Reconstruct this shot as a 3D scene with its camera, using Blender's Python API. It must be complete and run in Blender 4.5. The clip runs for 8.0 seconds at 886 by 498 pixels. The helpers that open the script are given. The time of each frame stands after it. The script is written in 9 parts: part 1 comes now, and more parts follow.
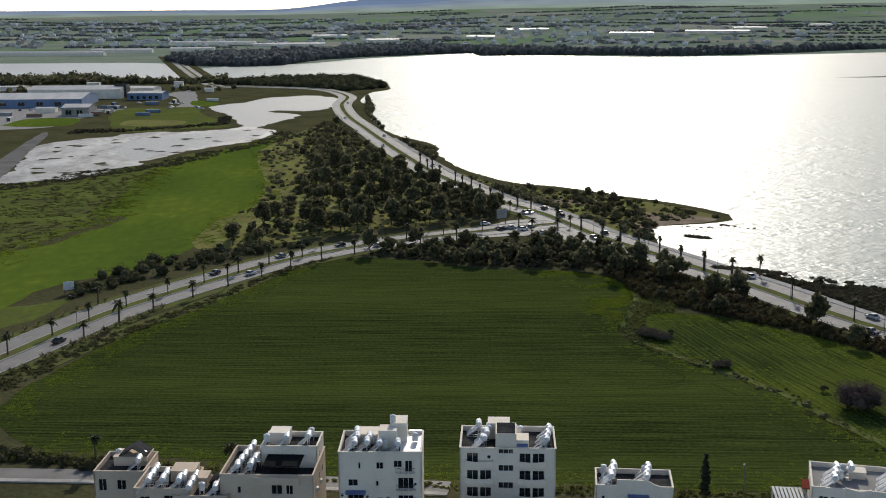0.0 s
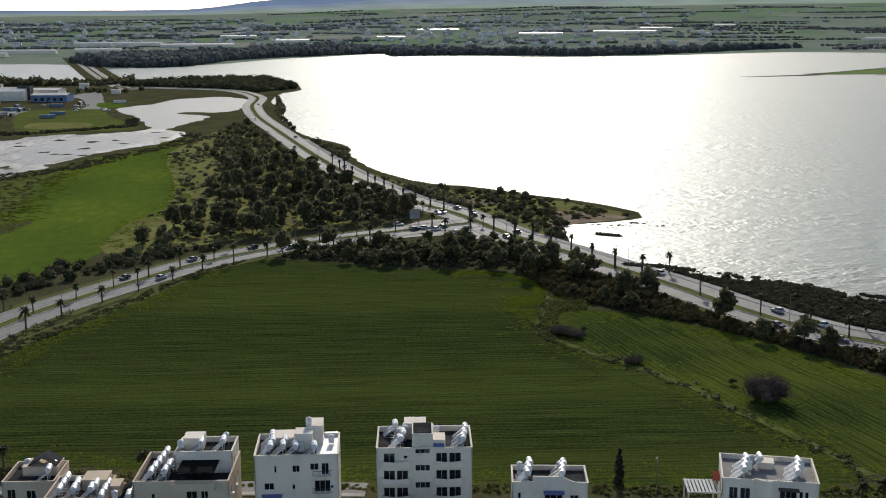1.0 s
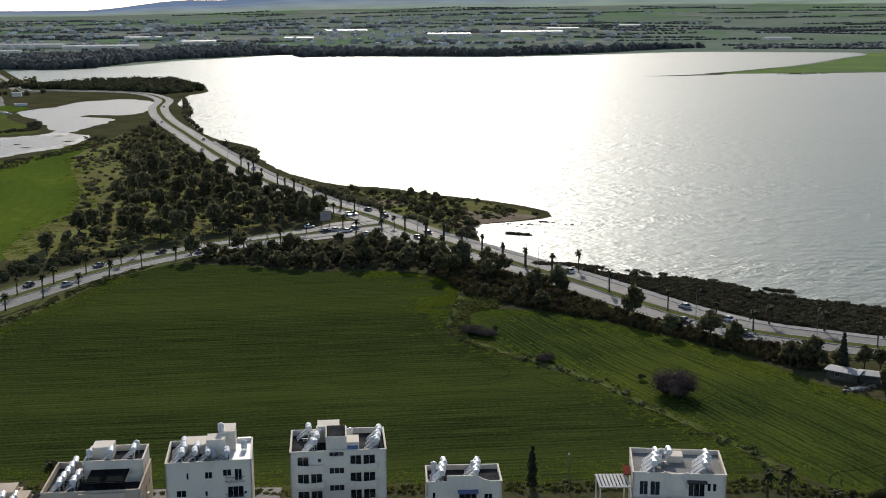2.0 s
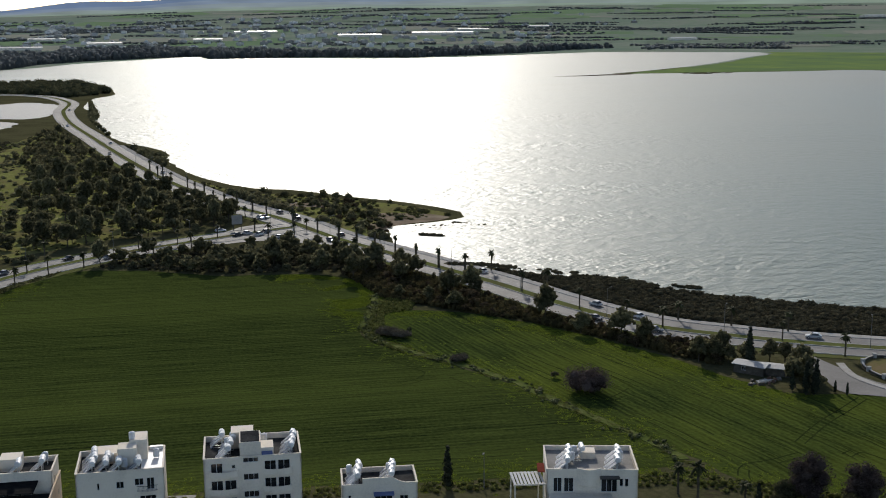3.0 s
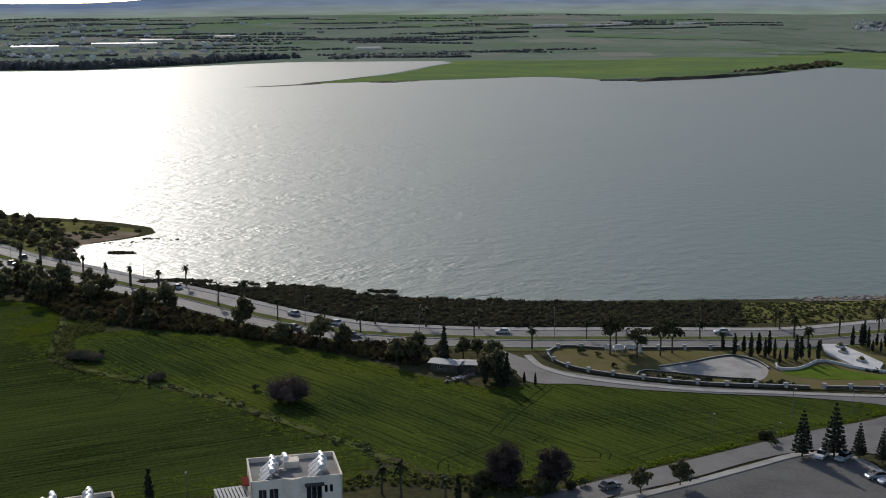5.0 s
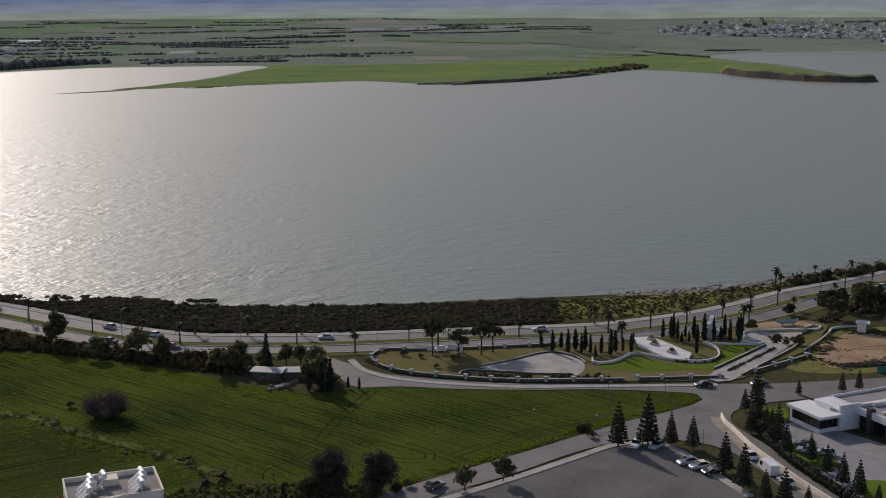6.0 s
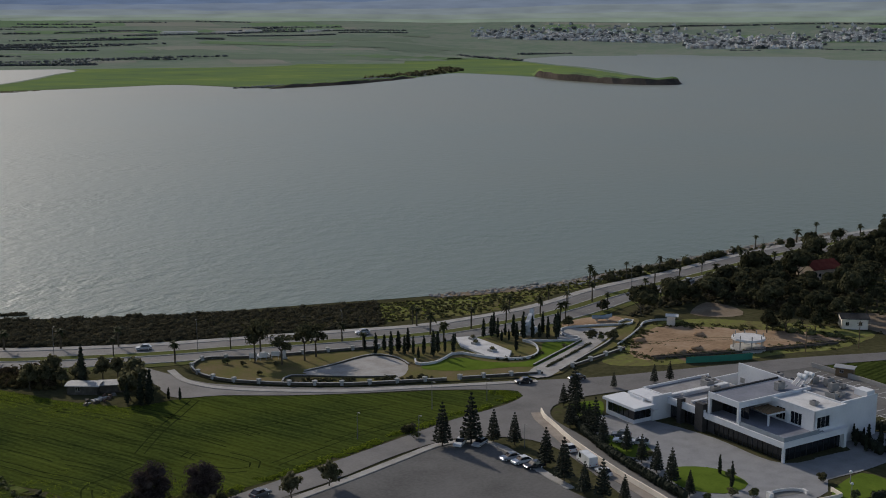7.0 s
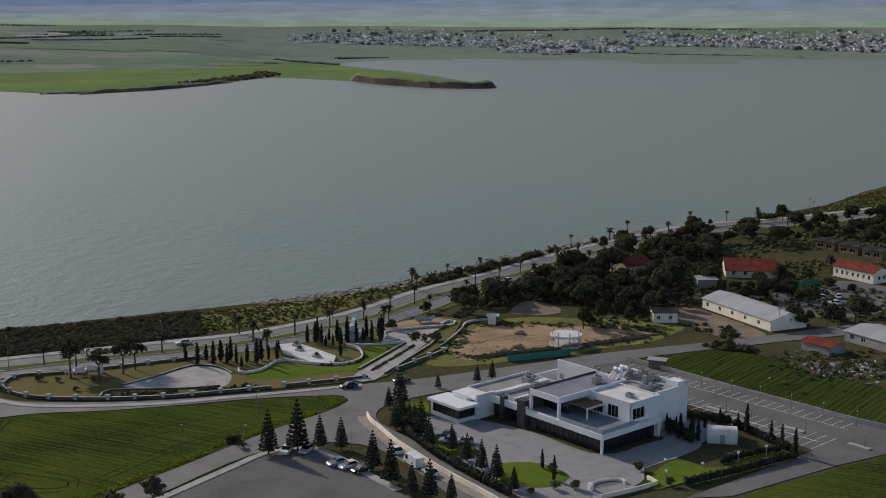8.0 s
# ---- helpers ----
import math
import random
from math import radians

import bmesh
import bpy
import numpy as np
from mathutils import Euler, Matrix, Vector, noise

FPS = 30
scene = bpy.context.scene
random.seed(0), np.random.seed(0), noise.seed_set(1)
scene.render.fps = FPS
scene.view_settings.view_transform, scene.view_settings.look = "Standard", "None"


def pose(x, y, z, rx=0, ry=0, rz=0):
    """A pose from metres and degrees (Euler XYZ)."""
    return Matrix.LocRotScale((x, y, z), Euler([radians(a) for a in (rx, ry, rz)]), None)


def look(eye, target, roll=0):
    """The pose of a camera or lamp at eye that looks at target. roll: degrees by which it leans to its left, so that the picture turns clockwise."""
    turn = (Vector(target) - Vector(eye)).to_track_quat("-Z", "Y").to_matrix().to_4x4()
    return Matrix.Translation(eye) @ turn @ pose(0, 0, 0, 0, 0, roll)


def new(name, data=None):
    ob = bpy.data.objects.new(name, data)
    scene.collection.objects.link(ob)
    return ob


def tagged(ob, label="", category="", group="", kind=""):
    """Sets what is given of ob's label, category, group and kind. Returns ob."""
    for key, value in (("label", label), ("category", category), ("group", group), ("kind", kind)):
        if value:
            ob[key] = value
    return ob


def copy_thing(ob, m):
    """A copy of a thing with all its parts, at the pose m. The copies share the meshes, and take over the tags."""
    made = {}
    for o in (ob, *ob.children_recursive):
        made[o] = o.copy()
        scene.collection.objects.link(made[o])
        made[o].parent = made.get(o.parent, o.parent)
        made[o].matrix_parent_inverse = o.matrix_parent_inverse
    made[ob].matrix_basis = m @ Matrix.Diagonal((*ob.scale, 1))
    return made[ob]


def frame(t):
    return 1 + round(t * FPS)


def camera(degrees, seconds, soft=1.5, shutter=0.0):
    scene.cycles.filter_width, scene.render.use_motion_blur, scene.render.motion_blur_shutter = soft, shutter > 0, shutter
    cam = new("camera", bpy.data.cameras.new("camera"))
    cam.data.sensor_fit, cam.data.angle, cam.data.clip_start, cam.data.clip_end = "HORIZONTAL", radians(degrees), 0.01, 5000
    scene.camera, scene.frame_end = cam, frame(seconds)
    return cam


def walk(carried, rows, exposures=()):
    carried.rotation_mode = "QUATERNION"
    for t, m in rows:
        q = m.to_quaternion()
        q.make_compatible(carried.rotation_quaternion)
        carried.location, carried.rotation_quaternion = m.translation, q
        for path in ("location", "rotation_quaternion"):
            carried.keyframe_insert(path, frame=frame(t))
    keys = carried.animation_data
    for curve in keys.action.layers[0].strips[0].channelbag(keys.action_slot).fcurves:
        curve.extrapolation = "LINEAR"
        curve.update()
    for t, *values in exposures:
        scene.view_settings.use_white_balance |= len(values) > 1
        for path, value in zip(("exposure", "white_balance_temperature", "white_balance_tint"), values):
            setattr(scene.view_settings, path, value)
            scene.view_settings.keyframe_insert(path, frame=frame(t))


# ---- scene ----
# The drone hovers 85 m over the edge of a town and turns slowly to its right.
cam = camera(40.58, 8.0, soft=1.0)
ROWS = [  # seconds, x, y, z, yaw, pitch, lean to the right
    (0.0, 0.00, 0.00, 85.00, 0.000, -11.342, 0.294),
    (0.5, -0.04, -0.13, 85.03, -2.103, -11.334, 0.269),
    (1.0, -0.09, -0.27, 85.10, -4.222, -11.342, 0.252),
    (1.5, -0.08, -0.46, 85.21, -6.339, -11.328, 0.260),
    (3.0, 0.30, -1.17, 85.63, -12.705, -11.318, 0.351),
    (3.5, 0.39, -1.43, 85.70, -14.882, -11.231, 0.370),
    (4.0, 0.46, -1.69, 85.71, -18.591, -11.143, 0.292),
    (4.5, 0.51, -1.99, 85.73, -22.977, -11.032, 0.326),
    (6.0, 0.95, -3.18, 86.03, -35.959, -10.796, 0.354),
    (6.5, 0.87, -3.46, 86.18, -40.287, -10.742, 0.257),
    (7.0, 0.64, -3.68, 86.30, -44.642, -10.679, 0.077),
    (7.5, 0.38, -3.90, 86.42, -48.995, -10.557, 0.002),
    (8.0, 0.12, -4.14, 86.54, -53.292, -10.484, -0.072),
]
EXPOSURES = [(0.0, 0.42, 7150, 9), (3.0, 0.25, 7040, 9), (4.7, 0.08, 6880, 9), (5.8, 0.08, 7400, 19), (6.5, -0.08, 7470, 19), (6.9, -0.06, 7180, 12), (8.0, 0.17, 7270, 12)]
walk(cam, [(t, pose(x, y, z, 90 + pitch, 0, yaw) @ pose(0, 0, 0, 0, 0, -lean)) for t, x, y, z, yaw, pitch, lean in ROWS], EXPOSURES)

# Late afternoon: a low sun ahead, over the lake.
SUN_AZ, SUN_EL = -7.5, 27.0  # degrees to the left of +y; above the horizon
world = bpy.data.worlds.new("sky")
scene.world = world
world.use_nodes = True
wn = world.node_tree.nodes
sky = wn.new("ShaderNodeTexSky")
sky.sky_type, sky.sun_disc = "NISHITA", False
sky.sun_elevation, sky.sun_rotation = radians(SUN_EL), radians(-SUN_AZ)
sky.air_density, sky.dust_density, sky.ozone_density = 0.6, 0.5, 0.2
world.node_tree.links.new(sky.outputs["Color"], wn["Background"].inputs["Color"])
wn["Background"].inputs["Strength"].default_value = 0.13
sun_data = bpy.data.lights.new("sun", "SUN")
sun_data.energy, sun_data.angle, sun_data.color = 2.6, radians(0.6), (1.0, 0.985, 0.965)
sun = new("sun", sun_data)
sun_way = Vector((-math.sin(radians(SUN_AZ)) * math.cos(radians(SUN_EL)), math.cos(radians(SUN_AZ)) * math.cos(radians(SUN_EL)), math.sin(radians(SUN_EL))))
sun.matrix_world = look(sun_way * 900, (0, 0, 0))

# ---- materials ----
def mat(name, cols, scale=1.0, fine=8.0, rough=0.85, bump=0.2, depth=0.05, stretch=(1, 1, 1), turn=0.0, metal=0.0, spec=0.0, per_object=0.0, mixfine=0.35):
    """A weathered surface: large patches between the colours, fine grain over them, relief, and roughness that varies."""
    m = bpy.data.materials.new(name)
    m.use_nodes = True
    n, l = m.node_tree.nodes, m.node_tree.links
    b = n["Principled BSDF"]
    tc, mp = n.new("ShaderNodeTexCoord"), n.new("ShaderNodeMapping")
    mp.inputs["Scale"].default_value = stretch
    mp.inputs["Rotation"].default_value = (0, 0, radians(turn))
    l.new(tc.outputs["Object"], mp.inputs["Vector"])
    a, f = n.new("ShaderNodeTexNoise"), n.new("ShaderNodeTexNoise")
    a.inputs["Scale"].default_value, a.inputs["Detail"].default_value = scale, 6
    f.inputs["Scale"].default_value, f.inputs["Detail"].default_value = fine, 5
    l.new(mp.outputs[0], a.inputs["Vector"])
    l.new(mp.outputs[0], f.inputs["Vector"])
    mix = n.new("ShaderNodeMix")
    mix.inputs["Factor"].default_value = mixfine
    l.new(a.outputs["Fac"], mix.inputs["A"])
    l.new(f.outputs["Fac"], mix.inputs["B"])
    ramp = n.new("ShaderNodeValToRGB")
    k = len(cols)
    while len(ramp.color_ramp.elements) < k:
        ramp.color_ramp.elements.new(0.5)
    for i, c in enumerate(cols):
        e = ramp.color_ramp.elements[i]
        e.position = 0.32 + 0.36 * i / max(1, k - 1)
        e.color = (*c, 1)
    l.new(mix.outputs["Result"], ramp.inputs["Fac"])
    out = ramp.outputs["Color"]
    if per_object:
        oi, hs, mr = n.new("ShaderNodeObjectInfo"), n.new("ShaderNodeHueSaturation"), n.new("ShaderNodeMapRange")
        mr.inputs["To Min"].default_value, mr.inputs["To Max"].default_value = 1 - per_object, 1 + per_object
        l.new(oi.outputs["Random"], mr.inputs["Value"])
        l.new(mr.outputs[0], hs.inputs["Value"])
        l.new(out, hs.inputs["Color"])
        out = hs.outputs["Color"]
    l.new(out, b.inputs["Base Color"])
    b.inputs["Roughness"].default_value, b.inputs["Metallic"].default_value, b.inputs["Specular IOR Level"].default_value = rough, metal, spec
    if bump:
        bp = n.new("ShaderNodeBump")
        bp.inputs["Strength"].default_value, bp.inputs["Distance"].default_value = bump, depth
        l.new(f.outputs["Fac"], bp.inputs["Height"])
        l.new(bp.outputs[0], b.inputs["Normal"])
    return m


def paint(name, c, rough=0.5, metal=0.0, spec=0.5, per_object=0.0):
    d = [x * 0.8 for x in c]
    return mat(name, [d, c, c], 0.6, 9.0, rough, 0.05, 0.01, metal=metal, spec=spec, per_object=per_object)


M_SCRUB = mat("dry_scrub_soil", [(0.055, 0.045, 0.03), (0.062, 0.062, 0.03), (0.085, 0.078, 0.042), (0.075, 0.088, 0.03)], 0.045, 0.7, 0.95, 0.7, 0.4, mixfine=0.5)
M_VERGE = mat("rough_grass_verge", [(0.11, 0.09, 0.05), (0.105, 0.115, 0.042), (0.13, 0.15, 0.045)], 0.08, 1.2, 0.95, 0.5, 0.2)


def crop_mat(name, cols, turn, period=2.6):
    """Drilled cereal: rows as relief with furrow shading also put into the colour, patches of thin and lush growth."""
    m = bpy.data.materials.new(name)
    m.use_nodes = True
    n, l = m.node_tree.nodes, m.node_tree.links
    b = n["Principled BSDF"]
    tc, mp = n.new("ShaderNodeTexCoord"), n.new("ShaderNodeMapping")
    mp.inputs["Rotation"].default_value = (0, 0, radians(turn))
    l.new(tc.outputs["Object"], mp.inputs["Vector"])
    st = n.new("ShaderNodeMapping")
    st.inputs["Scale"].default_value = (0.06, 1.0, 1.0)
    l.new(mp.outputs[0], st.inputs["Vector"])
    wave = n.new("ShaderNodeTexWave")
    wave.bands_direction = "Y"
    wave.inputs["Scale"].default_value = 3.1416 / 10 / period * 2
    wave.inputs["Distortion"].default_value, wave.inputs["Detail"].default_value, wave.inputs["Detail Scale"].default_value = 5.0, 3.0, 0.4
    l.new(mp.outputs[0], wave.inputs["Vector"])
    streak, patch, grain = (n.new("ShaderNodeTexNoise") for _ in range(3))
    for node, s, src in ((streak, 0.75, st), (patch, 0.018, st if turn < 45 else mp), (grain, 1.1, mp)):
        node.inputs["Scale"].default_value, node.inputs["Detail"].default_value = s, 6
        l.new(src.outputs[0], node.inputs["Vector"])
    h1 = n.new("ShaderNodeMix")
    h1.inputs["Factor"].default_value = 0.85
    l.new(wave.outputs["Fac"], h1.inputs["A"])
    l.new(streak.outputs["Fac"], h1.inputs["B"])
    h2 = n.new("ShaderNodeMix")
    h2.inputs["Factor"].default_value = 0.4
    l.new(h1.outputs["Result"], h2.inputs["A"])
    l.new(grain.outputs["Fac"], h2.inputs["B"])
    ramp = n.new("ShaderNodeValToRGB")
    ramp.color_ramp.elements.new(0.5)
    for e, pos, c in zip(ramp.color_ramp.elements, (0.35, 0.5, 0.66), cols):
        e.position, e.color = pos, (*c, 1)
    l.new(h2.outputs["Result"], ramp.inputs["Fac"])
    pr = n.new("ShaderNodeValToRGB")
    pr.color_ramp.elements[0].position, pr.color_ramp.elements[1].position = 0.42, 0.75
    pr.color_ramp.elements[1].color = (0.7, 0.7, 0.7, 1)
    l.new(patch.outputs["Fac"], pr.inputs["Fac"])
    mx = n.new("ShaderNodeMix")
    mx.data_type = "RGBA"
    mx.inputs["B"].default_value = (*cols[3], 1)
    l.new(pr.outputs["Color"], mx.inputs["Factor"])
    l.new(ramp.outputs["Color"], mx.inputs["A"])
    l.new(mx.outputs["Result"], b.inputs["Base Color"])
    b.inputs["Roughness"].default_value, b.inputs["Specular IOR Level"].default_value = 0.9, 0.0
    bp = n.new("ShaderNodeBump")
    bp.inputs["Strength"].default_value, bp.inputs["Distance"].default_value = 0.6, 0.8
    l.new(h2.outputs["Result"], bp.inputs["Height"])
    l.new(bp.outputs[0], b.inputs["Normal"])
    return m


M_FIELD = crop_mat("green_cereal_crop", [(0.012, 0.018, 0.007), (0.035, 0.048, 0.013), (0.059, 0.078, 0.020), (0.074, 0.096, 0.022)], 2, 3.2)
M_FIELD_R = crop_mat("green_cereal_crop_edge", [(0.015, 0.022, 0.008), (0.039, 0.056, 0.015), (0.071, 0.094, 0.021), (0.14, 0.166, 0.025)], 78, 3.0)
M_FIELD_L = mat("bright_green_meadow", [(0.058, 0.092, 0.017), (0.074, 0.112, 0.02), (0.10, 0.14, 0.022), (0.20, 0.20, 0.03)], 0.014, 0.25, 0.9, 0.5, 0.3, stretch=(1, 0.5, 1), turn=-15)
# far plain: base colours lifted and greyed, distance haze painted in
M_PLAIN = mat("haze_paled_farmland", [(0.155, 0.188, 0.16), (0.165, 0.218, 0.155), (0.218, 0.238, 0.192), (0.162, 0.235, 0.142)], 0.005, 0.03, 0.95, 0.0, stretch=(1, 1.6, 1), mixfine=0.45)
M_SALT = mat("salt_crusted_mud", [(0.08, 0.072, 0.06), (0.20, 0.19, 0.17), (0.34, 0.325, 0.30), (0.42, 0.405, 0.38)], 0.035, 0.2, 0.55, 0.1, 0.1, stretch=(1.6, 0.6, 1), spec=0.3)
M_ASPHALT = mat("worn_asphalt", [(0.125, 0.118, 0.11), (0.165, 0.156, 0.145), (0.20, 0.19, 0.177)], 0.15, 2.0, 0.75, 0.2, 0.02, spec=0.16)
M_ASPHALT_D = mat("dark_car_park_asphalt", [(0.11, 0.107, 0.10), (0.155, 0.15, 0.142), (0.19, 0.184, 0.175)], 0.08, 1.5, 0.85, 0.2, 0.02)
M_PAVE = mat("pale_concrete_paving", [(0.30, 0.28, 0.25), (0.38, 0.36, 0.33), (0.45, 0.43, 0.40)], 0.3, 2.5, 0.85, 0.2, 0.02)
M_KERB = mat("concrete_kerb", [(0.33, 0.32, 0.30), (0.42, 0.41, 0.38), (0.48, 0.47, 0.44)], 0.6, 4.0, 0.85, 0.2, 0.02)
# white render; warm bounce on shaded fronts is tinted into the base colour
M_WHITE = mat("warmed_white_render_wall", [(0.68, 0.605, 0.505), (0.83, 0.74, 0.62), (0.87, 0.78, 0.66)], 0.25, 3.0, 0.85, 0.1, 0.01)
M_CREAM = mat("beige_render_wall", [(0.54, 0.44, 0.34), (0.63, 0.515, 0.40), (0.67, 0.56, 0.45)], 0.25, 3.0, 0.85, 0.1, 0.01)


def water_mat(name, col, east_col, rough, crest, ripple, strength, spec=0.22):
    """Turbid salt water: short wind waves in uneven rows, smoother and rougher bands, a second colour that grows
    towards the east.
    """
    m = bpy.data.materials.new(name)
    m.use_nodes = True
    n, l = m.node_tree.nodes, m.node_tree.links
    b = n["Principled BSDF"]
    tc, mp, mb = n.new("ShaderNodeTexCoord"), n.new("ShaderNodeMapping"), n.new("ShaderNodeMapping")
    mp.inputs["Scale"].default_value, mp.inputs["Rotation"].default_value = (0.75, 1, 1), (0, 0, radians(-22))
    mb.inputs["Scale"].default_value, mb.inputs["Rotation"].default_value = (0.22, 1, 1), (0, 0, radians(-14))
    l.new(tc.outputs["Object"], mp.inputs["Vector"])
    l.new(tc.outputs["Object"], mb.inputs["Vector"])
    a, f, band, cloud = (n.new("ShaderNodeTexNoise") for _ in range(4))
    for node, sc, d, src in ((a, crest, 2, mp), (f, ripple, 2, mp), (band, 0.021, 5, mb), (cloud, 0.0035, 4, tc)):
        node.inputs["Scale"].default_value, node.inputs["Detail"].default_value = sc, d
        l.new(src.outputs["Object"] if src is tc else src.outputs[0], node.inputs["Vector"])
    # second colour: more of it towards the east and in drifting patches
    sep, mr, add = n.new("ShaderNodeSeparateXYZ"), n.new("ShaderNodeMapRange"), n.new("ShaderNodeMath")
    l.new(tc.outputs["Object"], sep.inputs[0])
    mr.inputs["From Min"].default_value, mr.inputs["From Max"].default_value, mr.inputs["To Max"].default_value = 150, 900, 0.7
    l.new(sep.outputs["X"], mr.inputs["Value"])
    add.operation = "MULTIPLY_ADD"
    add.inputs[1].default_value = 0.6
    l.new(cloud.outputs["Fac"], add.inputs[0])
    l.new(mr.outputs[0], add.inputs[2])
    mix = n.new("ShaderNodeMix")
    mix.data_type = "RGBA"
    mix.inputs["A"].default_value, mix.inputs["B"].default_value = (*col, 1), (*east_col, 1)
    l.new(add.outputs[0], mix.inputs["Factor"])
    l.new(mix.outputs["Result"], b.inputs["Base Color"])
    b.inputs["IOR"].default_value, b.inputs["Specular IOR Level"].default_value, b.inputs["Roughness"].default_value = 1.333, spec, rough
    ma, mf, force = n.new("ShaderNodeMath"), n.new("ShaderNodeMath"), n.new("ShaderNodeMapRange")
    ma.operation, ma.inputs[1].default_value = "MULTIPLY", 0.42
    mf.operation, mf.inputs[1].default_value = "MULTIPLY_ADD", 0.16
    l.new(a.outputs["Fac"], ma.inputs[0])
    l.new(f.outputs["Fac"], mf.inputs[0])
    l.new(ma.outputs[0], mf.inputs[2])
    force.inputs["From Min"].default_value, force.inputs["From Max"].default_value = 0.35, 0.65
    force.inputs["To Min"].default_value, force.inputs["To Max"].default_value = strength * 0.45, strength * 1.35
    l.new(band.outputs["Fac"], force.inputs["Value"])
    # the wind drops towards the eastern shore
    lee, blow = n.new("ShaderNodeMapRange"), n.new("ShaderNodeMath")
    lee.inputs["From Min"].default_value, lee.inputs["From Max"].default_value = 120, 620
    lee.inputs["To Min"].default_value, lee.inputs["To Max"].default_value = 1.0, 0.22
    l.new(sep.outputs["X"], lee.inputs["Value"])
    blow.operation = "MULTIPLY"
    l.new(force.outputs[0], blow.inputs[0])
    l.new(lee.outputs[0], blow.inputs[1])
    bp = n.new("ShaderNodeBump")
    bp.inputs["Distance"].default_value = 1.2
    l.new(blow.outputs[0], bp.inputs["Strength"])
    l.new(mf.outputs[0], bp.inputs["Height"])
    l.new(bp.outputs[0], b.inputs["Normal"])
    return m


M_WATER = water_mat("lake_water", (0.104, 0.158, 0.140), (0.160, 0.166, 0.116), 0.42, 0.17, 0.7, 1.9, 0.36)
M_POND = water_mat("shallow_pond_water", (0.20, 0.195, 0.175), (0.2, 0.19, 0.17), 0.3, 0.3, 0.9, 0.5, 0.09)

# ---- building helpers ----
def spline(pts, step=4.0, closed=False, wobble=0.0, wl=12.0):
    """A smooth line through the plan's corner points, evenly stepped, with an uneven edge where wanted."""
    p = [Vector((*q[:2], 0)) for q in pts]
    k, out = len(p), []
    for i in range(k if closed else k - 1):
        if closed:
            a, b, c, d = p[(i - 1) % k], p[i], p[(i + 1) % k], p[(i + 2) % k]
        else:
            a, b, c, d = p[max(0, i - 1)], p[i], p[i + 1], p[min(k - 1, i + 2)]
        seg = max(1, min(60, int((c - b).length / step)))
        for j in range(seg):
            t = j / seg
            out.append(0.5 * ((2 * b) + (c - a) * t + (2 * a - 5 * b + 4 * c - d) * t * t + (3 * b - a - 3 * c + d) * t ** 3))
    if not closed:
        out.append(p[-1])
    if wobble:
        out = [v + Vector((noise.noise(v / wl), noise.noise(v / wl + Vector((50, 0, 0))), 0)) * wobble + Vector((noise.noise(v / wl * 4), noise.noise(v / wl * 4 + Vector((50, 0, 0))), 0)) * wobble * 0.4 for v in out]
    return out


def part(name, bm, material, parent=None, label=""):
    me = bpy.data.meshes.new(name)
    bm.normal_update()
    bm.to_mesh(me)
    bm.free()
    for m in material if isinstance(material, (list, tuple)) else [material]:
        me.materials.append(m)
    ob = new(name, me)
    if parent is not None:
        ob.parent = parent
    if label:
        ob["label"] = label
    return ob


def thing(name, label, category, m=None, group="", kind=""):
    ob = new(name)
    ob.empty_display_size = 0.5
    tagged(ob, label, category, group, kind)
    if m is not None:
        ob.matrix_world = m
    return ob


def box(bm, x0, y0, z0, x1, y1, z1, mi=0):
    v = [bm.verts.new(c) for c in ((x0, y0, z0), (x1, y0, z0), (x1, y1, z0), (x0, y1, z0), (x0, y0, z1), (x1, y0, z1), (x1, y1, z1), (x0, y1, z1))]
    for q in ((0, 3, 2, 1), (4, 5, 6, 7), (0, 1, 5, 4), (1, 2, 6, 5), (2, 3, 7, 6), (3, 0, 4, 7)):
        bm.faces.new([v[i] for i in q]).material_index = mi
    return v


def tube(bm, a, b, r0, r1, n=6, caps=True, mi=0):
    a, b = Vector(a), Vector(b)
    d = (b - a).normalized()
    u = d.orthogonal().normalized()
    w = d.cross(u)
    ra = [bm.verts.new(a + (u * math.cos(i * 2 * math.pi / n) + w * math.sin(i * 2 * math.pi / n)) * r0) for i in range(n)]
    rb = [bm.verts.new(b + (u * math.cos(i * 2 * math.pi / n) + w * math.sin(i * 2 * math.pi / n)) * r1) for i in range(n)]
    for i in range(n):
        bm.faces.new((ra[i], ra[(i + 1) % n], rb[(i + 1) % n], rb[i])).material_index = mi
    if caps:
        bm.faces.new(rb).material_index = mi
        bm.faces.new(ra[::-1]).material_index = mi


def sheet(name, pts, z, material, label="", category="", closed_step=5.0, wobble=0.0, thick=0.0, parent=None, kind="structure", smooth=True):
    """A level sheet inside an outline, or a slab where it has thickness."""
    line = spline(pts, closed_step, True, wobble) if smooth else [Vector((*q, 0)) for q in pts]
    bm = bmesh.new()
    top = [bm.verts.new((v.x, v.y, z)) for v in line]
    f = bm.faces.new(top)
    f.normal_update()
    if f.normal.z < 0:
        f.normal_flip()
    if thick:
        low = [bm.verts.new((v.x, v.y, z - thick)) for v in line]
        for i in range(len(top)):
            j = (i + 1) % len(top)
            bm.faces.new((top[i], top[j], low[j], low[i]))
        bmesh.ops.recalc_face_normals(bm, faces=bm.faces)
    ob = part(name, bm, material, parent)
    if parent is None:
        tagged(ob, label, category, kind=kind)
    elif label:
        ob["label"] = label
    return ob


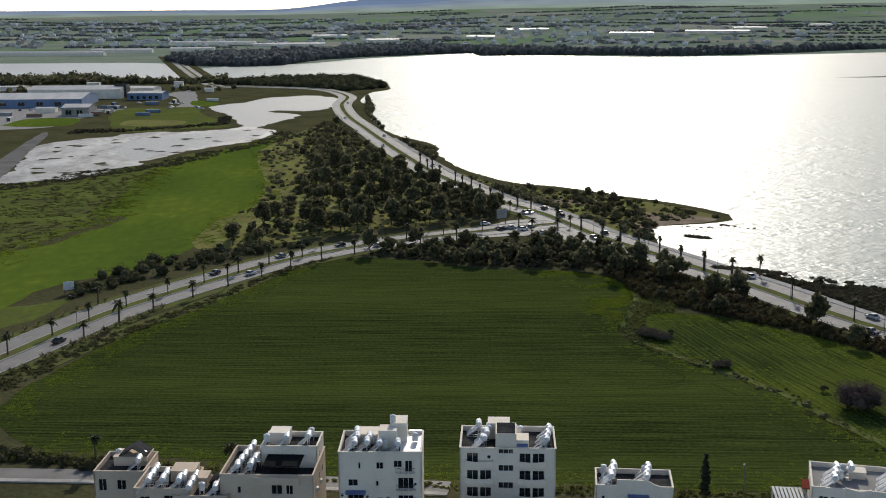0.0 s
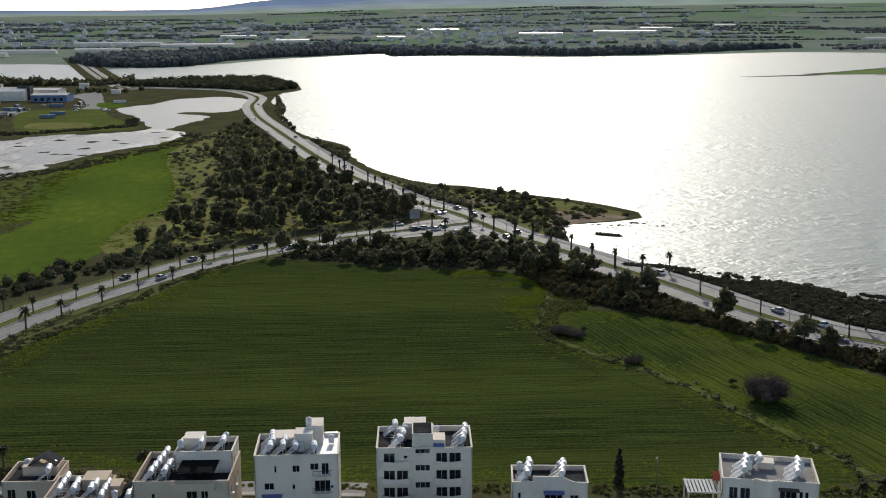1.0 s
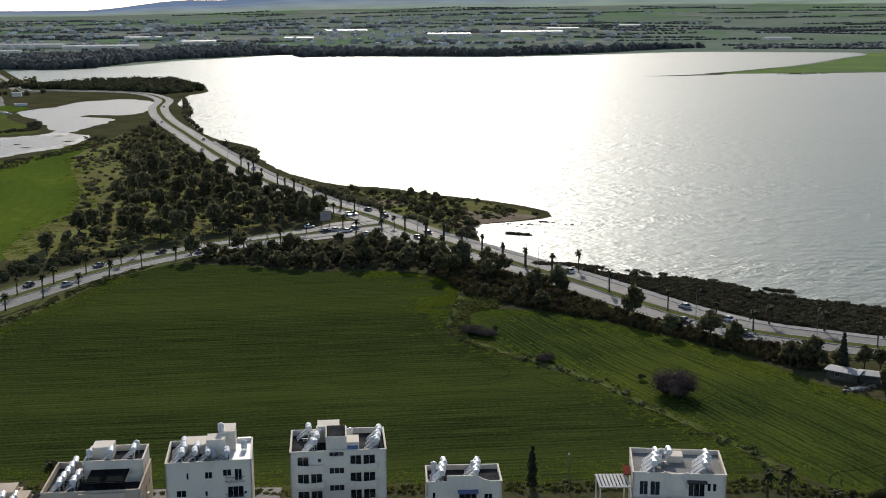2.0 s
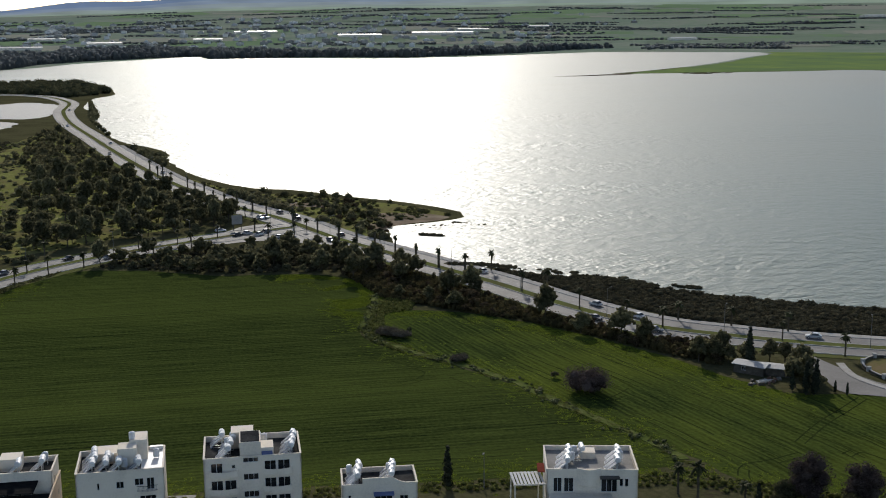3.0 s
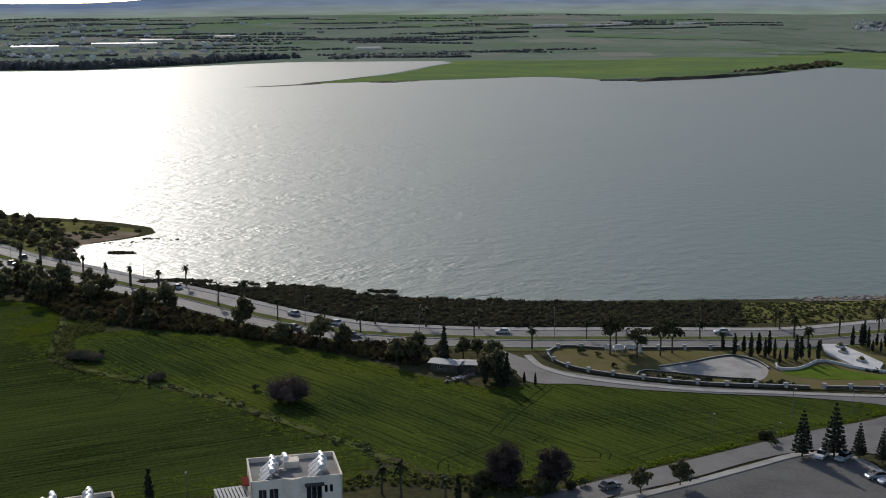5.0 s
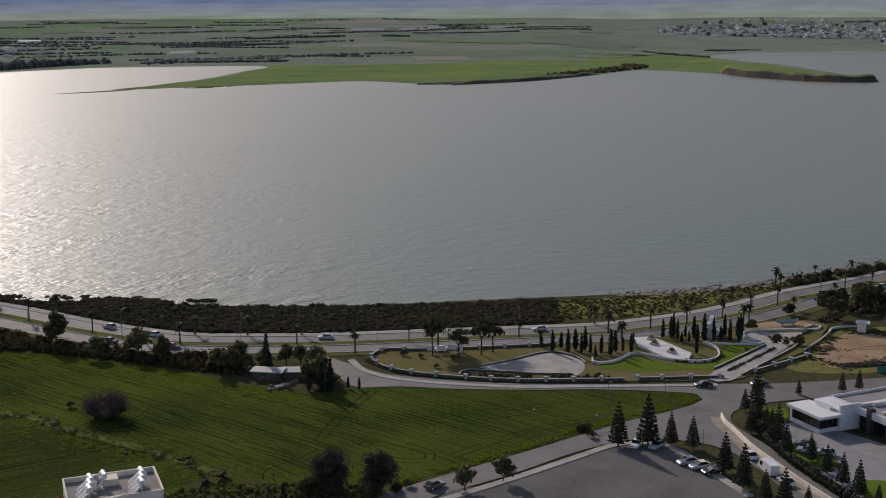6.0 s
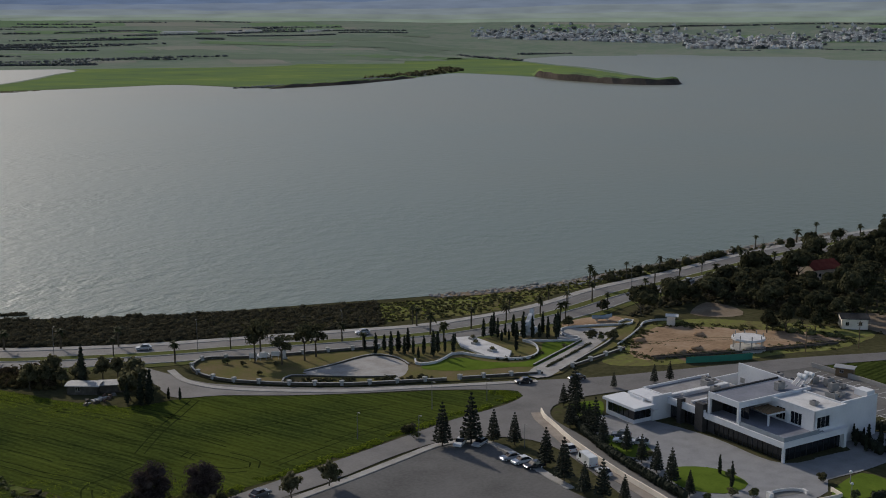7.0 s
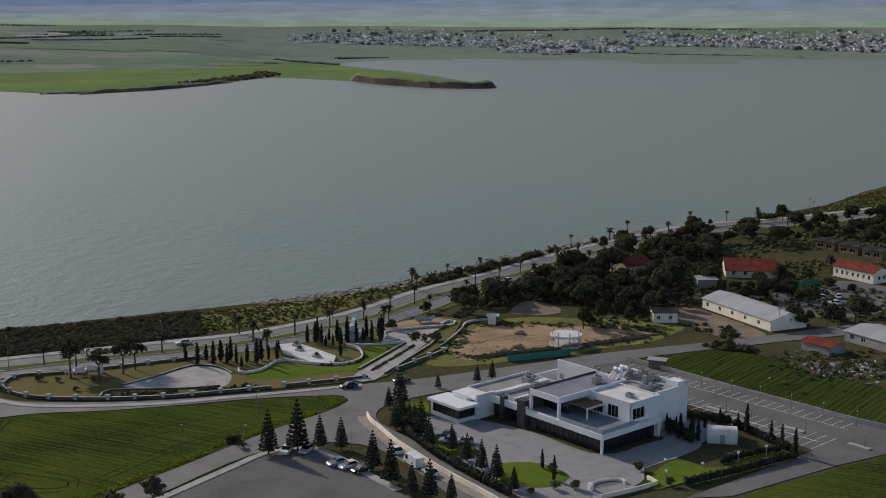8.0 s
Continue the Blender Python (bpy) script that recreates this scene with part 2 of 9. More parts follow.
def offset_line(line, d):
    """The line moved sideways by d metres to its right."""
    out = []
    for i, v in enumerate(line):
        t = (line[min(i + 1, len(line) - 1)] - line[max(i - 1, 0)]).normalized()
        out.append(v + Vector((t.y, -t.x, 0)) * d)
    return out


def ribbon(name, line, d0, d1, z0, z1, material, label="", category="", parent=None, kind="structure"):
    """A strip along a line, from d0 to d1 metres to its right, from z0 up to z1."""
    a, b = offset_line(line, d0), offset_line(line, d1)
    bm = bmesh.new()
    va = [bm.verts.new((v.x, v.y, z1)) for v in a]
    vb = [bm.verts.new((v.x, v.y, z1)) for v in b]
    la = [bm.verts.new((v.x, v.y, z0)) for v in a]
    lb = [bm.verts.new((v.x, v.y, z0)) for v in b]
    for i in range(len(a) - 1):
        bm.faces.new((va[i], vb[i], vb[i + 1], va[i + 1]))
        bm.faces.new((la[i], va[i], va[i + 1], la[i + 1]))
        bm.faces.new((vb[i], lb[i], lb[i + 1], vb[i + 1]))
    bm.faces.new((la[0], lb[0], vb[0], va[0]))
    bm.faces.new((va[-1], vb[-1], lb[-1], la[-1]))
    bmesh.ops.recalc_face_normals(bm, faces=bm.faces)
    ob = part(name, bm, material, parent)
    if parent is None:
        tagged(ob, label, category, kind=kind)
    elif label:
        ob["label"] = label
    return ob


def inside(x, y, poly):
    c, j = False, len(poly) - 1
    for i in range(len(poly)):
        xi, yi, xj, yj = poly[i][0], poly[i][1], poly[j][0], poly[j][1]
        if (yi > y) != (yj > y) and x < (xj - xi) * (y - yi) / (yj - yi) + xi:
            c = not c
        j = i
    return c

# ---- the land: one sheet from under the town to the hills ----
LAKE_FAR = [(-355, 1800), (-220, 1930), (-140, 2110), (-13, 2270), (64, 2390), (85, 2250), (223, 2200), (356, 2130), (520, 2150), (737, 2245), (960, 2325), (1115, 2350), (1102, 2095), (997, 1960), (810, 1730), (651, 1578), (577, 1518), (655, 1505), (825, 1495), (940, 1489), (970, 1335), (1030, 1306), (1138, 1328), (1307, 1393), (1490, 1480), (1505, 1410), (1474, 1246), (1420, 1130), (1450, 1015), (1510, 1040), (1850, 1450), (1985, 1679), (2190, 1940), (2554, 2060), (2798, 1950), (2749, 1734), (2840, 1530), (2660, 1380), (2711, 1229), (2851, 1203), (3173, 1307), (3604, 1074), (4000, 300)]
LAKE_NEAR = [(2600, 60), (1400, 120), (760, 186), (677, 194), (619, 196), (579, 196), (532, 207), (492, 219), (476, 223), (446, 234), (427, 237), (405, 239), (377, 244), (333, 249), (300, 252), (259, 268), (226, 285), (194, 300), (166, 320), (154, 331), (146, 338), (135, 353), (123, 363), (110, 373), (100, 384), (90, 391), (81, 403), (77, 418), (80, 433), (80, 458), (86, 467), (103, 471), (118, 480), (120, 494), (100, 527), (80, 548), (59, 573), (33, 594), (11, 642), (-2, 706), (-5, 760), (-37, 840), (-58, 971), (-58, 1050), (-76, 1129), (-74, 1244), (-57, 1323), (-101, 1525), (-290, 1550)]
POND_FAR = [(-1200, 2050), (-727, 1992), (-589, 1996), (-493, 1986), (-423, 1898), (-310, 1482), (-327, 1449), (-406, 1490), (-490, 1534), (-559, 1528), (-1100, 1500)]
POND_SALT = [(-216, 597), (-200, 608), (-183, 622), (-176, 654), (-170, 673), (-173, 691), (-164, 702), (-157, 733), (-144, 757), (-130, 782), (-120, 813), (-118, 856), (-131, 873), (-144, 890), (-155, 870), (-168, 862), (-186, 851), (-206, 852), (-222, 837), (-229, 819), (-244, 805), (-255, 785), (-258, 756), (-244, 689), (-231, 629), (-240, 604), (-226, 578)]
POND_UP = [(-207, 1072), (-200, 1097), (-182, 1129), (-173, 1179), (-148, 1200), (-126, 1207), (-101, 1167), (-96, 1116), (-100, 1046), (-117, 1024), (-142, 1031), (-147, 1014), (-133, 1003), (-117, 985), (-121, 945), (-130, 912), (-138, 882), (-148, 891), (-164, 947), (-177, 994), (-191, 1023)]
# how the far plain climbs: azimuth to the right in degrees, distance where it begins to climb, its height at 4.7 km, and the ridge's height behind it
CLIMB = [(-180, 2600, 60, 90), (-60, 2600, 60, 90), (-22, 2300, 62, 84), (-8, 2500, 64, 86), (-3, 2500, 72, 118), (3, 2550, 84, 140), (10, 2500, 92, 150), (20, 2500, 96, 185), (30, 2500, 98, 185), (40, 2600, 92, 205), (46, 3120, 88, 218), (55, 3500, 88, 242), (65, 3520, 88, 252), (75, 3850, 90, 255), (100, 3900, 92, 240), (180, 2600, 60, 90)]


def climb(az):
    for a, b in zip(CLIMB, CLIMB[1:]):
        if a[0] <= az <= b[0]:
            t = (az - a[0]) / (b[0] - a[0])
            t = t * t * (3 - 2 * t)
            return [p + (q - p) * t for p, q in zip(a[1:], b[1:])]


def land_z(x, y):
    r, az = math.hypot(x, y), math.degrees(math.atan2(x, y))
    r0, z1, _ = climb(az)
    s = max(0.0, (r - r0) / (4700 - r0))
    return z1 * s ** 1.3 + (noise.noise(Vector((x, y, 0)) / 420) * 5 * min(1.0, s * 4) if s > 0 else 0)


bm = bmesh.new()
rings = [8.0 * 1.075 ** i for i in range(200) if 8.0 * 1.075 ** i < 4700] + [4700.0]
angs = [-180 + 1.0 * i for i in range(360)]
prev = None
hub = bm.verts.new((0, 0, 0))
for r in rings:
    row = [bm.verts.new((r * math.sin(radians(a)), r * math.cos(radians(a)), land_z(r * math.sin(radians(a)), r * math.cos(radians(a))) )) for a in angs]
    for i in range(360):
        j = (i + 1) % 360
        f = bm.faces.new((row[i], prev[i], prev[j], row[j])) if prev else bm.faces.new((row[i], hub, row[j]))
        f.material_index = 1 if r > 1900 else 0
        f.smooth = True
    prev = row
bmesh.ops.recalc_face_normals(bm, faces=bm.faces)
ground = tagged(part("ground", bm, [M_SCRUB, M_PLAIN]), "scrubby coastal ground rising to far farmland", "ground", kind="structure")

# the hills on the horizon: five ridges, haze painted as glow, bluer with distance
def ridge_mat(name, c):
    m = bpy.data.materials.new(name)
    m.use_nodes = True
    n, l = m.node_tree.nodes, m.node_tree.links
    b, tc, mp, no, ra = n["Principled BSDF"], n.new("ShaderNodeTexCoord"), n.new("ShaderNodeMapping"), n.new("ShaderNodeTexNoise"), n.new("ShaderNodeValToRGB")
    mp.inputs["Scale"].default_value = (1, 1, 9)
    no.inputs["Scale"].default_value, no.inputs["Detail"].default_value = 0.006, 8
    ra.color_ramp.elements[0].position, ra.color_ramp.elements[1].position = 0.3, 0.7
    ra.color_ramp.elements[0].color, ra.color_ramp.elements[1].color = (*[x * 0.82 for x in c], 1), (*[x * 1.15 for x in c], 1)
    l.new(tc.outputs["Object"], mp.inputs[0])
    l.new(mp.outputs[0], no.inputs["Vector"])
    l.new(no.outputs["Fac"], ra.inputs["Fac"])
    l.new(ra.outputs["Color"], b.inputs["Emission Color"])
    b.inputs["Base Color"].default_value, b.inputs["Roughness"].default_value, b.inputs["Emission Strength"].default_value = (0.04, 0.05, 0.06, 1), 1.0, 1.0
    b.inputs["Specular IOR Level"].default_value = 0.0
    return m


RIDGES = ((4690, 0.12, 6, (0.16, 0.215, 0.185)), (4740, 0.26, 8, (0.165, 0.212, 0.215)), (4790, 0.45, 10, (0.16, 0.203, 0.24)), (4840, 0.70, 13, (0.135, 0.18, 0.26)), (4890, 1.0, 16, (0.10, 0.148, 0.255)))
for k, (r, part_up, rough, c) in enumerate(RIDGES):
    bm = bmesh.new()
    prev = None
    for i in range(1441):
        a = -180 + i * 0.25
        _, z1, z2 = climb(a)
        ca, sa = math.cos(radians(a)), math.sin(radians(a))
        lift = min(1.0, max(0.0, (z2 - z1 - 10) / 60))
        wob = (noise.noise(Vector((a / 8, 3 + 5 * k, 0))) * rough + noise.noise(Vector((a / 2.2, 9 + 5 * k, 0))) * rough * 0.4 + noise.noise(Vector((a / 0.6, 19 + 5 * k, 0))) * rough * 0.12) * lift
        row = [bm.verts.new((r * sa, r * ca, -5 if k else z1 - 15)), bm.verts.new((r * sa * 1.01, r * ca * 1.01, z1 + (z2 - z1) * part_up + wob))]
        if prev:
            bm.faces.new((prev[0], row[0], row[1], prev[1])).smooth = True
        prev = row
    tagged(part("backdrop", bm, ridge_mat("glowing_haze_hills", c)), "hills along the horizon with blue haze painted on", "hills", kind="structure")

lake_line = LAKE_FAR + LAKE_NEAR
lake = sheet("water", lake_line, 0.10, M_WATER, "wind-rippled grey-green salt lake glinting in the sun", "lake", 8.0, 1.5)
sheet("water", POND_FAR, 0.10, M_POND, "pale flooded salt pan beyond the industrial sheds", "pond", 15.0, 6.0)
sheet("salt_flat", POND_SALT, 0.06, M_SALT, "white salt-crusted flat with muddy edges", "salt flat", 5.0, 5.0)
sheet("water", POND_UP, 0.12, M_POND, "shallow glinting pond behind the lake road", "pond", 5.0, 4.0)
sheet("water", [(-180, 690), (-170, 720), (-150, 762), (-134, 800), (-126, 850), (-150, 858), (-178, 838), (-200, 812), (-205, 770), (-196, 720)], 0.09, M_POND, "thin film of water on the salt flat", "pond", 5.0, 6.0)

# fields
FIELD_1 = [(-95, 243), (-97, 263), (-91, 285), (-84, 311), (-73, 332), (-62, 360), (-50, 392), (-38, 407), (-16, 407), (12, 391), (40, 386), (57, 373), (59, 346), (51, 322), (47, 308), (52, 292), (63, 277), (72, 260), (79, 241), (88, 218), (92, 200), (70, 201), (42, 203), (22, 206), (-20, 210), (-42, 217), (-65, 222), (-83, 227)]
FIELD_2 = [(60, 331), (77, 325), (94, 309), (109, 286), (120, 264), (126, 247), (134, 234), (146, 231), (158, 226), (176, 206), (203, 185), (206, 177), (198, 175), (166, 176), (132, 175), (118, 178), (100, 190), (96, 202), (90, 221), (82, 242), (75, 261), (66, 279), (56, 294), (51, 310), (54, 321)]
FIELD_L = [(-131, 338), (-126, 359), (-119, 375), (-108, 382), (-99, 400), (-94, 407), (-91, 438), (-87, 471), (-80, 507), (-79, 543), (-84, 602), (-95, 658), (-110, 725), (-108, 806), (-98, 839), (-124, 762), (-140, 732), (-150, 685), (-158, 648), (-156, 605), (-152, 563), (-150, 529), (-150, 505), (-131, 493), (-140, 462), (-142, 445), (-149, 429), (-165, 412)]
sheet("field", FIELD_1, 0.035, M_FIELD, "dark green drilled cereal field with row lines", "field", 4.0, 1.2)
sheet("field", FIELD_2, 0.035, M_FIELD_R, "green cereal field with curved wheel tracks", "field", 4.0, 1.2)
sheet("field", FIELD_L, 0.035, M_FIELD_L, "bright green meadow beside the salt pond", "field", 6.0, 2.5)

# roads
MAIN = [(-510, 2270), (-275, 1423), (-225, 1366), (-137, 1311), (-96, 1205), (-91, 1090), (-77, 978), (-54, 860), (-29, 736), (-7, 638), (5, 595), (22, 540), (43, 495), (58, 449), (73, 415), (86, 385), (98, 358), (108, 331), (118, 309), (128, 294), (141, 283), (153, 274), (166, 266), (179, 259), (206, 244), (228, 232), (247, 227), (266, 224), (285, 224), (308, 226), (345, 224), (385, 224), (430, 221), (467, 216), (484, 211.5), (503, 203), (523, 190), (550, 178), (582, 165), (680, 130), (1000, 60)]
LEFT = [(-135, 225), (-112, 283), (-104, 308), (-95, 334), (-84, 356), (-70, 380), (-56, 402), (-38, 422), (-18, 438), (5, 452), (30, 466), (46, 474)]
main_line = spline(MAIN, 6.0)
left_line = spline(LEFT, 5.0)
# dual carriageways with kerbed grass medians
def dual(line, half, label, z):
    road = ribbon("road", line, -half, half, 0.0, z, M_ASPHALT, label, "road")
    med = ribbon("median", line, -1.7, 1.7, 0.05, z + 0.16, M_VERGE, "grassy median of the dual carriageway", "median")
    for d in (-2.0, 1.7):
        ribbon("kerb", line, d, d + 0.3, 0.05, z + 0.20, M_KERB, parent=med)
    for d in (-half - 0.3, half):
        ribbon("kerb", line, d, d + 0.3, 0.0, z + 0.14, M_KERB, parent=road)
    bm = bmesh.new()
    for d in (-(half + 2.0) / 2, (half + 2.0) / 2):
        a, b = offset_line(line, d - 0.08), offset_line(line, d + 0.08)
        for i in range(0, len(line) - 1, 2):
            bm.faces.new([bm.verts.new((v.x, v.y, z + 0.008)) for v in (a[i], b[i], b[i].lerp(b[i + 1], 0.7), a[i].lerp(a[i + 1], 0.7))])
    for d in (-half + 0.35, -2.4, 2.25, half - 0.5):
        a, b = offset_line(line, d), offset_line(line, d + 0.15)
        for i in range(len(line) - 1):
            bm.faces.new([bm.verts.new((v.x, v.y, z + 0.008)) for v in (a[i], b[i], b[i + 1], a[i + 1])])
    tagged(part("lane_markings", bm, M_LINE_WORN, road), kind="stuff")
    return road


M_LINE_WORN = paint("worn_lane_paint", (0.30, 0.29, 0.275), 0.9, spec=0.1)
M_LINE = paint("white_road_paint", (0.65, 0.65, 0.62), 0.7)
dual(main_line, 8.6, "grey asphalt dual carriageway along the lake shore", 0.14)
dual(left_line, 8.4, "grey asphalt dual carriageway past the fields", 0.15)
near_main = [v for v in main_line if v.y < 800]
ribbon("pavement", near_main, -11.6, -8.95, 0.0, 0.26, M_PAVE, "pale concrete footway on the lake side", "pavement")
ribbon("verge", near_main, 9.0, 12.0, 0.0, 0.12, M_VERGE, "rough grass verge beside the carriageway", "verge")
ribbon("verge", left_line, 8.7, 12.6, 0.0, 0.12, M_VERGE, "rough grass verge beside the carriageway", "verge")
ribbon("verge", left_line, -12.0, -8.7, 0.0, 0.12, M_VERGE, "rough grass verge beside the carriageway", "verge")
causeway = [v for v in main_line if v.y > 1420]
ribbon("embankment", causeway, -22, 22, 0.0, 0.11, M_SCRUB, "narrow causeway between the lake and the pond", "causeway")

JUNCTION_W = [(-9, 450), (4, 461), (19, 471), (27, 481), (40, 482), (60, 455), (60, 432), (48, 438), (32, 448), (18, 445), (-1, 438)]
sheet("road", JUNCTION_W, 0.165, M_ASPHALT, "wide asphalt junction with waiting cars", "road", 4.0)
SERVICE = [(152, 268), (149, 251), (145.5, 237), (146, 231), (154, 226), (165, 215), (180, 203), (191, 195), (202, 184.5), (206, 179), (204, 175.5), (195, 174), (181, 175), (166, 174.6), (148, 173.8), (122, 173.2), (100, 172), (100, 164.5), (122, 166), (139, 166), (156, 167.5), (168, 167), (177, 163), (183, 150), (174, 127), (165, 108), (174, 104), (184, 126), (192, 148), (198, 162), (210, 166), (234, 157), (258, 146), (282, 136), (313, 117), (347, 96), (351, 103), (313, 125), (282, 145), (266, 153.5), (241, 166), (228, 173), (218, 180), (206, 188), (192, 199.5), (180, 209), (170, 219), (160, 232), (156, 241)]
sheet("road", SERVICE, 0.15, M_ASPHALT, "grey asphalt side road round the park and the showroom", "road", 3.0)
# the rough car park by the field
CARPARK_W = [(120, 163), (139, 163.5), (156, 164.6), (166, 165.2), (172, 163), (174.5, 158.5), (173, 151), (169.5, 140.5), (167, 131.5), (160, 115), (120, 120)]
sheet("car_park", CARPARK_W, 0.12, M_ASPHALT_D, "worn dark asphalt car park beside the field", "car park", 3.0)
cp_edge = spline(CARPARK_W[:9], 3.0)
ribbon("pavement", cp_edge, -1.6, 0.2, 0.0, 0.27, M_PAVE, "pale concrete footway round the car park", "pavement")
# the showroom's forecourt and the large marked car park
FORECOURT = [(207, 153), (211, 143), (211, 128), (208, 110), (224, 104), (226, 96), (214.5, 97), (206, 99.3), (200.7, 96.5), (188, 98), (178, 106), (186, 128), (197, 150), (203, 157)]
M_FORE = mat("grey_block_forecourt", [(0.20, 0.20, 0.20), (0.25, 0.25, 0.25), (0.29, 0.29, 0.29)], 0.3, 3.0, 0.8, 0.1, 0.01, spec=0.3)
sheet("forecourt", FORECOURT, 0.10, M_FORE, "plain grey paved forecourt of the showroom", "forecourt", 3.0)
CARPARK_E = [(274, 140), (258.5, 67.5), (244, 63), (231, 69), (203, 79.5), (197, 86), (231.5, 77), (236.5, 76), (252, 115), (240, 128), (250, 150)]
car_park_e = sheet("car_park", CARPARK_E, 0.11, M_ASPHALT_D, "marked asphalt car park behind the showroom", "car park", 3.0, smooth=False)
bm = bmesh.new()


def stripe(bm, a, b, w, z):
    a, b = Vector((*a, 0)), Vector((*b, 0))
    d = (b - a).normalized()
    s = Vector((d.y, -d.x, 0)) * w / 2
    bm.faces.new([bm.verts.new((p.x, p.y, z)) for p in (a - s, b - s, b + s, a + s)])


cp_dir = Vector((-15.5, -72.5, 0)).normalized()
cp_in = Vector((-cp_dir.y, cp_dir.x, 0)) * -1
for row, depth in ((0.8, 5.0), (12.5, 5.0), (17.6, 5.0)):
    base = Vector((273.0, 136.0, 0)) + cp_in * row
    for i in range(26 if row < 2 else 20):
        p = base + cp_dir * (2.5 * i + (0 if row < 2 else 18))
        q = p + cp_in * depth
        stripe(bm, (p.x, p.y), (q.x, q.y), 0.13, 0.12)
    p, q = base + cp_in * (depth if row < 15 else 0), base + cp_in * (depth if row < 15 else 0) + cp_dir * 64
    stripe(bm, (p.x, p.y), (q.x, q.y), 0.13, 0.122)
tagged(part("bay_markings", bm, M_LINE, car_park_e), kind="stuff")
wall_line = spline([(274.3, 140), (271.9, 128.3), (266.8, 108), (263.2, 91), (260, 76), (258.8, 67)], 3.0)
tagged(ribbon("boundary_wall", wall_line, -0.25, 0.0, 0.0, 1.25, M_PAVE), "low pale concrete boundary wall of the car park", "wall", kind="structure")

# gravelly shoulders, tracks and bare ground
M_DIRT = mat("pale_dirt", [(0.16, 0.125, 0.085), (0.23, 0.18, 0.13), (0.30, 0.25, 0.18)], 0.15, 1.5, 0.95, 0.4, 0.05)
M_SAND = mat("orange_sandy_soil", [(0.22, 0.145, 0.09), (0.34, 0.235, 0.152), (0.42, 0.31, 0.215)], 0.10, 0.9, 0.95, 0.4, 0.08)
M_LAWN = mat("patchy_park_lawn", [(0.19, 0.14, 0.085), (0.15, 0.132, 0.058), (0.12, 0.13, 0.04)], 0.10, 1.5, 0.95, 0.4, 0.05)
M_LAWN_G = mat("mown_green_lawn", [(0.08, 0.115, 0.02), (0.105, 0.155, 0.025), (0.13, 0.18, 0.03)], 0.2, 2.0, 0.95, 0.4, 0.05)
SANDLOT = [(252, 180), (266, 188.7), (280, 191.5), (287, 187), (296, 172), (305, 159), (306, 146), (292, 150.5), (276, 159.5), (258, 169.5), (250, 173)]
sheet("bare_ground", SANDLOT, 0.06, M_SAND, "orange sandy building plot with tyre tracks", "ground", 3.0, 0.8)
FIELD_E = [(276, 134), (261, 69), (289, 75), (293, 96), (300, 105), (300, 124), (289, 134)]
sheet("field", FIELD_E, 0.035, M_FIELD, "green field behind the car park wall", "field", 3.0, 0.6)
FIELD_S = [(202, 78), (230, 68), (243, 62), (258, 55), (250, 30), (200, 30), (180, 60), (185, 76)]
sheet("field", FIELD_S, 0.035, M_FIELD_R, "green field in front of the car park", "field", 3.0, 0.4)
FIELD_SPIT = [(600, 1513), (660, 1514), (825, 1500), (945, 1494), (976, 1345), (1030, 1318), (1138, 1338), (1307, 1403), (1495, 1500), (1520, 1410), (1488, 1246), (1450, 1150), (1480, 1070), (1520, 1075), (1835, 1465), (1965, 1690), (2175, 1960), (2450, 2090), (2640, 2250), (2560, 2600), (2200, 2900), (1700, 2900), (1400, 2700), (1260, 2420), (1150, 2330), (1118, 2110), (1000, 1945), (815, 1722), (660, 1575)]
M_SPIT = mat("bright_spit_pasture", [(0.105, 0.145, 0.078), (0.135, 0.195, 0.085), (0.16, 0.222, 0.078), (0.215, 0.265, 0.09)], 0.006, 0.03, 0.95, 0.0)
sheet("field", FIELD_SPIT, 0.15, M_SPIT, "bright green pasture on the far spit", "field", 20.0, 8.0)

# paved road behind the flats, with footways
town_line = spline([(-160, 216), (-120, 211), (-83, 208.6), (-65, 207.5), (-40, 204.8), (-19, 203.4), (1, 200.9), (22, 198.4), (52, 195), (80, 188), (103, 177), (112, 169)], 4.0)
ribbon("road", [v + Vector((0, 3.2, 0)) for v in town_line[:40]], -2.6, 2.6, 0.0, 0.13, M_ASPHALT, "narrow asphalt street behind the flats", "road")
ribbon("pavement", [v + Vector((0, 3.2, 0)) for v in town_line[:40]], 2.6, 4.0, 0.0, 0.27, M_PAVE, "pale concrete footway behind the flats", "pavement")
# mud islands and salt crust round the pond
BLACK = [(-228, 597), (-253, 664), (-257, 692), (-269, 756), (-284, 852), (-274, 832), (-260, 762), (-236, 651)]
sheet("track", BLACK, 0.12, M_ASPHALT_D, "dark embankment track along the pond", "track", 6.0, 1.0)

# bare strips: the field's edges, the ridge between the fields, the lake's beaches
M_DRYGRASS = mat("pale_dry_grass", [(0.06, 0.085, 0.02), (0.10, 0.12, 0.035), (0.16, 0.165, 0.07)], 0.25, 1.8, 0.95, 0.4, 0.1)
ridge_line = spline([(59, 352), (56, 340), (52, 325), (48.5, 309), (53, 294), (64, 278), (73.5, 260.5), (80.5, 241.5), (89, 219), (93.5, 202)], 2.0, False, 1.2, 9.0)
ribbon("field_margin", ridge_line, -1.3, 0.9, 0.0, 0.12, M_DRYGRASS, "rough grassy ridge between the two fields", "ridge")
edge_line = spline([(-112, 262), (-101, 272), (-94, 291), (-86, 315), (-75, 337), (-64, 362), (-53, 390), (-40, 410)], 3.0)
ribbon("field_margin", edge_line, -2.2, 3.0, 0.0, 0.10, M_VERGE, "rough grassy strip between road and field", "verge")
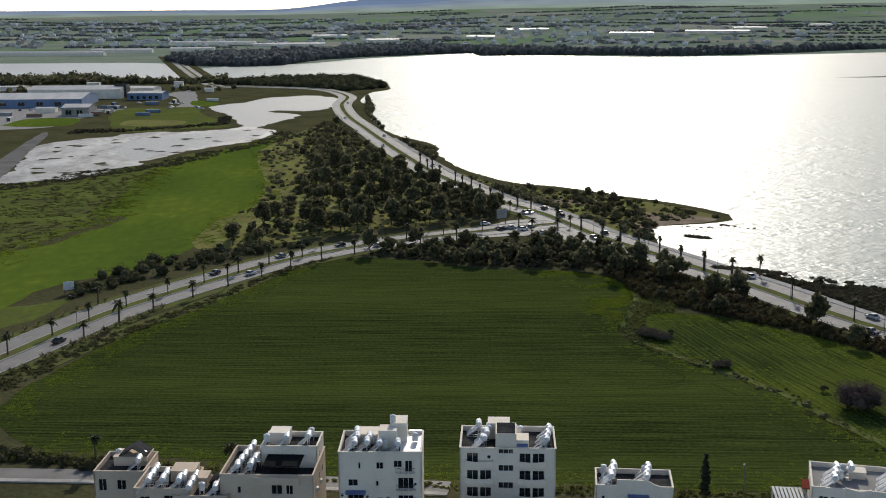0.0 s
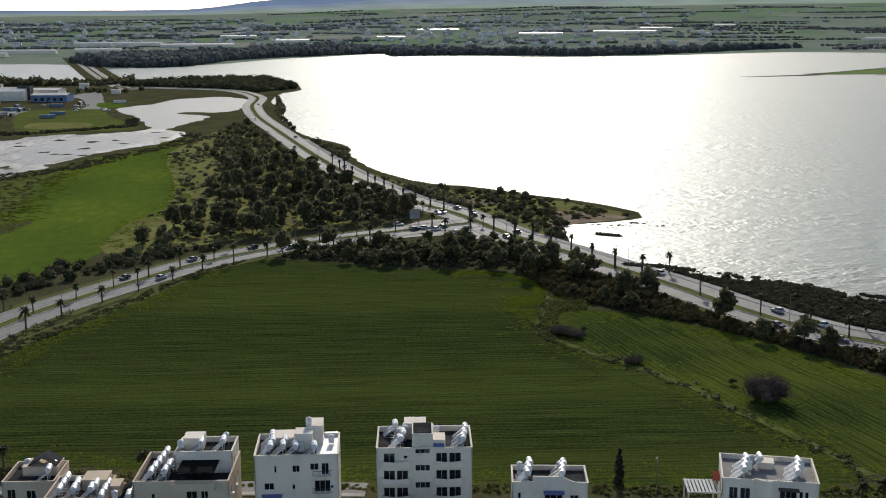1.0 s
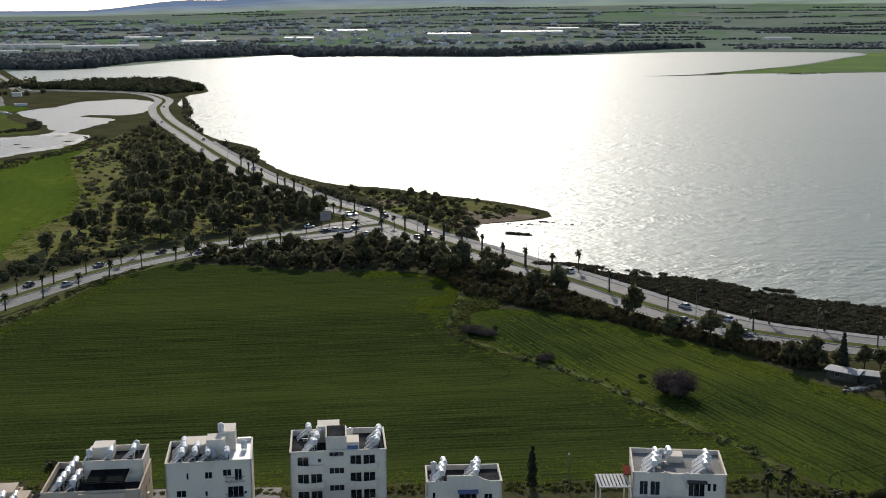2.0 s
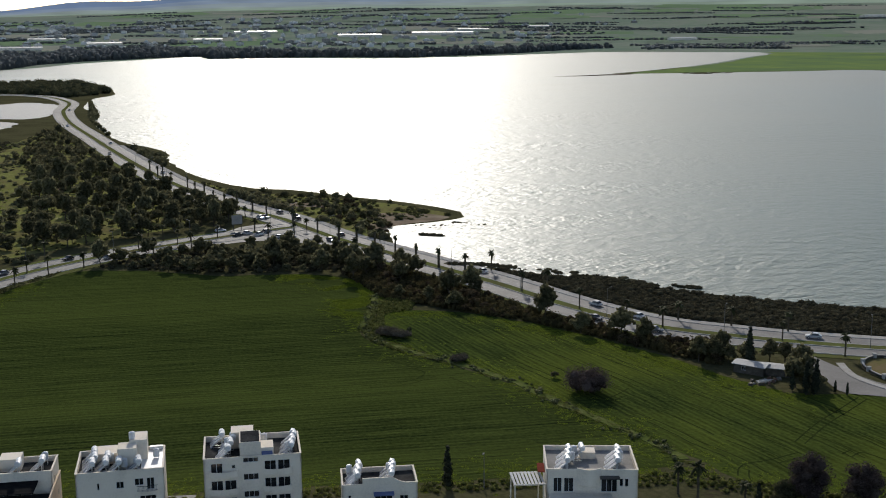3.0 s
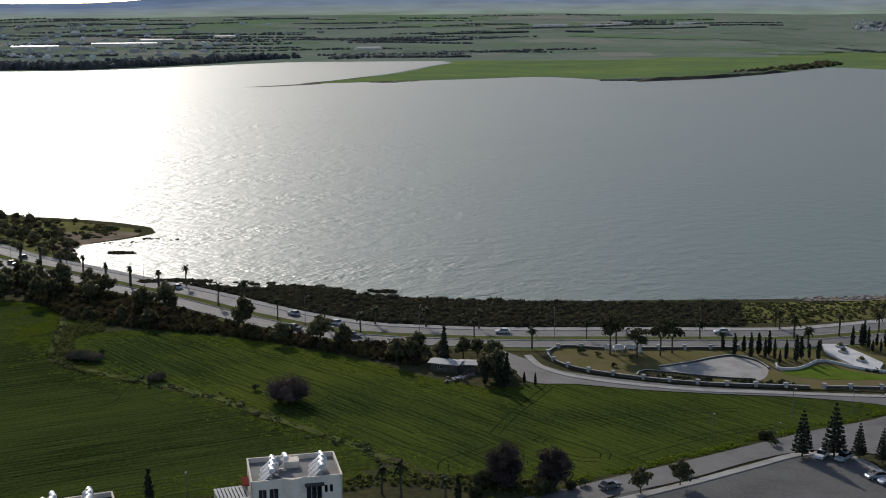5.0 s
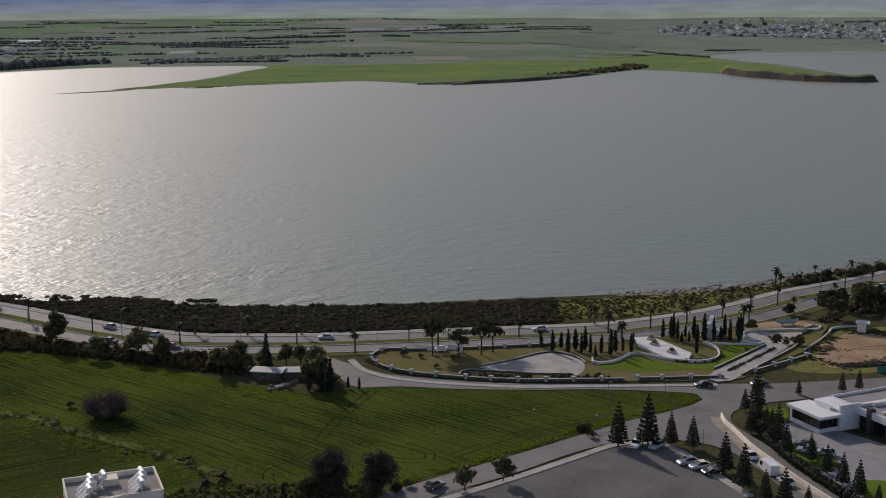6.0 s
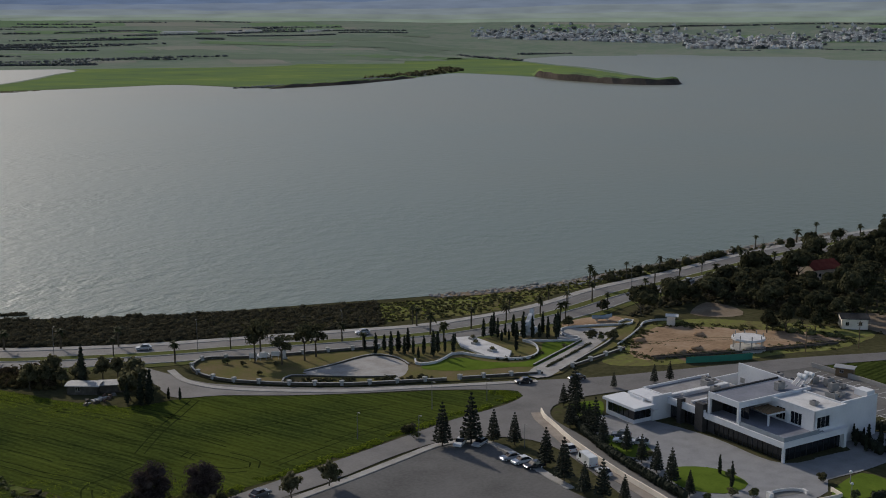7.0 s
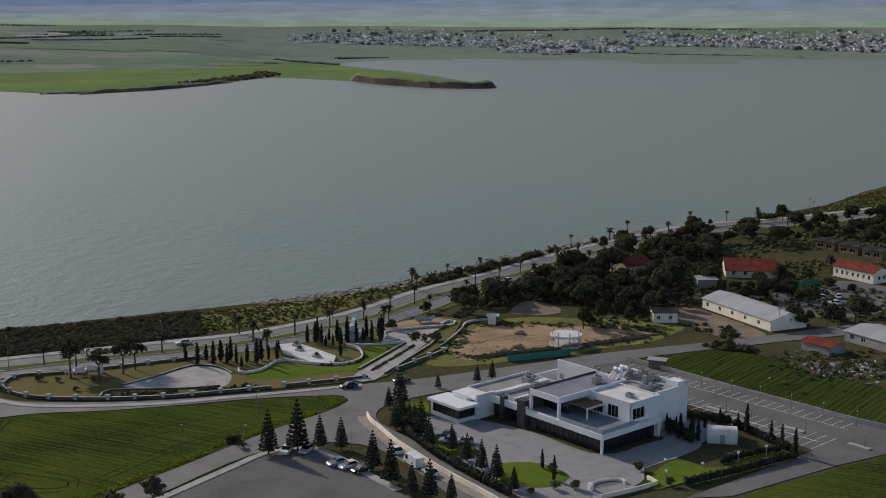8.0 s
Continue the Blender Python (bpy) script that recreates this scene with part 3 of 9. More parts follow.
sheet("beach", [(80, 460), (88, 469), (104, 474), (112, 482), (104, 492), (92, 494), (84, 480), (74, 470)], 0.13, M_DIRT, "bare muddy beach on the peninsula", "beach", 3.0, 1.0)
sheet("beach", [(262, 268), (288, 256), (312, 250), (345, 247), (390, 243), (430, 239), (470, 232), (470, 229), (430, 235), (385, 240), (345, 243), (312, 246), (286, 251), (262, 263)], 0.13, M_DIRT, "pale stony lake beach", "beach", 3.0, 1.2)

# wheel tracks: pairs of ruts pressed into the standing crop
M_RUT = mat("trodden_crop_rut", [(0.016, 0.022, 0.008), (0.025, 0.034, 0.011), (0.038, 0.049, 0.016)], 0.3, 2.0, 0.95, 0.3, 0.05)


def wheel_tracks(lines, field, label, pair=1.9, wide=0.24, z=0.045, gaps=-0.05):
    bm = bmesh.new()
    rnd = random.Random(len(lines))
    for line in lines:
        for d in (-pair / 2, pair / 2):
            a, b = offset_line(line, d - wide / 2), offset_line(line, d + wide / 2)
            for i in range(len(line) - 1):
                if all(inside(v.x, v.y, field) for v in (a[i], b[i], a[i + 1], b[i + 1])) and noise.noise(line[i] / 14 + Vector((d, 0, 7))) > gaps:
                    f = bm.faces.new([bm.verts.new((v.x, v.y, z)) for v in (a[i], b[i], b[i + 1], a[i + 1])])
                    f.normal_update()
                    if f.normal.z < 0:
                        f.normal_flip()
    return tagged(part("wheel_tracks", bm, M_RUT), label, "tracks", kind="stuff")


tram = [spline([(-110, y - 4), (-40, y), (30, y + 1), (100, y - 3)], 2.0, False, 1.6, 40.0) for y in [212 + 5.6 * k + 2.4 * math.sin(k * 2.3) for k in range(34)]]
tram += [spline([(49.6, 337.3), (43.1, 319.5), (44.5, 296), (56, 273.7), (64, 257), (71, 240), (78, 222)], 2.0), spline([(38, 318), (42.5, 298.9), (50, 279.9), (57.5, 270.1), (52, 263), (40, 262)], 2.0), spline([(-88, 246), (-88, 262), (-80, 290), (-69, 322), (-52, 365)], 2.0, False, 1.0, 20)]
wheel_tracks(tram, FIELD_1, "dark wheel ruts along the crop rows")
row_line = spline([(62, 318), (70, 293), (79, 268), (88, 243), (96, 217), (103, 190)], 2.0, False, 1.4, 16.0)
tram = [offset_line(row_line, -d) for d in (2, 9, 16, 24, 33, 41)]
tram += [spline(q, 1.5) for q in ([(125.3, 196.8), (129.6, 198.5), (132.9, 191.0), (133.9, 184.7), (131.9, 182.5), (128.2, 183.8), (125.9, 187.5)], [(100.2, 188), (101, 192), (103.9, 196.2), (109.8, 197.2), (117.4, 199.6)], [(119.8, 205.2), (130.0, 214.3), (139.2, 221.1), (147.7, 227.5)], [(83, 241), (87.0, 239.5), (93.7, 240.5), (100.4, 245.8)], [(150, 196), (168, 190), (186, 186)], [(140, 205), (160, 199), (178, 192)], [(136, 181), (156, 183), (176, 181)])]
wheel_tracks(tram, FIELD_2, "curved dark wheel ruts in the green crop", 2.0, 0.34, gaps=-0.25)
tram = [spline([(265 + k, 75), (279 + k, 130)], 3.0, False, 0.6, 12.0) for k in (2, 7, 13, 19, 26, 32)]
wheel_tracks(tram, FIELD_E, "straight dark ruts in the green field")
# ---- plants ----
def leaf_mat(name, dark, light, per_object=0.25, thin=0.0, gloss=0.0):
    m = bpy.data.materials.new(name)
    m.use_nodes = True
    n, l = m.node_tree.nodes, m.node_tree.links
    b = n["Principled BSDF"]
    g, oi, ramp = n.new("ShaderNodeNewGeometry"), n.new("ShaderNodeObjectInfo"), n.new("ShaderNodeValToRGB")
    ramp.color_ramp.elements[0].color, ramp.color_ramp.elements[1].color = (*dark, 1), (*light, 1)
    l.new(g.outputs["Random Per Island"], ramp.inputs["Fac"])
    hs, mr = n.new("ShaderNodeHueSaturation"), n.new("ShaderNodeMapRange")
    mr.inputs["To Min"].default_value, mr.inputs["To Max"].default_value = 1 - per_object, 1 + per_object
    l.new(oi.outputs["Random"], mr.inputs["Value"])
    l.new(mr.outputs[0], hs.inputs["Value"])
    l.new(ramp.outputs["Color"], hs.inputs["Color"])
    l.new(hs.outputs["Color"], b.inputs["Base Color"])
    b.inputs["Roughness"].default_value, b.inputs["Specular IOR Level"].default_value = 0.75, 0.06
    if thin:
        b.inputs["Specular IOR Level"].default_value, b.inputs["Roughness"].default_value = gloss, 0.5 if gloss else 0.8
        tr, mx = n.new("ShaderNodeBsdfTranslucent"), n.new("ShaderNodeMixShader")
        mx.inputs[0].default_value = thin
        l.new(hs.outputs["Color"], tr.inputs["Color"])
        l.new(b.outputs[0], mx.inputs[1])
        l.new(tr.outputs[0], mx.inputs[2])
        l.new(mx.outputs[0], n["Material Output"].inputs["Surface"])
    return m


M_LEAF = leaf_mat("olive_green_foliage", (0.085, 0.082, 0.047), (0.19, 0.18, 0.10), thin=0.5, gloss=0.0)
M_LEAF_G = leaf_mat("fresh_green_foliage", (0.06, 0.065, 0.028), (0.14, 0.145, 0.06))
M_SCRUBLEAF = leaf_mat("dark_shore_scrub", (0.045, 0.041, 0.027), (0.125, 0.112, 0.07), 0.1, 0.3)
M_CYPRESS = leaf_mat("cypress_foliage", (0.016, 0.02, 0.014), (0.042, 0.048, 0.03))
M_PINE = leaf_mat("dark_pine_foliage", (0.02, 0.024, 0.018), (0.055, 0.06, 0.04))
M_REED = leaf_mat("dry_olive_reeds", (0.05, 0.043, 0.022), (0.125, 0.105, 0.05), 0.1, 0.35)
M_GRASS = leaf_mat("pale_rough_grass", (0.075, 0.085, 0.025), (0.19, 0.195, 0.065), 0.1, 0.4)
# distant leaves: lightened and blue-greyed, haze painted into the colour
M_LEAF_FAR = leaf_mat("haze_greyed_distant_foliage", (0.15, 0.168, 0.172), (0.23, 0.245, 0.245), 0.1, 0.6)
M_LUSH = leaf_mat("lush_yellow_green_growth", (0.095, 0.13, 0.018), (0.20, 0.245, 0.03), 0.1, 0.25)
M_WEED = leaf_mat("olive_weeds", (0.06, 0.06, 0.026), (0.15, 0.145, 0.065), 0.1, 0.35)
M_GREY = leaf_mat("grey_brown_bare_thicket", (0.06, 0.052, 0.04), (0.14, 0.125, 0.098), thin=0.25)
M_BARE = leaf_mat("purple_brown_bare_twigs", (0.05, 0.037, 0.034), (0.115, 0.09, 0.082), thin=0.2)
M_RUSSET = leaf_mat("russet_brown_foliage", (0.06, 0.046, 0.03), (0.15, 0.115, 0.07), thin=0.4)
M_LEAF_D = leaf_mat("dark_evergreen_foliage", (0.04, 0.042, 0.024), (0.105, 0.102, 0.056), thin=0.3)
M_BARK = mat("grey_brown_bark", [(0.05, 0.04, 0.03), (0.09, 0.075, 0.055), (0.13, 0.11, 0.085)], 2.0, 12.0, 0.95, 0.5, 0.03, spec=0.1)


def mesh_of(name, verts, faces, material, smooth=False):
    me = bpy.data.meshes.new(name)
    k = len(faces[0])
    v, f = np.asarray(verts, dtype=np.float32), np.asarray(faces, dtype=np.int32)
    me.vertices.add(len(v))
    me.vertices.foreach_set("co", v.ravel())
    me.loops.add(f.size)
    me.loops.foreach_set("vertex_index", f.ravel())
    me.polygons.add(len(f))
    me.polygons.foreach_set("loop_start", np.arange(len(f), dtype=np.int32) * k)
    me.update(calc_edges=True)
    me.materials.append(material)
    return me


RNG = np.random.default_rng(7)


def foliage(blobs, per_blob, leaf, core=0.72, flat=0.0):
    """Leaf clumps over a set of rounded masses (x, y, z, radius, half height), with a ragged solid heart. Returns vertices and quads."""
    B = np.asarray(blobs, dtype=float)
    V, F, base = [], [], 0
    if per_blob:
        n = len(B) * per_blob
        i = np.repeat(np.arange(len(B)), per_blob)
        d = RNG.normal(size=(n, 3))
        d /= np.linalg.norm(d, axis=1)[:, None]
        d[:, 2] = np.where(d[:, 2] < -0.35, -d[:, 2], d[:, 2])
        rad = np.c_[B[i, 3], B[i, 3], B[i, 4]] * RNG.uniform(0.72, 1.12, (n, 1))
        c = B[i, :3] + d * rad
        nn = d * (1 - flat) + np.array((0, 0, 1.6 * flat)) + RNG.normal(size=(n, 3)) * (0.6 - 0.3 * flat)
        nn /= np.linalg.norm(nn, axis=1)[:, None]
        t = np.cross(nn, RNG.normal(size=(n, 3)))
        t /= np.linalg.norm(t, axis=1)[:, None]
        s = np.cross(nn, t)
        a, b = leaf * RNG.uniform(0.5, 1.3, (n, 1)), leaf * RNG.uniform(0.5, 1.3, (n, 1))
        q = np.stack([c - t * a - s * b * 0.6, c + t * a * 0.7 - s * b, c + t * a + s * b * 0.7, c - t * a * 0.6 + s * b], 1)
        V.append(q.reshape(-1, 3))
        F.append(np.arange(4 * n).reshape(n, 4))
        base = 4 * n
    if core:
        k, rows = 7, (-0.75, -0.2, 0.35, 0.85)
        for x, y, z, r, h in B:
            ring = []
            for zz in rows:
                rr = math.sqrt(1 - zz * zz)
                for j in range(k):
                    w = core * RNG.uniform(0.8, 1.15)
                    ring.append((x + math.cos(j * 2 * math.pi / k + zz) * rr * r * w, y + math.sin(j * 2 * math.pi / k + zz) * rr * r * w, z + zz * h * w))
            V.append(np.array(ring))
            f = [(base + a * k + j, base + a * k + (j + 1) % k, base + (a + 1) * k + (j + 1) % k, base + (a + 1) * k + j) for a in range(3) for j in range(k)]
            f += [(base + 3 * k + a, base + 3 * k + b, base + 3 * k + c, base + 3 * k + d) for a, b, c, d in ((0, 1, 2, 3), (0, 3, 4, 6))]
            F.append(np.array(f))
            base += 4 * k
    return np.concatenate(V), np.concatenate(F)


def trunk_bm(h, r, limbs, spread, rnd):
    bm = bmesh.new()
    top = (rnd.uniform(-0.3, 0.3), rnd.uniform(-0.3, 0.3), h)
    tube(bm, (0, 0, -0.2), top, r, r * 0.7, 6)
    for i in range(limbs):
        a = i * 2 * math.pi / limbs + rnd.uniform(-0.4, 0.4)
        tube(bm, (top[0], top[1], h * 0.92), (math.cos(a) * spread, math.sin(a) * spread, h + spread * 0.9), r * 0.55, r * 0.2, 5)
    return bm


def tree_kind(name, label, category, h, w, leaf_m, seed, blobs=11, per=44, leaf=0.32, trunk=0.3, flatten=0.8, group="", core=0.72):
    """A broad-leaved tree: tapered trunk with limbs, and a crown of leaf clumps in uneven masses."""
    rnd = random.Random(seed)
    t = thing(name, label, category, group=group)
    th = h * trunk
    part("trunk", trunk_bm(th, 0.05 * h * 0.5 + 0.05, 4, w * 0.28, rnd), M_BARK, t)
    bl = []
    for i in range(blobs):
        a, d = rnd.uniform(0, 6.28), math.sqrt(rnd.random()) * w * 0.34
        r = w * rnd.uniform(0.16, 0.27)
        z = th + (h - th) * rnd.uniform(0.12 if trunk < 0.1 else 0.25, 0.8) - d * 0.25
        bl.append((math.cos(a) * d, math.sin(a) * d, max(z, r * 0.6), r, r * flatten))
    bl.append((0, 0, h - w * 0.17, w * 0.2, w * 0.17))
    ob = new("crown", mesh_of("crown", *foliage(bl, per, leaf, core), leaf_m))
    ob.parent = t
    return t


def scatter(poly, n, gap, seed, keep=None):
    """n places inside an outline of the plan, no closer than gap."""
    rnd, out, tries = random.Random(seed), [], 0
    xs, ys = [p[0] for p in poly], [p[1] for p in poly]
    cell = {}
    while len(out) < n and tries < n * 60:
        tries += 1
        x, y = rnd.uniform(min(xs), max(xs)), rnd.uniform(min(ys), max(ys))
        if not inside(x, y, poly) or (keep and not keep(x, y)):
            continue
        k = (int(x // gap), int(y // gap))
        if any(math.hypot(x - q[0], y - q[1]) < gap for i in (-1, 0, 1) for j in (-1, 0, 1) for q in cell.get((k[0] + i, k[1] + j), ())):
            continue
        cell.setdefault(k, []).append((x, y))
        out.append((x, y))
    return out


def near_line(x, y, line, d):
    return any((v.x - x) ** 2 + (v.y - y) ** 2 < d * d for v in line)


def off_road(x, y):
    return not near_line(x, y, main_line, 12.5) and not near_line(x, y, left_line, 12)


def plant(kinds, places, s0, s1, seed, z=0.0):
    """Sets trees of several kinds at places; the first of each kind is the one that was built."""
    rnd = random.Random(seed)
    for x, y in places:
        k = rnd.randrange(len(kinds))
        s = rnd.uniform(s0, s1)
        m = pose(x, y, z, 0, 0, rnd.uniform(0, 360)) @ Matrix.Diagonal((s * rnd.uniform(0.88, 1.12), s * rnd.uniform(0.88, 1.12), s * rnd.uniform(0.85, 1.15), 1))
        if kinds[k].get("set"):
            c = copy_thing(kinds[k], m)
        else:
            kinds[k]["set"] = 1
            kinds[k].matrix_basis = m
    return None


GROVE = [(-93, 884), (-80, 928), (-57, 822), (-26, 632), (-3, 540), (8, 490), (-20, 470), (-41, 452), (-64, 434), (-84, 424), (-77, 458), (-66, 507), (-70, 582), (-68, 645), (-93, 748)]
BELT_1 = [(-39, 414), (-27, 417), (-13, 426), (10, 436), (45, 432), (56, 423), (67, 381), (55, 387), (41, 390), (13, 395), (-17, 409)]
BELT_2 = [(55, 424), (68, 390), (84, 361), (94, 333), (104, 308), (118, 285), (136, 273), (128, 258), (121, 267), (109, 288), (94, 310), (76, 329), (60, 347), (54, 380)]
SHORE_1 = [(96, 384), (119, 364), (133, 349), (147, 336), (163, 321), (188, 303), (210, 289), (226, 281), (243, 272), (226, 249), (214, 255), (185, 270), (158, 285), (139, 300), (123, 326), (108, 356)]
SHORE_2 = [(185, 300), (210, 286), (231, 275), (248, 268), (273, 256), (292, 250), (313, 247), (329, 246), (420, 235), (470, 223), (500, 214), (540, 203), (580, 194), (619, 194), (668, 190), (600, 169), (557, 186), (530, 199), (500, 211), (400, 229), (326, 239), (297, 240), (266, 238), (245, 243), (230, 251), (208, 262), (184, 278)]
PENINSULA = [(5, 631), (32, 578), (58, 563), (79, 541), (99, 521), (117, 487), (90, 477), (78, 462), (74, 428), (66, 452), (52, 490), (34, 540), (14, 595)]
STRIP_W = [(-75, 1203), (-59, 1032), (-59, 977), (-36, 820), (-6, 735), (-4, 679), (-12, 688), (-30, 785), (-48, 903), (-64, 1004)]
CAPE = [(-264, 1400), (-229, 1475), (-156, 1515), (-105, 1510), (-62, 1330), (-97, 1275), (-140, 1335), (-221, 1385)]
TRIANGLE = [(8, 490), (-3, 540), (-26, 632), (-14, 632), (6, 575), (24, 520), (30, 500), (22, 484), (0, 470), (-20, 462), (-20, 470)]
WOOD_E = [(284, 204), (297, 209), (314, 211), (340, 209), (357, 209), (398, 208), (440, 206), (455, 200), (437, 190), (425, 180), (388, 180), (357, 168), (337, 160), (325, 163), (322, 172), (320, 190), (318, 201), (300, 203), (294, 200)]
WOOD_F = [(470, 196), (520, 185), (575, 165), (600, 150), (560, 130), (500, 140), (480, 160), (458, 176), (448, 192)]

grove = [tree_kind("tree", "dark olive-green bushy tree in the roadside grove", "tree", 5.6, 6.2, M_LEAF, 1, group="grove trees"),
         tree_kind("tree", "dark olive-green bushy tree in the roadside grove", "tree", 4.6, 5.6, M_LEAF, 2, group="grove trees"),
         tree_kind("tree", "tall dark grove tree with a narrow crown", "tree", 6.6, 4.6, M_LEAF, 3, flatten=1.1, group="grove trees"),
         tree_kind("tree", "low spreading dark tree in rough grass", "tree", 3.6, 5.0, M_LEAF, 4, trunk=0.2, group="grove trees")]
grove_spots = sorted(scatter(GROVE, 350, 3.9, 11, off_road) + scatter(TRIANGLE, 60, 4.0, 111, off_road), key=lambda q: q[1])
plant(grove, grove_spots[:270], 0.7, 1.3, 5)
belt = [tree_kind("roadside_tree", "dark green bushy tree on the field's edge", "tree", 5.0, 6.0, M_LEAF, 21, trunk=0.2, group="roadside trees"),
        tree_kind("roadside_tree", "rounded dark green tree beside the carriageway", "tree", 5.8, 5.2, M_LEAF, 22, trunk=0.25, group="roadside trees"),
        tree_kind("roadside_tree", "low dark shrubby tree on the field's edge", "tree", 3.2, 5.0, M_LEAF, 23, trunk=0.12, group="roadside trees")]
plant(belt, scatter(BELT_1, 75, 4.4, 12, off_road), 0.5, 1.3, 6)
russet = [tree_kind("roadside_tree", "russet-brown bushy tree on the field's edge", "tree", 4.2, 6.2, M_RUSSET, 24, trunk=0.12, group="roadside trees"),
          tree_kind("roadside_tree", "low russet-brown shrubby tree on the field's edge", "tree", 3.2, 5.4, M_RUSSET, 25, trunk=0.1, group="roadside trees")]
plant(russet + belt[1:2], scatter(BELT_2, 80, 4.0, 13, off_road), 0.6, 1.2, 26)
PENINSULA_ROOT = [(55, 559), (78, 552), (80, 517), (85, 464), (77, 441), (66, 483)]
plant(belt[::2] + russet[:1], scatter(PENINSULA_ROOT, 46, 4.2, 27, off_road), 0.5, 0.85, 27)
wood = [tree_kind("park_tree", "large dark evergreen tree among low houses", "tree", 9.0, 9.0, M_LEAF_D, 31, blobs=14, per=40, leaf=0.5, group="eastern wood"),
        tree_kind("park_tree", "broad dark tree beside the lake road", "tree", 7.0, 8.0, M_LEAF_D, 32, blobs=12, per=40, leaf=0.5, group="eastern wood"),
        tree_kind("park_tree", "tall dark eucalyptus with ragged crown", "tree", 11.0, 7.5, M_LEAF_D, 33, blobs=14, per=40, leaf=0.5, flatten=1.2, group="eastern wood")]
HOMES = [(405, 160, 12), (396, 156, 9), (377, 189, 8), (368, 186, 7), (362, 182, 5), (342, 133, 19), (318, 150, 6), (309, 190, 9), (415, 122, 14), (455, 142, 16), (290, 170, 14), (298, 196, 9), (440, 160, 10)]
clear = lambda x, y: off_road(x, y) and all(math.hypot(x - a, y - b) > r for a, b, r in HOMES)
plant(wood, scatter(WOOD_E, 105, 5.0, 14, clear) + scatter(WOOD_F, 34, 8.0, 15, clear), 0.6, 1.15, 7)
plant(wood, [(407, 221), (419, 219), (443, 220), (430, 205), (433, 201), (473, 214), (488, 213), (512, 200), (524, 194), (441, 190), (456, 171), (474, 168), (506, 171), (503, 163), (500, 156), (479, 140)], 0.6, 1.0, 30)
plant(wood[2:], [(302, 163), (309, 161.5), (307, 156.5), (313, 158), (330, 157), (337, 156), (348, 158), (322, 158), (297, 166)], 1.0, 1.4, 28)
plant(wood, [(367.5, 153.7), (365.7, 148.9), (360.5, 143), (364, 138), (369, 136), (373, 133.6), (366, 127.5), (378, 162.6), (380, 168), (336.6, 118), (341, 115), (343.6, 110.4), (349.7, 108.1), (352, 104.8), (360.4, 102.9)], 0.6, 0.95, 29)
plant(wood, [(352, 112), (360, 117), (366, 124), (372, 132), (378, 140), (384, 148), (362, 108), (398, 146), (402, 138), (345, 108), (372, 146), (366, 140), (395, 128), (388, 118), (300, 166), (318, 158), (326, 156), (345, 160), (352, 158), (432, 140), (470, 150), (476, 130)], 0.5, 0.8, 8)


def clump_stuff(name, label, category, poly, n, gap, seed, material, r0, r1, tall, per, leaf, keep=None, core=0.75, z0=0.0, flat=0.35):
    """One mass of leafy clumps over an outline, for what nobody could count."""
    rnd = random.Random(seed)
    bl = []
    for x, y in scatter(poly, n, gap, seed, keep):
        r = rnd.uniform(r0, r1)
        h = r * tall * rnd.uniform(0.6, 1.3)
        bl.append((x, y, z0 + h * 0.55, r, h))
    ob = new(name, mesh_of(name, *foliage(bl, per, leaf, core, flat), material))
    return tagged(ob, label, category, kind="stuff")


clump_stuff("shore_scrub", "low dark scrub between the road and the lake", "scrub", SHORE_1, 2400, 0.9, 41, M_SCRUBLEAF, 0.4, 1.5, 0.55, 30, 0.17, off_road)
clump_stuff("shore_scrub", "low green and brown scrub on the lake bank", "scrub", SHORE_2, 1500, 1.1, 42, M_WEED, 0.4, 1.0, 0.4, 16, 0.18, off_road)
clump_stuff("shore_scrub", "rough bushes on the lake peninsula", "scrub", PENINSULA, 360, 0.7, 43, M_WEED, 0.5, 1.4, 0.55, 20, 0.28, off_road)
clump_stuff("peninsula_thicket", "dense dark thicket on the lake peninsula", "thicket", PENINSULA, 34, 4.2, 44, M_LEAF, 1.2, 2.8, 0.75, 60, 0.3, off_road)
clump_stuff("lakeside_thicket", "dark thicket between the causeway and the lake", "thicket", STRIP_W, 300, 3.0, 45, M_LEAF, 1.2, 3.0, 0.7, 22, 0.5, off_road)
clump_stuff("cape_wood", "dark wood on the low cape", "wood", CAPE, 420, 6.0, 46, M_LEAF_D, 4.0, 7.0, 0.7, 26, 0.8, off_road)
clump_stuff("grove_undergrowth", "dry scrub under the grove trees", "scrub", GROVE, 650, 2.6, 47, M_WEED, 0.5, 1.3, 0.4, 14, 0.3, off_road)
clump_stuff("roadside_undergrowth", "scrub under the roadside trees", "scrub", BELT_1, 330, 2.0, 48, M_SCRUBLEAF, 0.7, 1.6, 0.7, 14, 0.32, off_road)
clump_stuff("roadside_reeds", "dry reeds and shrubs along the field's edge", "reeds", BELT_2, 1200, 0.9, 49, M_REED, 0.5, 1.4, 1.15, 26, 0.22, off_road)
clump_stuff("wood_undergrowth", "dark scrub under the eastern trees", "scrub", WOOD_E, 700, 2.0, 55, M_SCRUBLEAF, 0.7, 1.8, 0.6, 12, 0.3, clear)
EAST = [(296, 168), (330, 165), (345, 158), (380, 178), (440, 190), (600, 150), (560, 110), (420, 100), (400, 106), (365, 100), (345, 104), (352, 118), (345, 145), (336, 158), (306, 150)]
clump_stuff("rough_scrub", "scattered scrub and weeds between the yards", "scrub", EAST, 900, 2.6, 56, M_LEAF_G, 0.6, 1.7, 0.55, 12, 0.3, clear)


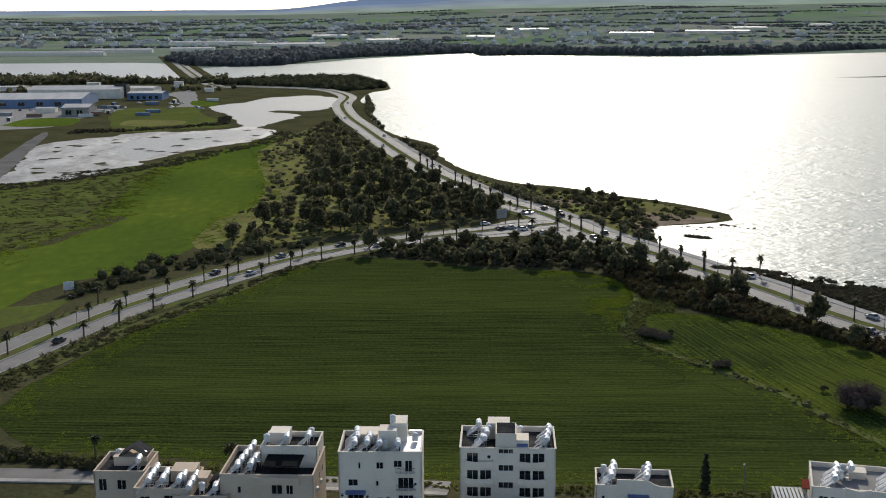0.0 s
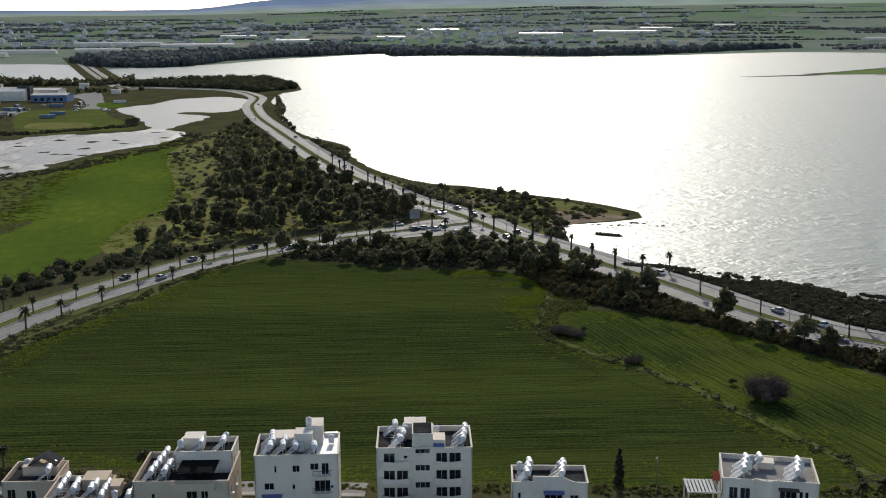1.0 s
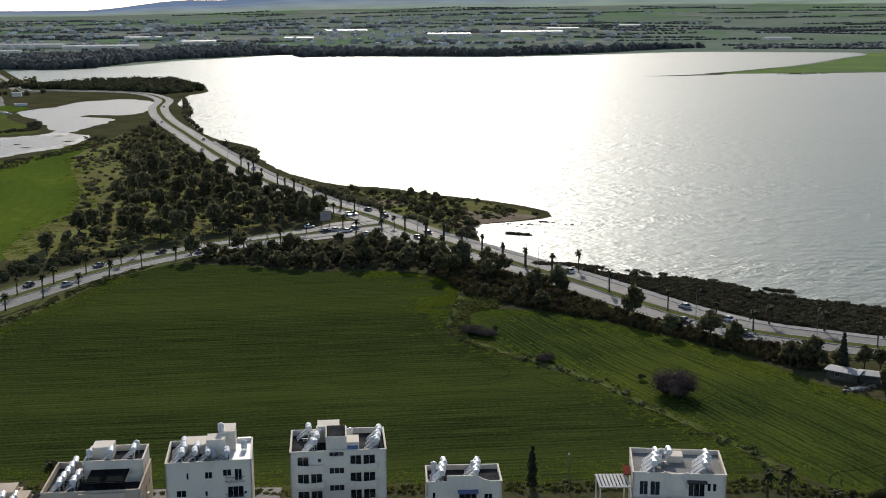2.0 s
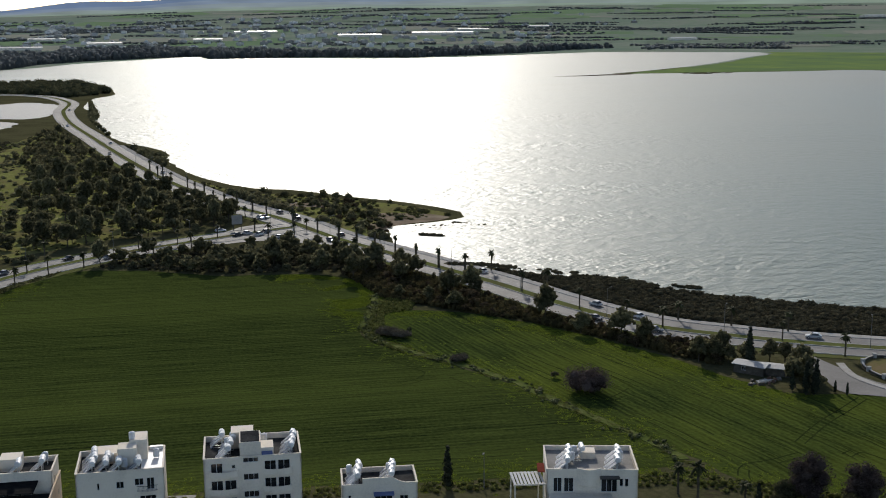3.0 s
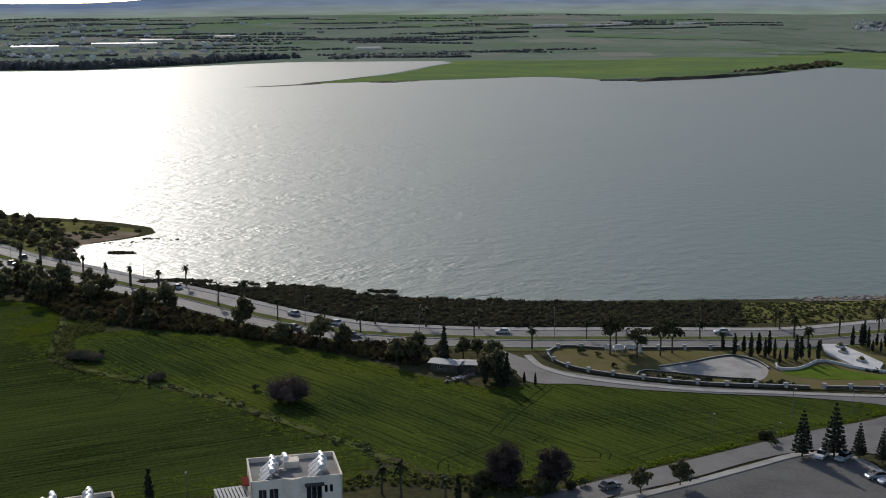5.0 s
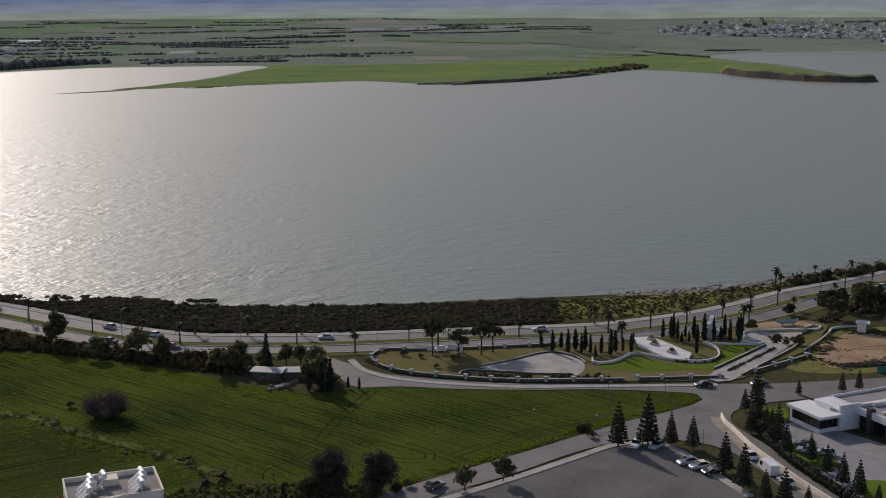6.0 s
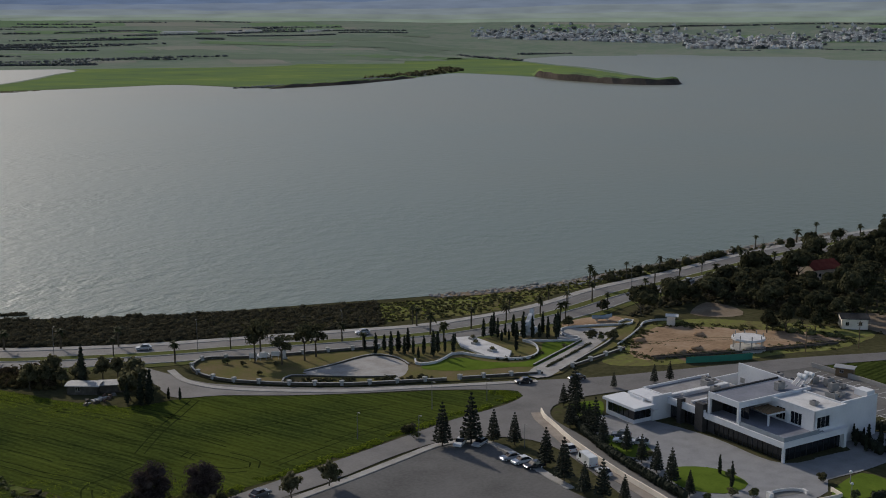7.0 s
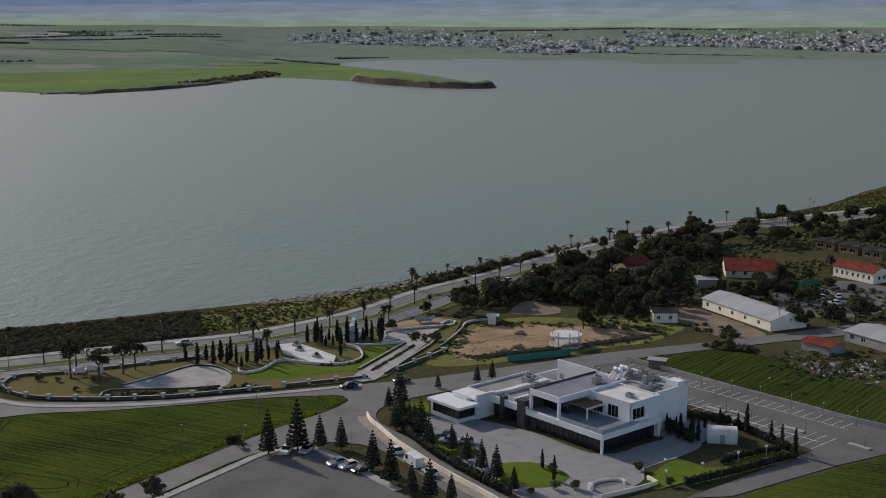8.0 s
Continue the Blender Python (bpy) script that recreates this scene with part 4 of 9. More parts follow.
def along(line, n, spread, seed, keep=None):
    """Places strewn beside a line, thinning out to both sides."""
    rnd, out = random.Random(seed), []
    while len(out) < n:
        v = line[rnd.randrange(len(line))]
        x, y = v.x + rnd.gauss(0, spread), v.y + rnd.gauss(0, spread)
        if (keep is None or keep(x, y)) and noise.noise(Vector((x, y, seed)) / 7) > -0.25:
            out.append((x, y))
    return out


def tufts(name, label, category, places, seed, material, r0, r1, tall, per, leaf, core=0.0, flat=0.85):
    rnd, bl = random.Random(seed), []
    for x, y in places:
        r = rnd.uniform(r0, r1) * rnd.uniform(0.6, 1.2)
        h = r * tall * rnd.uniform(0.6, 1.3)
        bl.append((x, y, h * 0.5, r, h))
    return tagged(new(name, mesh_of(name, *foliage(bl, per, leaf, core, flat), material)), label, category, kind="stuff")


tufts("grove_wood", "dark trees in the far part of the grove", "wood", grove_spots[270:], 112, M_LEAF, 1.8, 3.2, 0.9, 60, 0.45, 0.7, 0.2)
tufts("rough_grass", "pale dry grass tufts on the ridge between fields", "grass", along(ridge_line, 520, 1.3, 57), 57, M_GRASS, 0.2, 0.6, 0.5, 12, 0.14)
tufts("lush_growth", "lush yellow-green crop beside the ridge", "crop", along(ridge_line, 1500, 4.2, 157), 157, M_LUSH, 0.4, 1.0, 0.05, 26, 0.12, 0.0, 1.0)
tufts("ridge_scrub", "dark green clumps on the ridge between fields", "scrub", along(ridge_line, 130, 1.1, 164), 164, M_LEAF_G, 0.3, 0.9, 0.7, 26, 0.14, 0.6, 0.2)
in_lush = lambda x, y: inside(x, y, FIELD_1)
tufts("lush_growth", "lush yellow-green growth in the field's corner", "crop", along(spline([(38, 384), (50, 376), (54, 362), (53, 346), (50, 332)], 2.0), 3200, 4.5, 158, in_lush), 158, M_LUSH, 0.4, 1.2, 0.05, 26, 0.13, 0.0, 1.0)
tufts("lush_growth", "lush green growth along the field's road edge", "crop", along(spline([(60, 330), (77, 324), (94, 308), (109, 285), (119, 262), (126, 246), (134, 233)], 2.0), 1700, 4.5, 159, lambda x, y: inside(x, y, FIELD_2)), 159, M_LUSH, 0.4, 1.1, 0.05, 26, 0.12, 0.0, 1.0)
tufts("lush_growth", "lush green growth along the western field edge", "crop", along(spline([(-93, 246), (-95, 262), (-89, 285), (-82, 311), (-71, 332), (-60, 360), (-48, 390)], 2.0), 1300, 3.5, 160, in_lush), 160, M_LUSH, 0.4, 1.1, 0.05, 26, 0.12, 0.0, 1.0)
tufts("lush_growth", "lush green weeds at the field's southern edge", "crop", along(spline([(-80, 228), (-40, 218), (20, 207), (70, 202), (100, 192), (118, 180)], 2.0), 1500, 3.5, 161), 161, M_LUSH, 0.4, 1.0, 0.05, 26, 0.12, 0.0, 1.0)
REEDY = [(55.9, 339), (62, 346), (69, 339), (65.5, 331), (57, 327), (51, 299), (55, 287), (49, 300), (48, 312), (51.7, 320)]
clump_stuff("reed_patch", "pale dry reeds round the field's thicket", "reeds", REEDY, 420, 0.8, 162, M_GRASS, 0.3, 0.8, 0.7, 14, 0.16)
FLANK = [(-93, 438), (-84, 424), (-64, 434), (-41, 452), (-20, 470), (4, 490), (-6, 540), (-29, 632), (-60, 822), (-80, 905), (-93, 884), (-101, 842), (-111, 725), (-90, 602), (-83, 530), (-92, 486)]
M_GROVE = mat("dry_olive_grove_ground", [(0.105, 0.085, 0.048), (0.16, 0.145, 0.062), (0.175, 0.19, 0.055), (0.28, 0.25, 0.145)], 0.06, 0.6, 0.95, 0.5, 0.2, mixfine=0.5)
sheet("ground_cover", FLANK, 0.045, M_GROVE, "dry olive grass and weeds under the grove", "ground", 5.0, 2.5)
ribbon("path", spline([(-57, 633), (-52.7, 591), (-46.8, 547)], 6.0), -1.4, 1.4, 0.0, 0.09, M_DIRT, "pale trodden path through the grove", "path")
# path segment: its glint is put into the pale paving colour
sheet("path", [(-17.4, 548), (-14.4, 548), (-13.2, 495), (-15.8, 495)], 0.09, M_PAVE, "path segment in the grove, its glint painted pale", "path", 5.0, 0.5)
tufts("lush_growth", "bright grass between meadow and grove", "grass", along(spline([(-90, 440), (-88, 486), (-80, 530), (-88, 602), (-108, 725)], 4.0), 800, 4.0, 163), 163, M_LUSH, 0.6, 1.8, 0.06, 14, 0.3, 0.0, 1.0)
MARGIN = [(-114, 262), (-98, 286), (-88, 312), (-77, 335), (-66, 360), (-54, 390), (-38, 411), (-40, 404), (-52, 386), (-63, 358), (-74, 331), (-85, 307), (-93, 283), (-99, 262)]
clump_stuff("rough_grass", "brown weeds along the field's edge", "grass", MARGIN, 420, 0.4, 58, M_WEED, 0.3, 1.3, 0.4, 18, 0.18, None, 0.5)
NORTH = [(-60, 434), (-84, 424), (-100, 402), (-118, 362), (-112, 350), (-98, 374), (-84, 394), (-66, 415), (-46, 434)]
clump_stuff("roadside_shrubs", "dark shrubs between the road and the meadow", "scrub", NORTH, 75, 1.2, 59, M_LEAF_D, 1.0, 3.0, 0.75, 40, 0.28, off_road)
SOUTH = [(-170, 236), (-120, 232), (-96, 236), (-88, 226), (-66, 219), (-42, 214), (-20, 208), (22, 204), (60, 200), (92, 196), (116, 178), (110, 172), (90, 190), (60, 196), (22, 200.5), (-20, 206), (-42, 211), (-66, 215), (-90, 219), (-170, 226)]
clump_stuff("rough_grass", "lush weeds and dark shrubs behind the flats", "scrub", SOUTH, 900, 1.1, 60, M_GRASS, 0.3, 0.9, 0.6, 14, 0.18)

# the peninsula's ground
sheet("ground_cover", [(8, 628), (32, 576), (56, 560), (77, 539), (97, 520), (113, 490), (94, 480), (76, 466), (72, 440), (66, 456), (54, 488), (38, 536), (20, 590)], 0.06, M_GROVE, "rough olive grass on the lake peninsula", "ground", 4.0, 2.0)
sheet("bare_ground", [(86, 500), (100, 494), (104, 486), (92, 482), (80, 484), (76, 496)], 0.075, M_DIRT, "sandy clearing on the peninsula", "ground", 3.0, 1.5)
sheet("bare_ground", [(46, 540), (60, 534), (70, 520), (58, 522), (46, 530)], 0.075, M_DIRT, "sandy clearing on the peninsula", "ground", 3.0, 1.5)

sheet("ground_cover", SHORE_2, 0.05, M_GROVE, "yellow-green rough grass on the lake bank", "ground", 5.0, 1.0)
tufts("lush_growth", "yellow-green weeds on the lake bank", "grass", scatter(SHORE_2, 900, 1.2, 171, off_road), 171, M_LUSH, 0.4, 1.1, 0.12, 14, 0.2, 0.0, 0.9)
M_STONES = mat("pale_beach_stone", [(0.22, 0.20, 0.175), (0.30, 0.28, 0.25), (0.37, 0.35, 0.32)], 0.5, 4.0, 0.95, 0.2, 0.03)
clump_stuff("shore_stones", "pale stones strewn along the lake beach", "stones", [(262, 268), (312, 250), (390, 243), (470, 232), (470, 228), (390, 236), (312, 243), (262, 262)], 420, 1.3, 172, M_STONES, 0.3, 1.1, 0.4, 0, 0.2, None, 1.0)

M_ROUGH = mat("rough_green_pasture", [(0.075, 0.07, 0.035), (0.09, 0.10, 0.035), (0.10, 0.13, 0.03), (0.15, 0.15, 0.06)], 0.035, 0.4, 0.95, 0.5, 0.3, mixfine=0.5)
sheet("ground_cover", [(-232, 596), (-207, 602), (-189, 648), (-167, 666), (-153, 710), (-131, 761), (-114, 822), (-100, 842), (-104, 790), (-137, 720), (-149, 648), (-142, 557), (-140, 495), (-148, 451), (-165, 395), (-130, 340), (-112, 352), (-128, 310), (-190, 330), (-240, 440), (-262, 560)], 0.03, M_ROUGH, "rough olive-green pasture beside the pond", "ground", 6.0, 2.5)
tufts("lush_growth", "yellow-green weeds between pasture and meadow", "grass", along(spline([(-160, 400), (-150, 452), (-142, 500), (-144, 560), (-150, 645), (-138, 718), (-112, 800)], 5.0), 900, 5.0, 173), 173, M_LUSH, 0.8, 2.2, 0.05, 22, 0.3, 0.0, 1.0)
tufts("back_shrubs", "dark shrubs behind the beige houses", "shrubs", along(spline([(-98, 226), (-80, 219), (-62, 214), (-48, 211)], 1.5), 90, 1.3, 174), 174, M_LEAF_D, 0.7, 1.5, 0.8, 40, 0.2, 0.7, 0.1)

tufts("shore_bushes", "dark bushes along the far lake bank", "bushes", along(spline([(318, 243), (360, 238), (420, 231), (470, 219), (500, 211), (530, 201)], 3.0), 90, 1.8, 175, off_road), 175, M_LEAF_D, 1.0, 2.6, 0.75, 30, 0.35, 0.7, 0.15)

tufts("verge_grass", "bright yellow-green grass along the side road", "grass", along(spline([(100, 173.8), (122, 175.2), (148, 175.8), (166, 176.6), (181, 177), (195, 176.2), (203, 178), (199, 186)], 1.0), 700, 0.7, 192), 192, M_LUSH, 0.3, 0.8, 0.3, 20, 0.14, 0.0, 0.7)
M_FROND = leaf_mat("palm_fronds", (0.030, 0.035, 0.015), (0.075, 0.075, 0.03))
M_PALMTRUNK = mat("ringed_palm_trunk", [(0.06, 0.05, 0.035), (0.10, 0.085, 0.06), (0.14, 0.12, 0.09)], 1.0, 6.0, 0.95, 0.6, 0.05, stretch=(1, 1, 4))


def palm(label, h, seed, fronds=26, reach=1.9, r=0.24):
    rnd = random.Random(seed)
    t = thing("palm_tree", label, "palm tree", group="roadside palms")
    bm = bmesh.new()
    p, lean = Vector((0, 0, -0.2)), rnd.uniform(-0.03, 0.03)
    for i in range(5):
        q = Vector((lean * h * ((i + 1) / 5) ** 2, 0, h * (i + 1) / 5))
        tube(bm, p, q, r * (1.25 if i == 0 else 1.0), r * (0.95 if i < 4 else 1.35), 7)
        p = q
    part("trunk", bm, M_PALMTRUNK, t)
    bm = bmesh.new()
    top = Vector((lean * h, 0, h))
    for i in range(fronds):
        a, el = rnd.uniform(0, 6.28), rnd.uniform(-0.75, 1.35)
        d = Vector((math.cos(a), math.sin(a), 0))
        s = Vector((-d.y, d.x, 0))
        L = reach * rnd.uniform(0.75, 1.15)
        pts = []
        for j in range(5):
            u = j / 4
            pts.append(top + d * (L * u * math.cos(el * (1 - u * 0.3))) + Vector((0, 0, L * (math.sin(el) * u - 0.55 * u * u))))
        w = [0.10, 0.32, 0.36, 0.24, 0.03]
        for side in (-1, 1):
            va = [bm.verts.new(q) for q in pts]
            vb = [bm.verts.new(q + s * side * ww + Vector((0, 0, -0.45 * ww))) for q, ww in zip(pts, w)]
            for j in range(4):
                bm.faces.new((va[j], va[j + 1], vb[j + 1], vb[j]))
    part("crown", bm, M_FROND, t)
    return t


palms = [palm("date palm with a tall ringed trunk on the median", 6.0, 1), palm("date palm with a full round crown on the median", 5.2, 2), palm("slender palm with drooping fronds beside the carriageway", 6.6, 3, 20, 1.6, 0.2)]
columns = [palm("tall palm with a thick skirt of dead fronds", 5.4, 4, 16, 1.2, 0.36), palm("short palm with a thick skirt of dead fronds", 4.6, 5, 16, 1.2, 0.4)]
column_spots = []
spots, run, last = [], 0.0, None
prnd = random.Random(4)
for v in main_line:
    if last is not None:
        run += (v - last).length
    last = v
    if v.y < 660 and v.x < 470 and run > 11.5:
        run = 0.0
        k = main_line.index(v)
        for d, chance in ((0.3, 0.85), (10.2, 0.5 if v.y > 420 else 0.12), (-10.0, 0.12)):
            if prnd.random() < chance:
                q = offset_line(main_line[max(0, k - 1):k + 2], d)[min(1, k)]
                (column_spots if d == 0.3 and v.y > 345 else spots).append((q.x + prnd.uniform(-0.4, 0.4), q.y + prnd.uniform(-0.4, 0.4)))
run, last = 0.0, None
for v in left_line:
    if last is not None:
        run += (v - last).length
    last = v
    if run > 15 and v.y > 270:
        run = 0.0
        k = left_line.index(v)
        for d, chance in ((0.0, 0.95), (9.8, 0.7), (-10.5, 0.25)):
            if prnd.random() < chance:
                q = offset_line(left_line[max(0, k - 1):k + 2], d)[1]
                spots.append((q.x, q.y))
run, last = 0.0, None
for k in range(1, len(main_line) - 1):
    v = main_line[k]
    run += (v - main_line[k - 1]).length
    if 225 < v.x < 520 and run > 15:
        run = 0.0
        for d in (-12.4, 9.6):
            if prnd.random() < (0.4 if v.x > 320 else 0.1):
                continue
            q = offset_line(main_line[k - 1:k + 2], d)[1]
            spots.append((q.x + prnd.uniform(-1.5, 1.5), q.y + prnd.uniform(-0.5, 0.5)))
spots += [(203.7, 232.4), (85.7, 187), (87.8, 183.2), (95.2, 180), (-57, 205.5), (-66, 215), (-40, 212), (-24, 205)]
plant(palms, spots, 0.8, 1.15, 9, 0.1)
plant(columns, column_spots, 0.85, 1.15, 19, 0.1)


def cypress(label, h, w, seed):
    rnd = random.Random(seed)
    t = thing("cypress_tree", label, "cypress", group="cypresses")
    bm = bmesh.new()
    tube(bm, (0, 0, -0.2), (0, 0, h * 0.5), 0.12, 0.06, 6)
    part("trunk", bm, M_BARK, t)
    bl = [(rnd.uniform(-0.07, 0.07), rnd.uniform(-0.07, 0.07), h * (0.12 + 0.8 * i / 7), w * 0.5 * (1.0 - 0.78 * (i / 7) ** 3) * (0.8 if i == 0 else 1), h * 0.1) for i in range(8)]
    ob = new("crown", mesh_of("crown", *foliage(bl, 34, 0.17, 0.85), M_CYPRESS))
    ob.parent = t
    return t


cyps = [cypress("slim dark cypress in the memorial park", 5.2, 1.15, 1), cypress("columnar dark cypress in the memorial park", 6.0, 1.3, 2), cypress("short dark cypress in the memorial park", 4.2, 1.2, 3)]
row = [(204.3, 232.6), (202.9, 226.4), (207.3, 228), (205.3, 223), (208.8, 224.1), (208.1, 220.9), (209.9, 219.4), (208.1, 215.6), (211.9, 217.6), (212.9, 214.9), (215.9, 216.3), (217.7, 215.4), (219, 213.6), (225.5, 219.4), (236.3, 218.9), (237.7, 217.3), (238.3, 215.4), (236.6, 212.3), (238, 210.9), (239.6, 209.5), (242.1, 209.3), (244, 207.6), (246.5, 207.2), (247.4, 204.9), (249.4, 203.4), (251.3, 204.6), (255.7, 207.8), (231.7, 202.6), (250.8, 209.7), (247.2, 210.2), (240.2, 218.7), (241.6, 215.6), (242.2, 213), (244.8, 211.6), (253.4, 207.2), (210.6, 222.2), (213.8, 219.4)]
plant(cyps, row, 0.85, 1.2, 10, 0.2)
plant(cyps, [(134, 255.2), (138, 231.8), (136.5, 232.6), (139.4, 233.4), (135, 236), (46, 199), (96, 176.5)], 1.2, 1.55, 11)
plant(cyps[2:], [(143.6, 232.3), (145.2, 229.9)], 0.6, 0.8, 23)


def norfolk(label, h, seed):
    rnd = random.Random(seed)
    t = thing("pine_tree", label, "pine tree", group="tiered pines")
    bm = bmesh.new()
    tube(bm, (0, 0, -0.2), (0, 0, h), 0.02 * h, 0.03, 6)
    part("trunk", bm, M_BARK, t)
    bl = []
    tiers = 11
    for i in range(tiers):
        u = i / (tiers - 1)
        z, L = h * (0.12 + 0.86 * u), h * 0.205 * (1 - u) ** 0.8 + 0.12
        for j in range(7 if u < 0.8 else 4):
            a = j * 6.283 / (7 if u < 0.8 else 4) + i * 0.7 + rnd.uniform(-0.15, 0.15)
            for f in (0.4, 0.85):
                bl.append((math.cos(a) * L * f, math.sin(a) * L * f, z + 0.05 * h * f * (1 - u), L * 0.27 + 0.05, h * 0.018 + 0.05))
    ob = new("crown", mesh_of("crown", *foliage(bl, 5, 0.17, 0.8), M_PINE))
    ob.parent = t
    return t


pines = [norfolk("dark tiered pine beside the car park", 9.0, 1), norfolk("tall dark tiered pine beside the side road", 9.0, 2)]
prnd = random.Random(12)
for x, y, h in ((166.7, 164.7, 9.6), (172, 161.5, 10.4), (176, 158.9, 7.2), (178, 154.8, 6.6), (173.2, 142.2, 7.6), (169.6, 134.6, 11.1), (167.5, 127.9, 8.0), (168, 124, 7.3), (170, 120.5, 6.5), (205.5, 164.5, 6.5), (208, 163.2, 8.8), (201.5, 157.5, 7.8), (224.5, 164.6, 4.9), (234.6, 160.1, 5.9), (239, 158.6, 4.6), (191.3, 136, 7.3), (188.3, 130, 7.5), (183.4, 119.5, 8.9), (180.7, 113.6, 6.3), (194.8, 153.8, 8.2), (194.6, 146.7, 7.9), (190, 141, 6.5), (186, 124.8, 6.0), (198, 152.5, 7.0), (196, 149.5, 6.0)):
    p = pines[prnd.randrange(2)]
    m = pose(x, y, 0, 0, 0, prnd.uniform(0, 360)) @ Matrix.Scale(h / 9.0, 4)
    if p.get("set"):
        copy_thing(p, m)
    else:
        p["set"] = 1
        p.matrix_basis = m
# bushes in and beside the fields, and the umbrella pines of the park
thicket = [tree_kind("bush", "grey-brown bare thicket standing in the green field", "bush", 5.8, 10.5, M_BARE, 51, blobs=34, per=190, leaf=0.11, trunk=0.02, core=0.45),
           tree_kind("bush", "low grey-brown thicket on the field's edge", "bush", 2.6, 8.0, M_GREY, 52, blobs=26, per=150, leaf=0.11, trunk=0.02, flatten=0.6, core=0.5)]
plant(thicket[:1], [(89.5, 246.5)], 0.95, 1.05, 13)
dark_bush = [tree_kind("bush", "dark rounded bush at the field's southern edge", "bush", 5.6, 8.4, M_LEAF_D, 53, blobs=26, per=110, leaf=0.16, trunk=0.04, core=0.6), tree_kind("bush", "ragged dark bush beside the street", "bush", 4.6, 7.0, M_LEAF_D, 54, blobs=22, per=110, leaf=0.16, trunk=0.04, core=0.6)]
plant(dark_bush, [(104.0, 181.0), (111.8, 173.2), (117.5, 172.6), (100.5, 178.5)], 0.5, 0.7, 113)
bare_tree = [tree_kind("bare_tree", "purple-brown leafless tree at the field's southern edge", "tree", 9.0, 8.4, M_BARE, 55, blobs=40, per=190, leaf=0.12, trunk=0.06, core=0.55),
             tree_kind("bare_tree", "dark leafless tree leaning over the street's edge", "tree", 7.8, 7.4, M_BARE, 56, blobs=34, per=190, leaf=0.12, trunk=0.06, core=0.55)]
plant(bare_tree[:1], [(107.4, 179.6)], 0.97, 1.03, 116)
plant(bare_tree[1:], [(115.0, 174.4)], 0.97, 1.03, 117)
plant(thicket[1:], [(54, 305), (57, 302), (67, 277)], 0.75, 0.95, 14)
shrub = [tree_kind("shrub", "rounded dark green shrub", "shrub", 2.6, 2.9, M_LEAF, 61, blobs=6, per=40, leaf=0.22, trunk=0.12), tree_kind("shrub", "loose green shrub in rough grass", "shrub", 1.9, 2.4, M_LEAF_G, 62, blobs=5, per=36, leaf=0.2, trunk=0.1)]
plant(shrub, [(85.5, 258), (168.5, 175.5), (166, 172.3), (141, 167), (120, 172.8), (170, 247), (172, 243), (178, 237), (170, 233), (244, 196), (257, 194), (60, 305), (192.5, 131), (194, 113), (185.8, 108), (188, 104.5), (181, 110), (204.5, 99.5), (201, 91)], 0.7, 1.3, 15)
plant(belt[:2], [(124, 262), (128, 262), (131, 260), (137, 262), (141, 258), (144, 256), (146, 252), (143, 247), (141, 241), (140, 236.5), (137, 238), (135, 258), (126, 266)], 0.7, 0.95, 16)
stone = [tree_kind("umbrella_pine", "tall dark pine with a bare trunk and ragged crown", "pine tree", 9.0, 7.6, M_LEAF_D, 71, blobs=16, per=40, leaf=0.24, trunk=0.5, flatten=0.55, group="park pines", core=0.4)]
plant(stone, [(181.2, 247.6), (179.8, 236.6), (186.2, 235.4), (176, 243), (190.5, 236)], 0.85, 1.1, 17)
plant(wood[1:2], [(259.5, 191.5), (262, 209.5), (285, 215)], 0.4, 0.5, 18)
plant(dark_bush[1:], [(167.6, 176.4)], 0.5, 0.6, 114)
plant(belt[1:2], [(136, 164.2), (127.5, 164.6)], 0.6, 0.75, 115)
# ---- buildings ----
M_GLASS = bpy.data.materials.new("dark_window_glass")
M_GLASS.use_nodes = True
gb = M_GLASS.node_tree.nodes["Principled BSDF"]
gb.inputs["Base Color"].default_value, gb.inputs["Roughness"].default_value, gb.inputs["Specular IOR Level"].default_value = (0.012, 0.015, 0.018, 1), 0.06, 0.6
M_FRAME = paint("white_aluminium_frame", (0.6, 0.6, 0.6), 0.5)
M_DARKFRAME = paint("dark_metal_railing", (0.03, 0.03, 0.032), 0.5)
M_ROOFGREY = mat("dark_bitumen_roof", [(0.025, 0.025, 0.026), (0.05, 0.05, 0.05), (0.09, 0.088, 0.085)], 0.3, 2.5, 0.95, 0.3, 0.02)
M_ROOFWHITE = mat("white_painted_roof", [(0.48, 0.47, 0.45), (0.62, 0.61, 0.59), (0.7, 0.69, 0.67)], 0.3, 2.5, 0.8, 0.2, 0.02)
M_TANK = paint("white_steel_tank", (0.72, 0.72, 0.71), 0.35)
# absorber glass: reflected sky is painted in as a mid-grey base colour
M_PANEL = paint("sky_grey_solar_collector", (0.22, 0.23, 0.25), 0.3, spec=0.8)
M_PANELEDGE = paint("aluminium_collector_frame", (0.7, 0.7, 0.7), 0.45, 0.2)
M_TILE = mat("red_clay_roof", [(0.13, 0.034, 0.026), (0.18, 0.05, 0.037), (0.23, 0.075, 0.055)], 0.5, 4.0, 0.85, 0.4, 0.03)
M_SHEET = mat("pale_sheet_metal_roof", [(0.26, 0.26, 0.255), (0.34, 0.34, 0.33), (0.40, 0.40, 0.39)], 0.2, 2.0, 0.55, 0.2, 0.02, stretch=(1, 0.1, 1), spec=0.4)
M_BLUE = mat("blue_sheet_metal_wall", [(0.10, 0.16, 0.26), (0.13, 0.20, 0.32), (0.16, 0.24, 0.36)], 0.2, 2.0, 0.6, 0.2, 0.02, stretch=(1, 1, 0.1), spec=0.3)
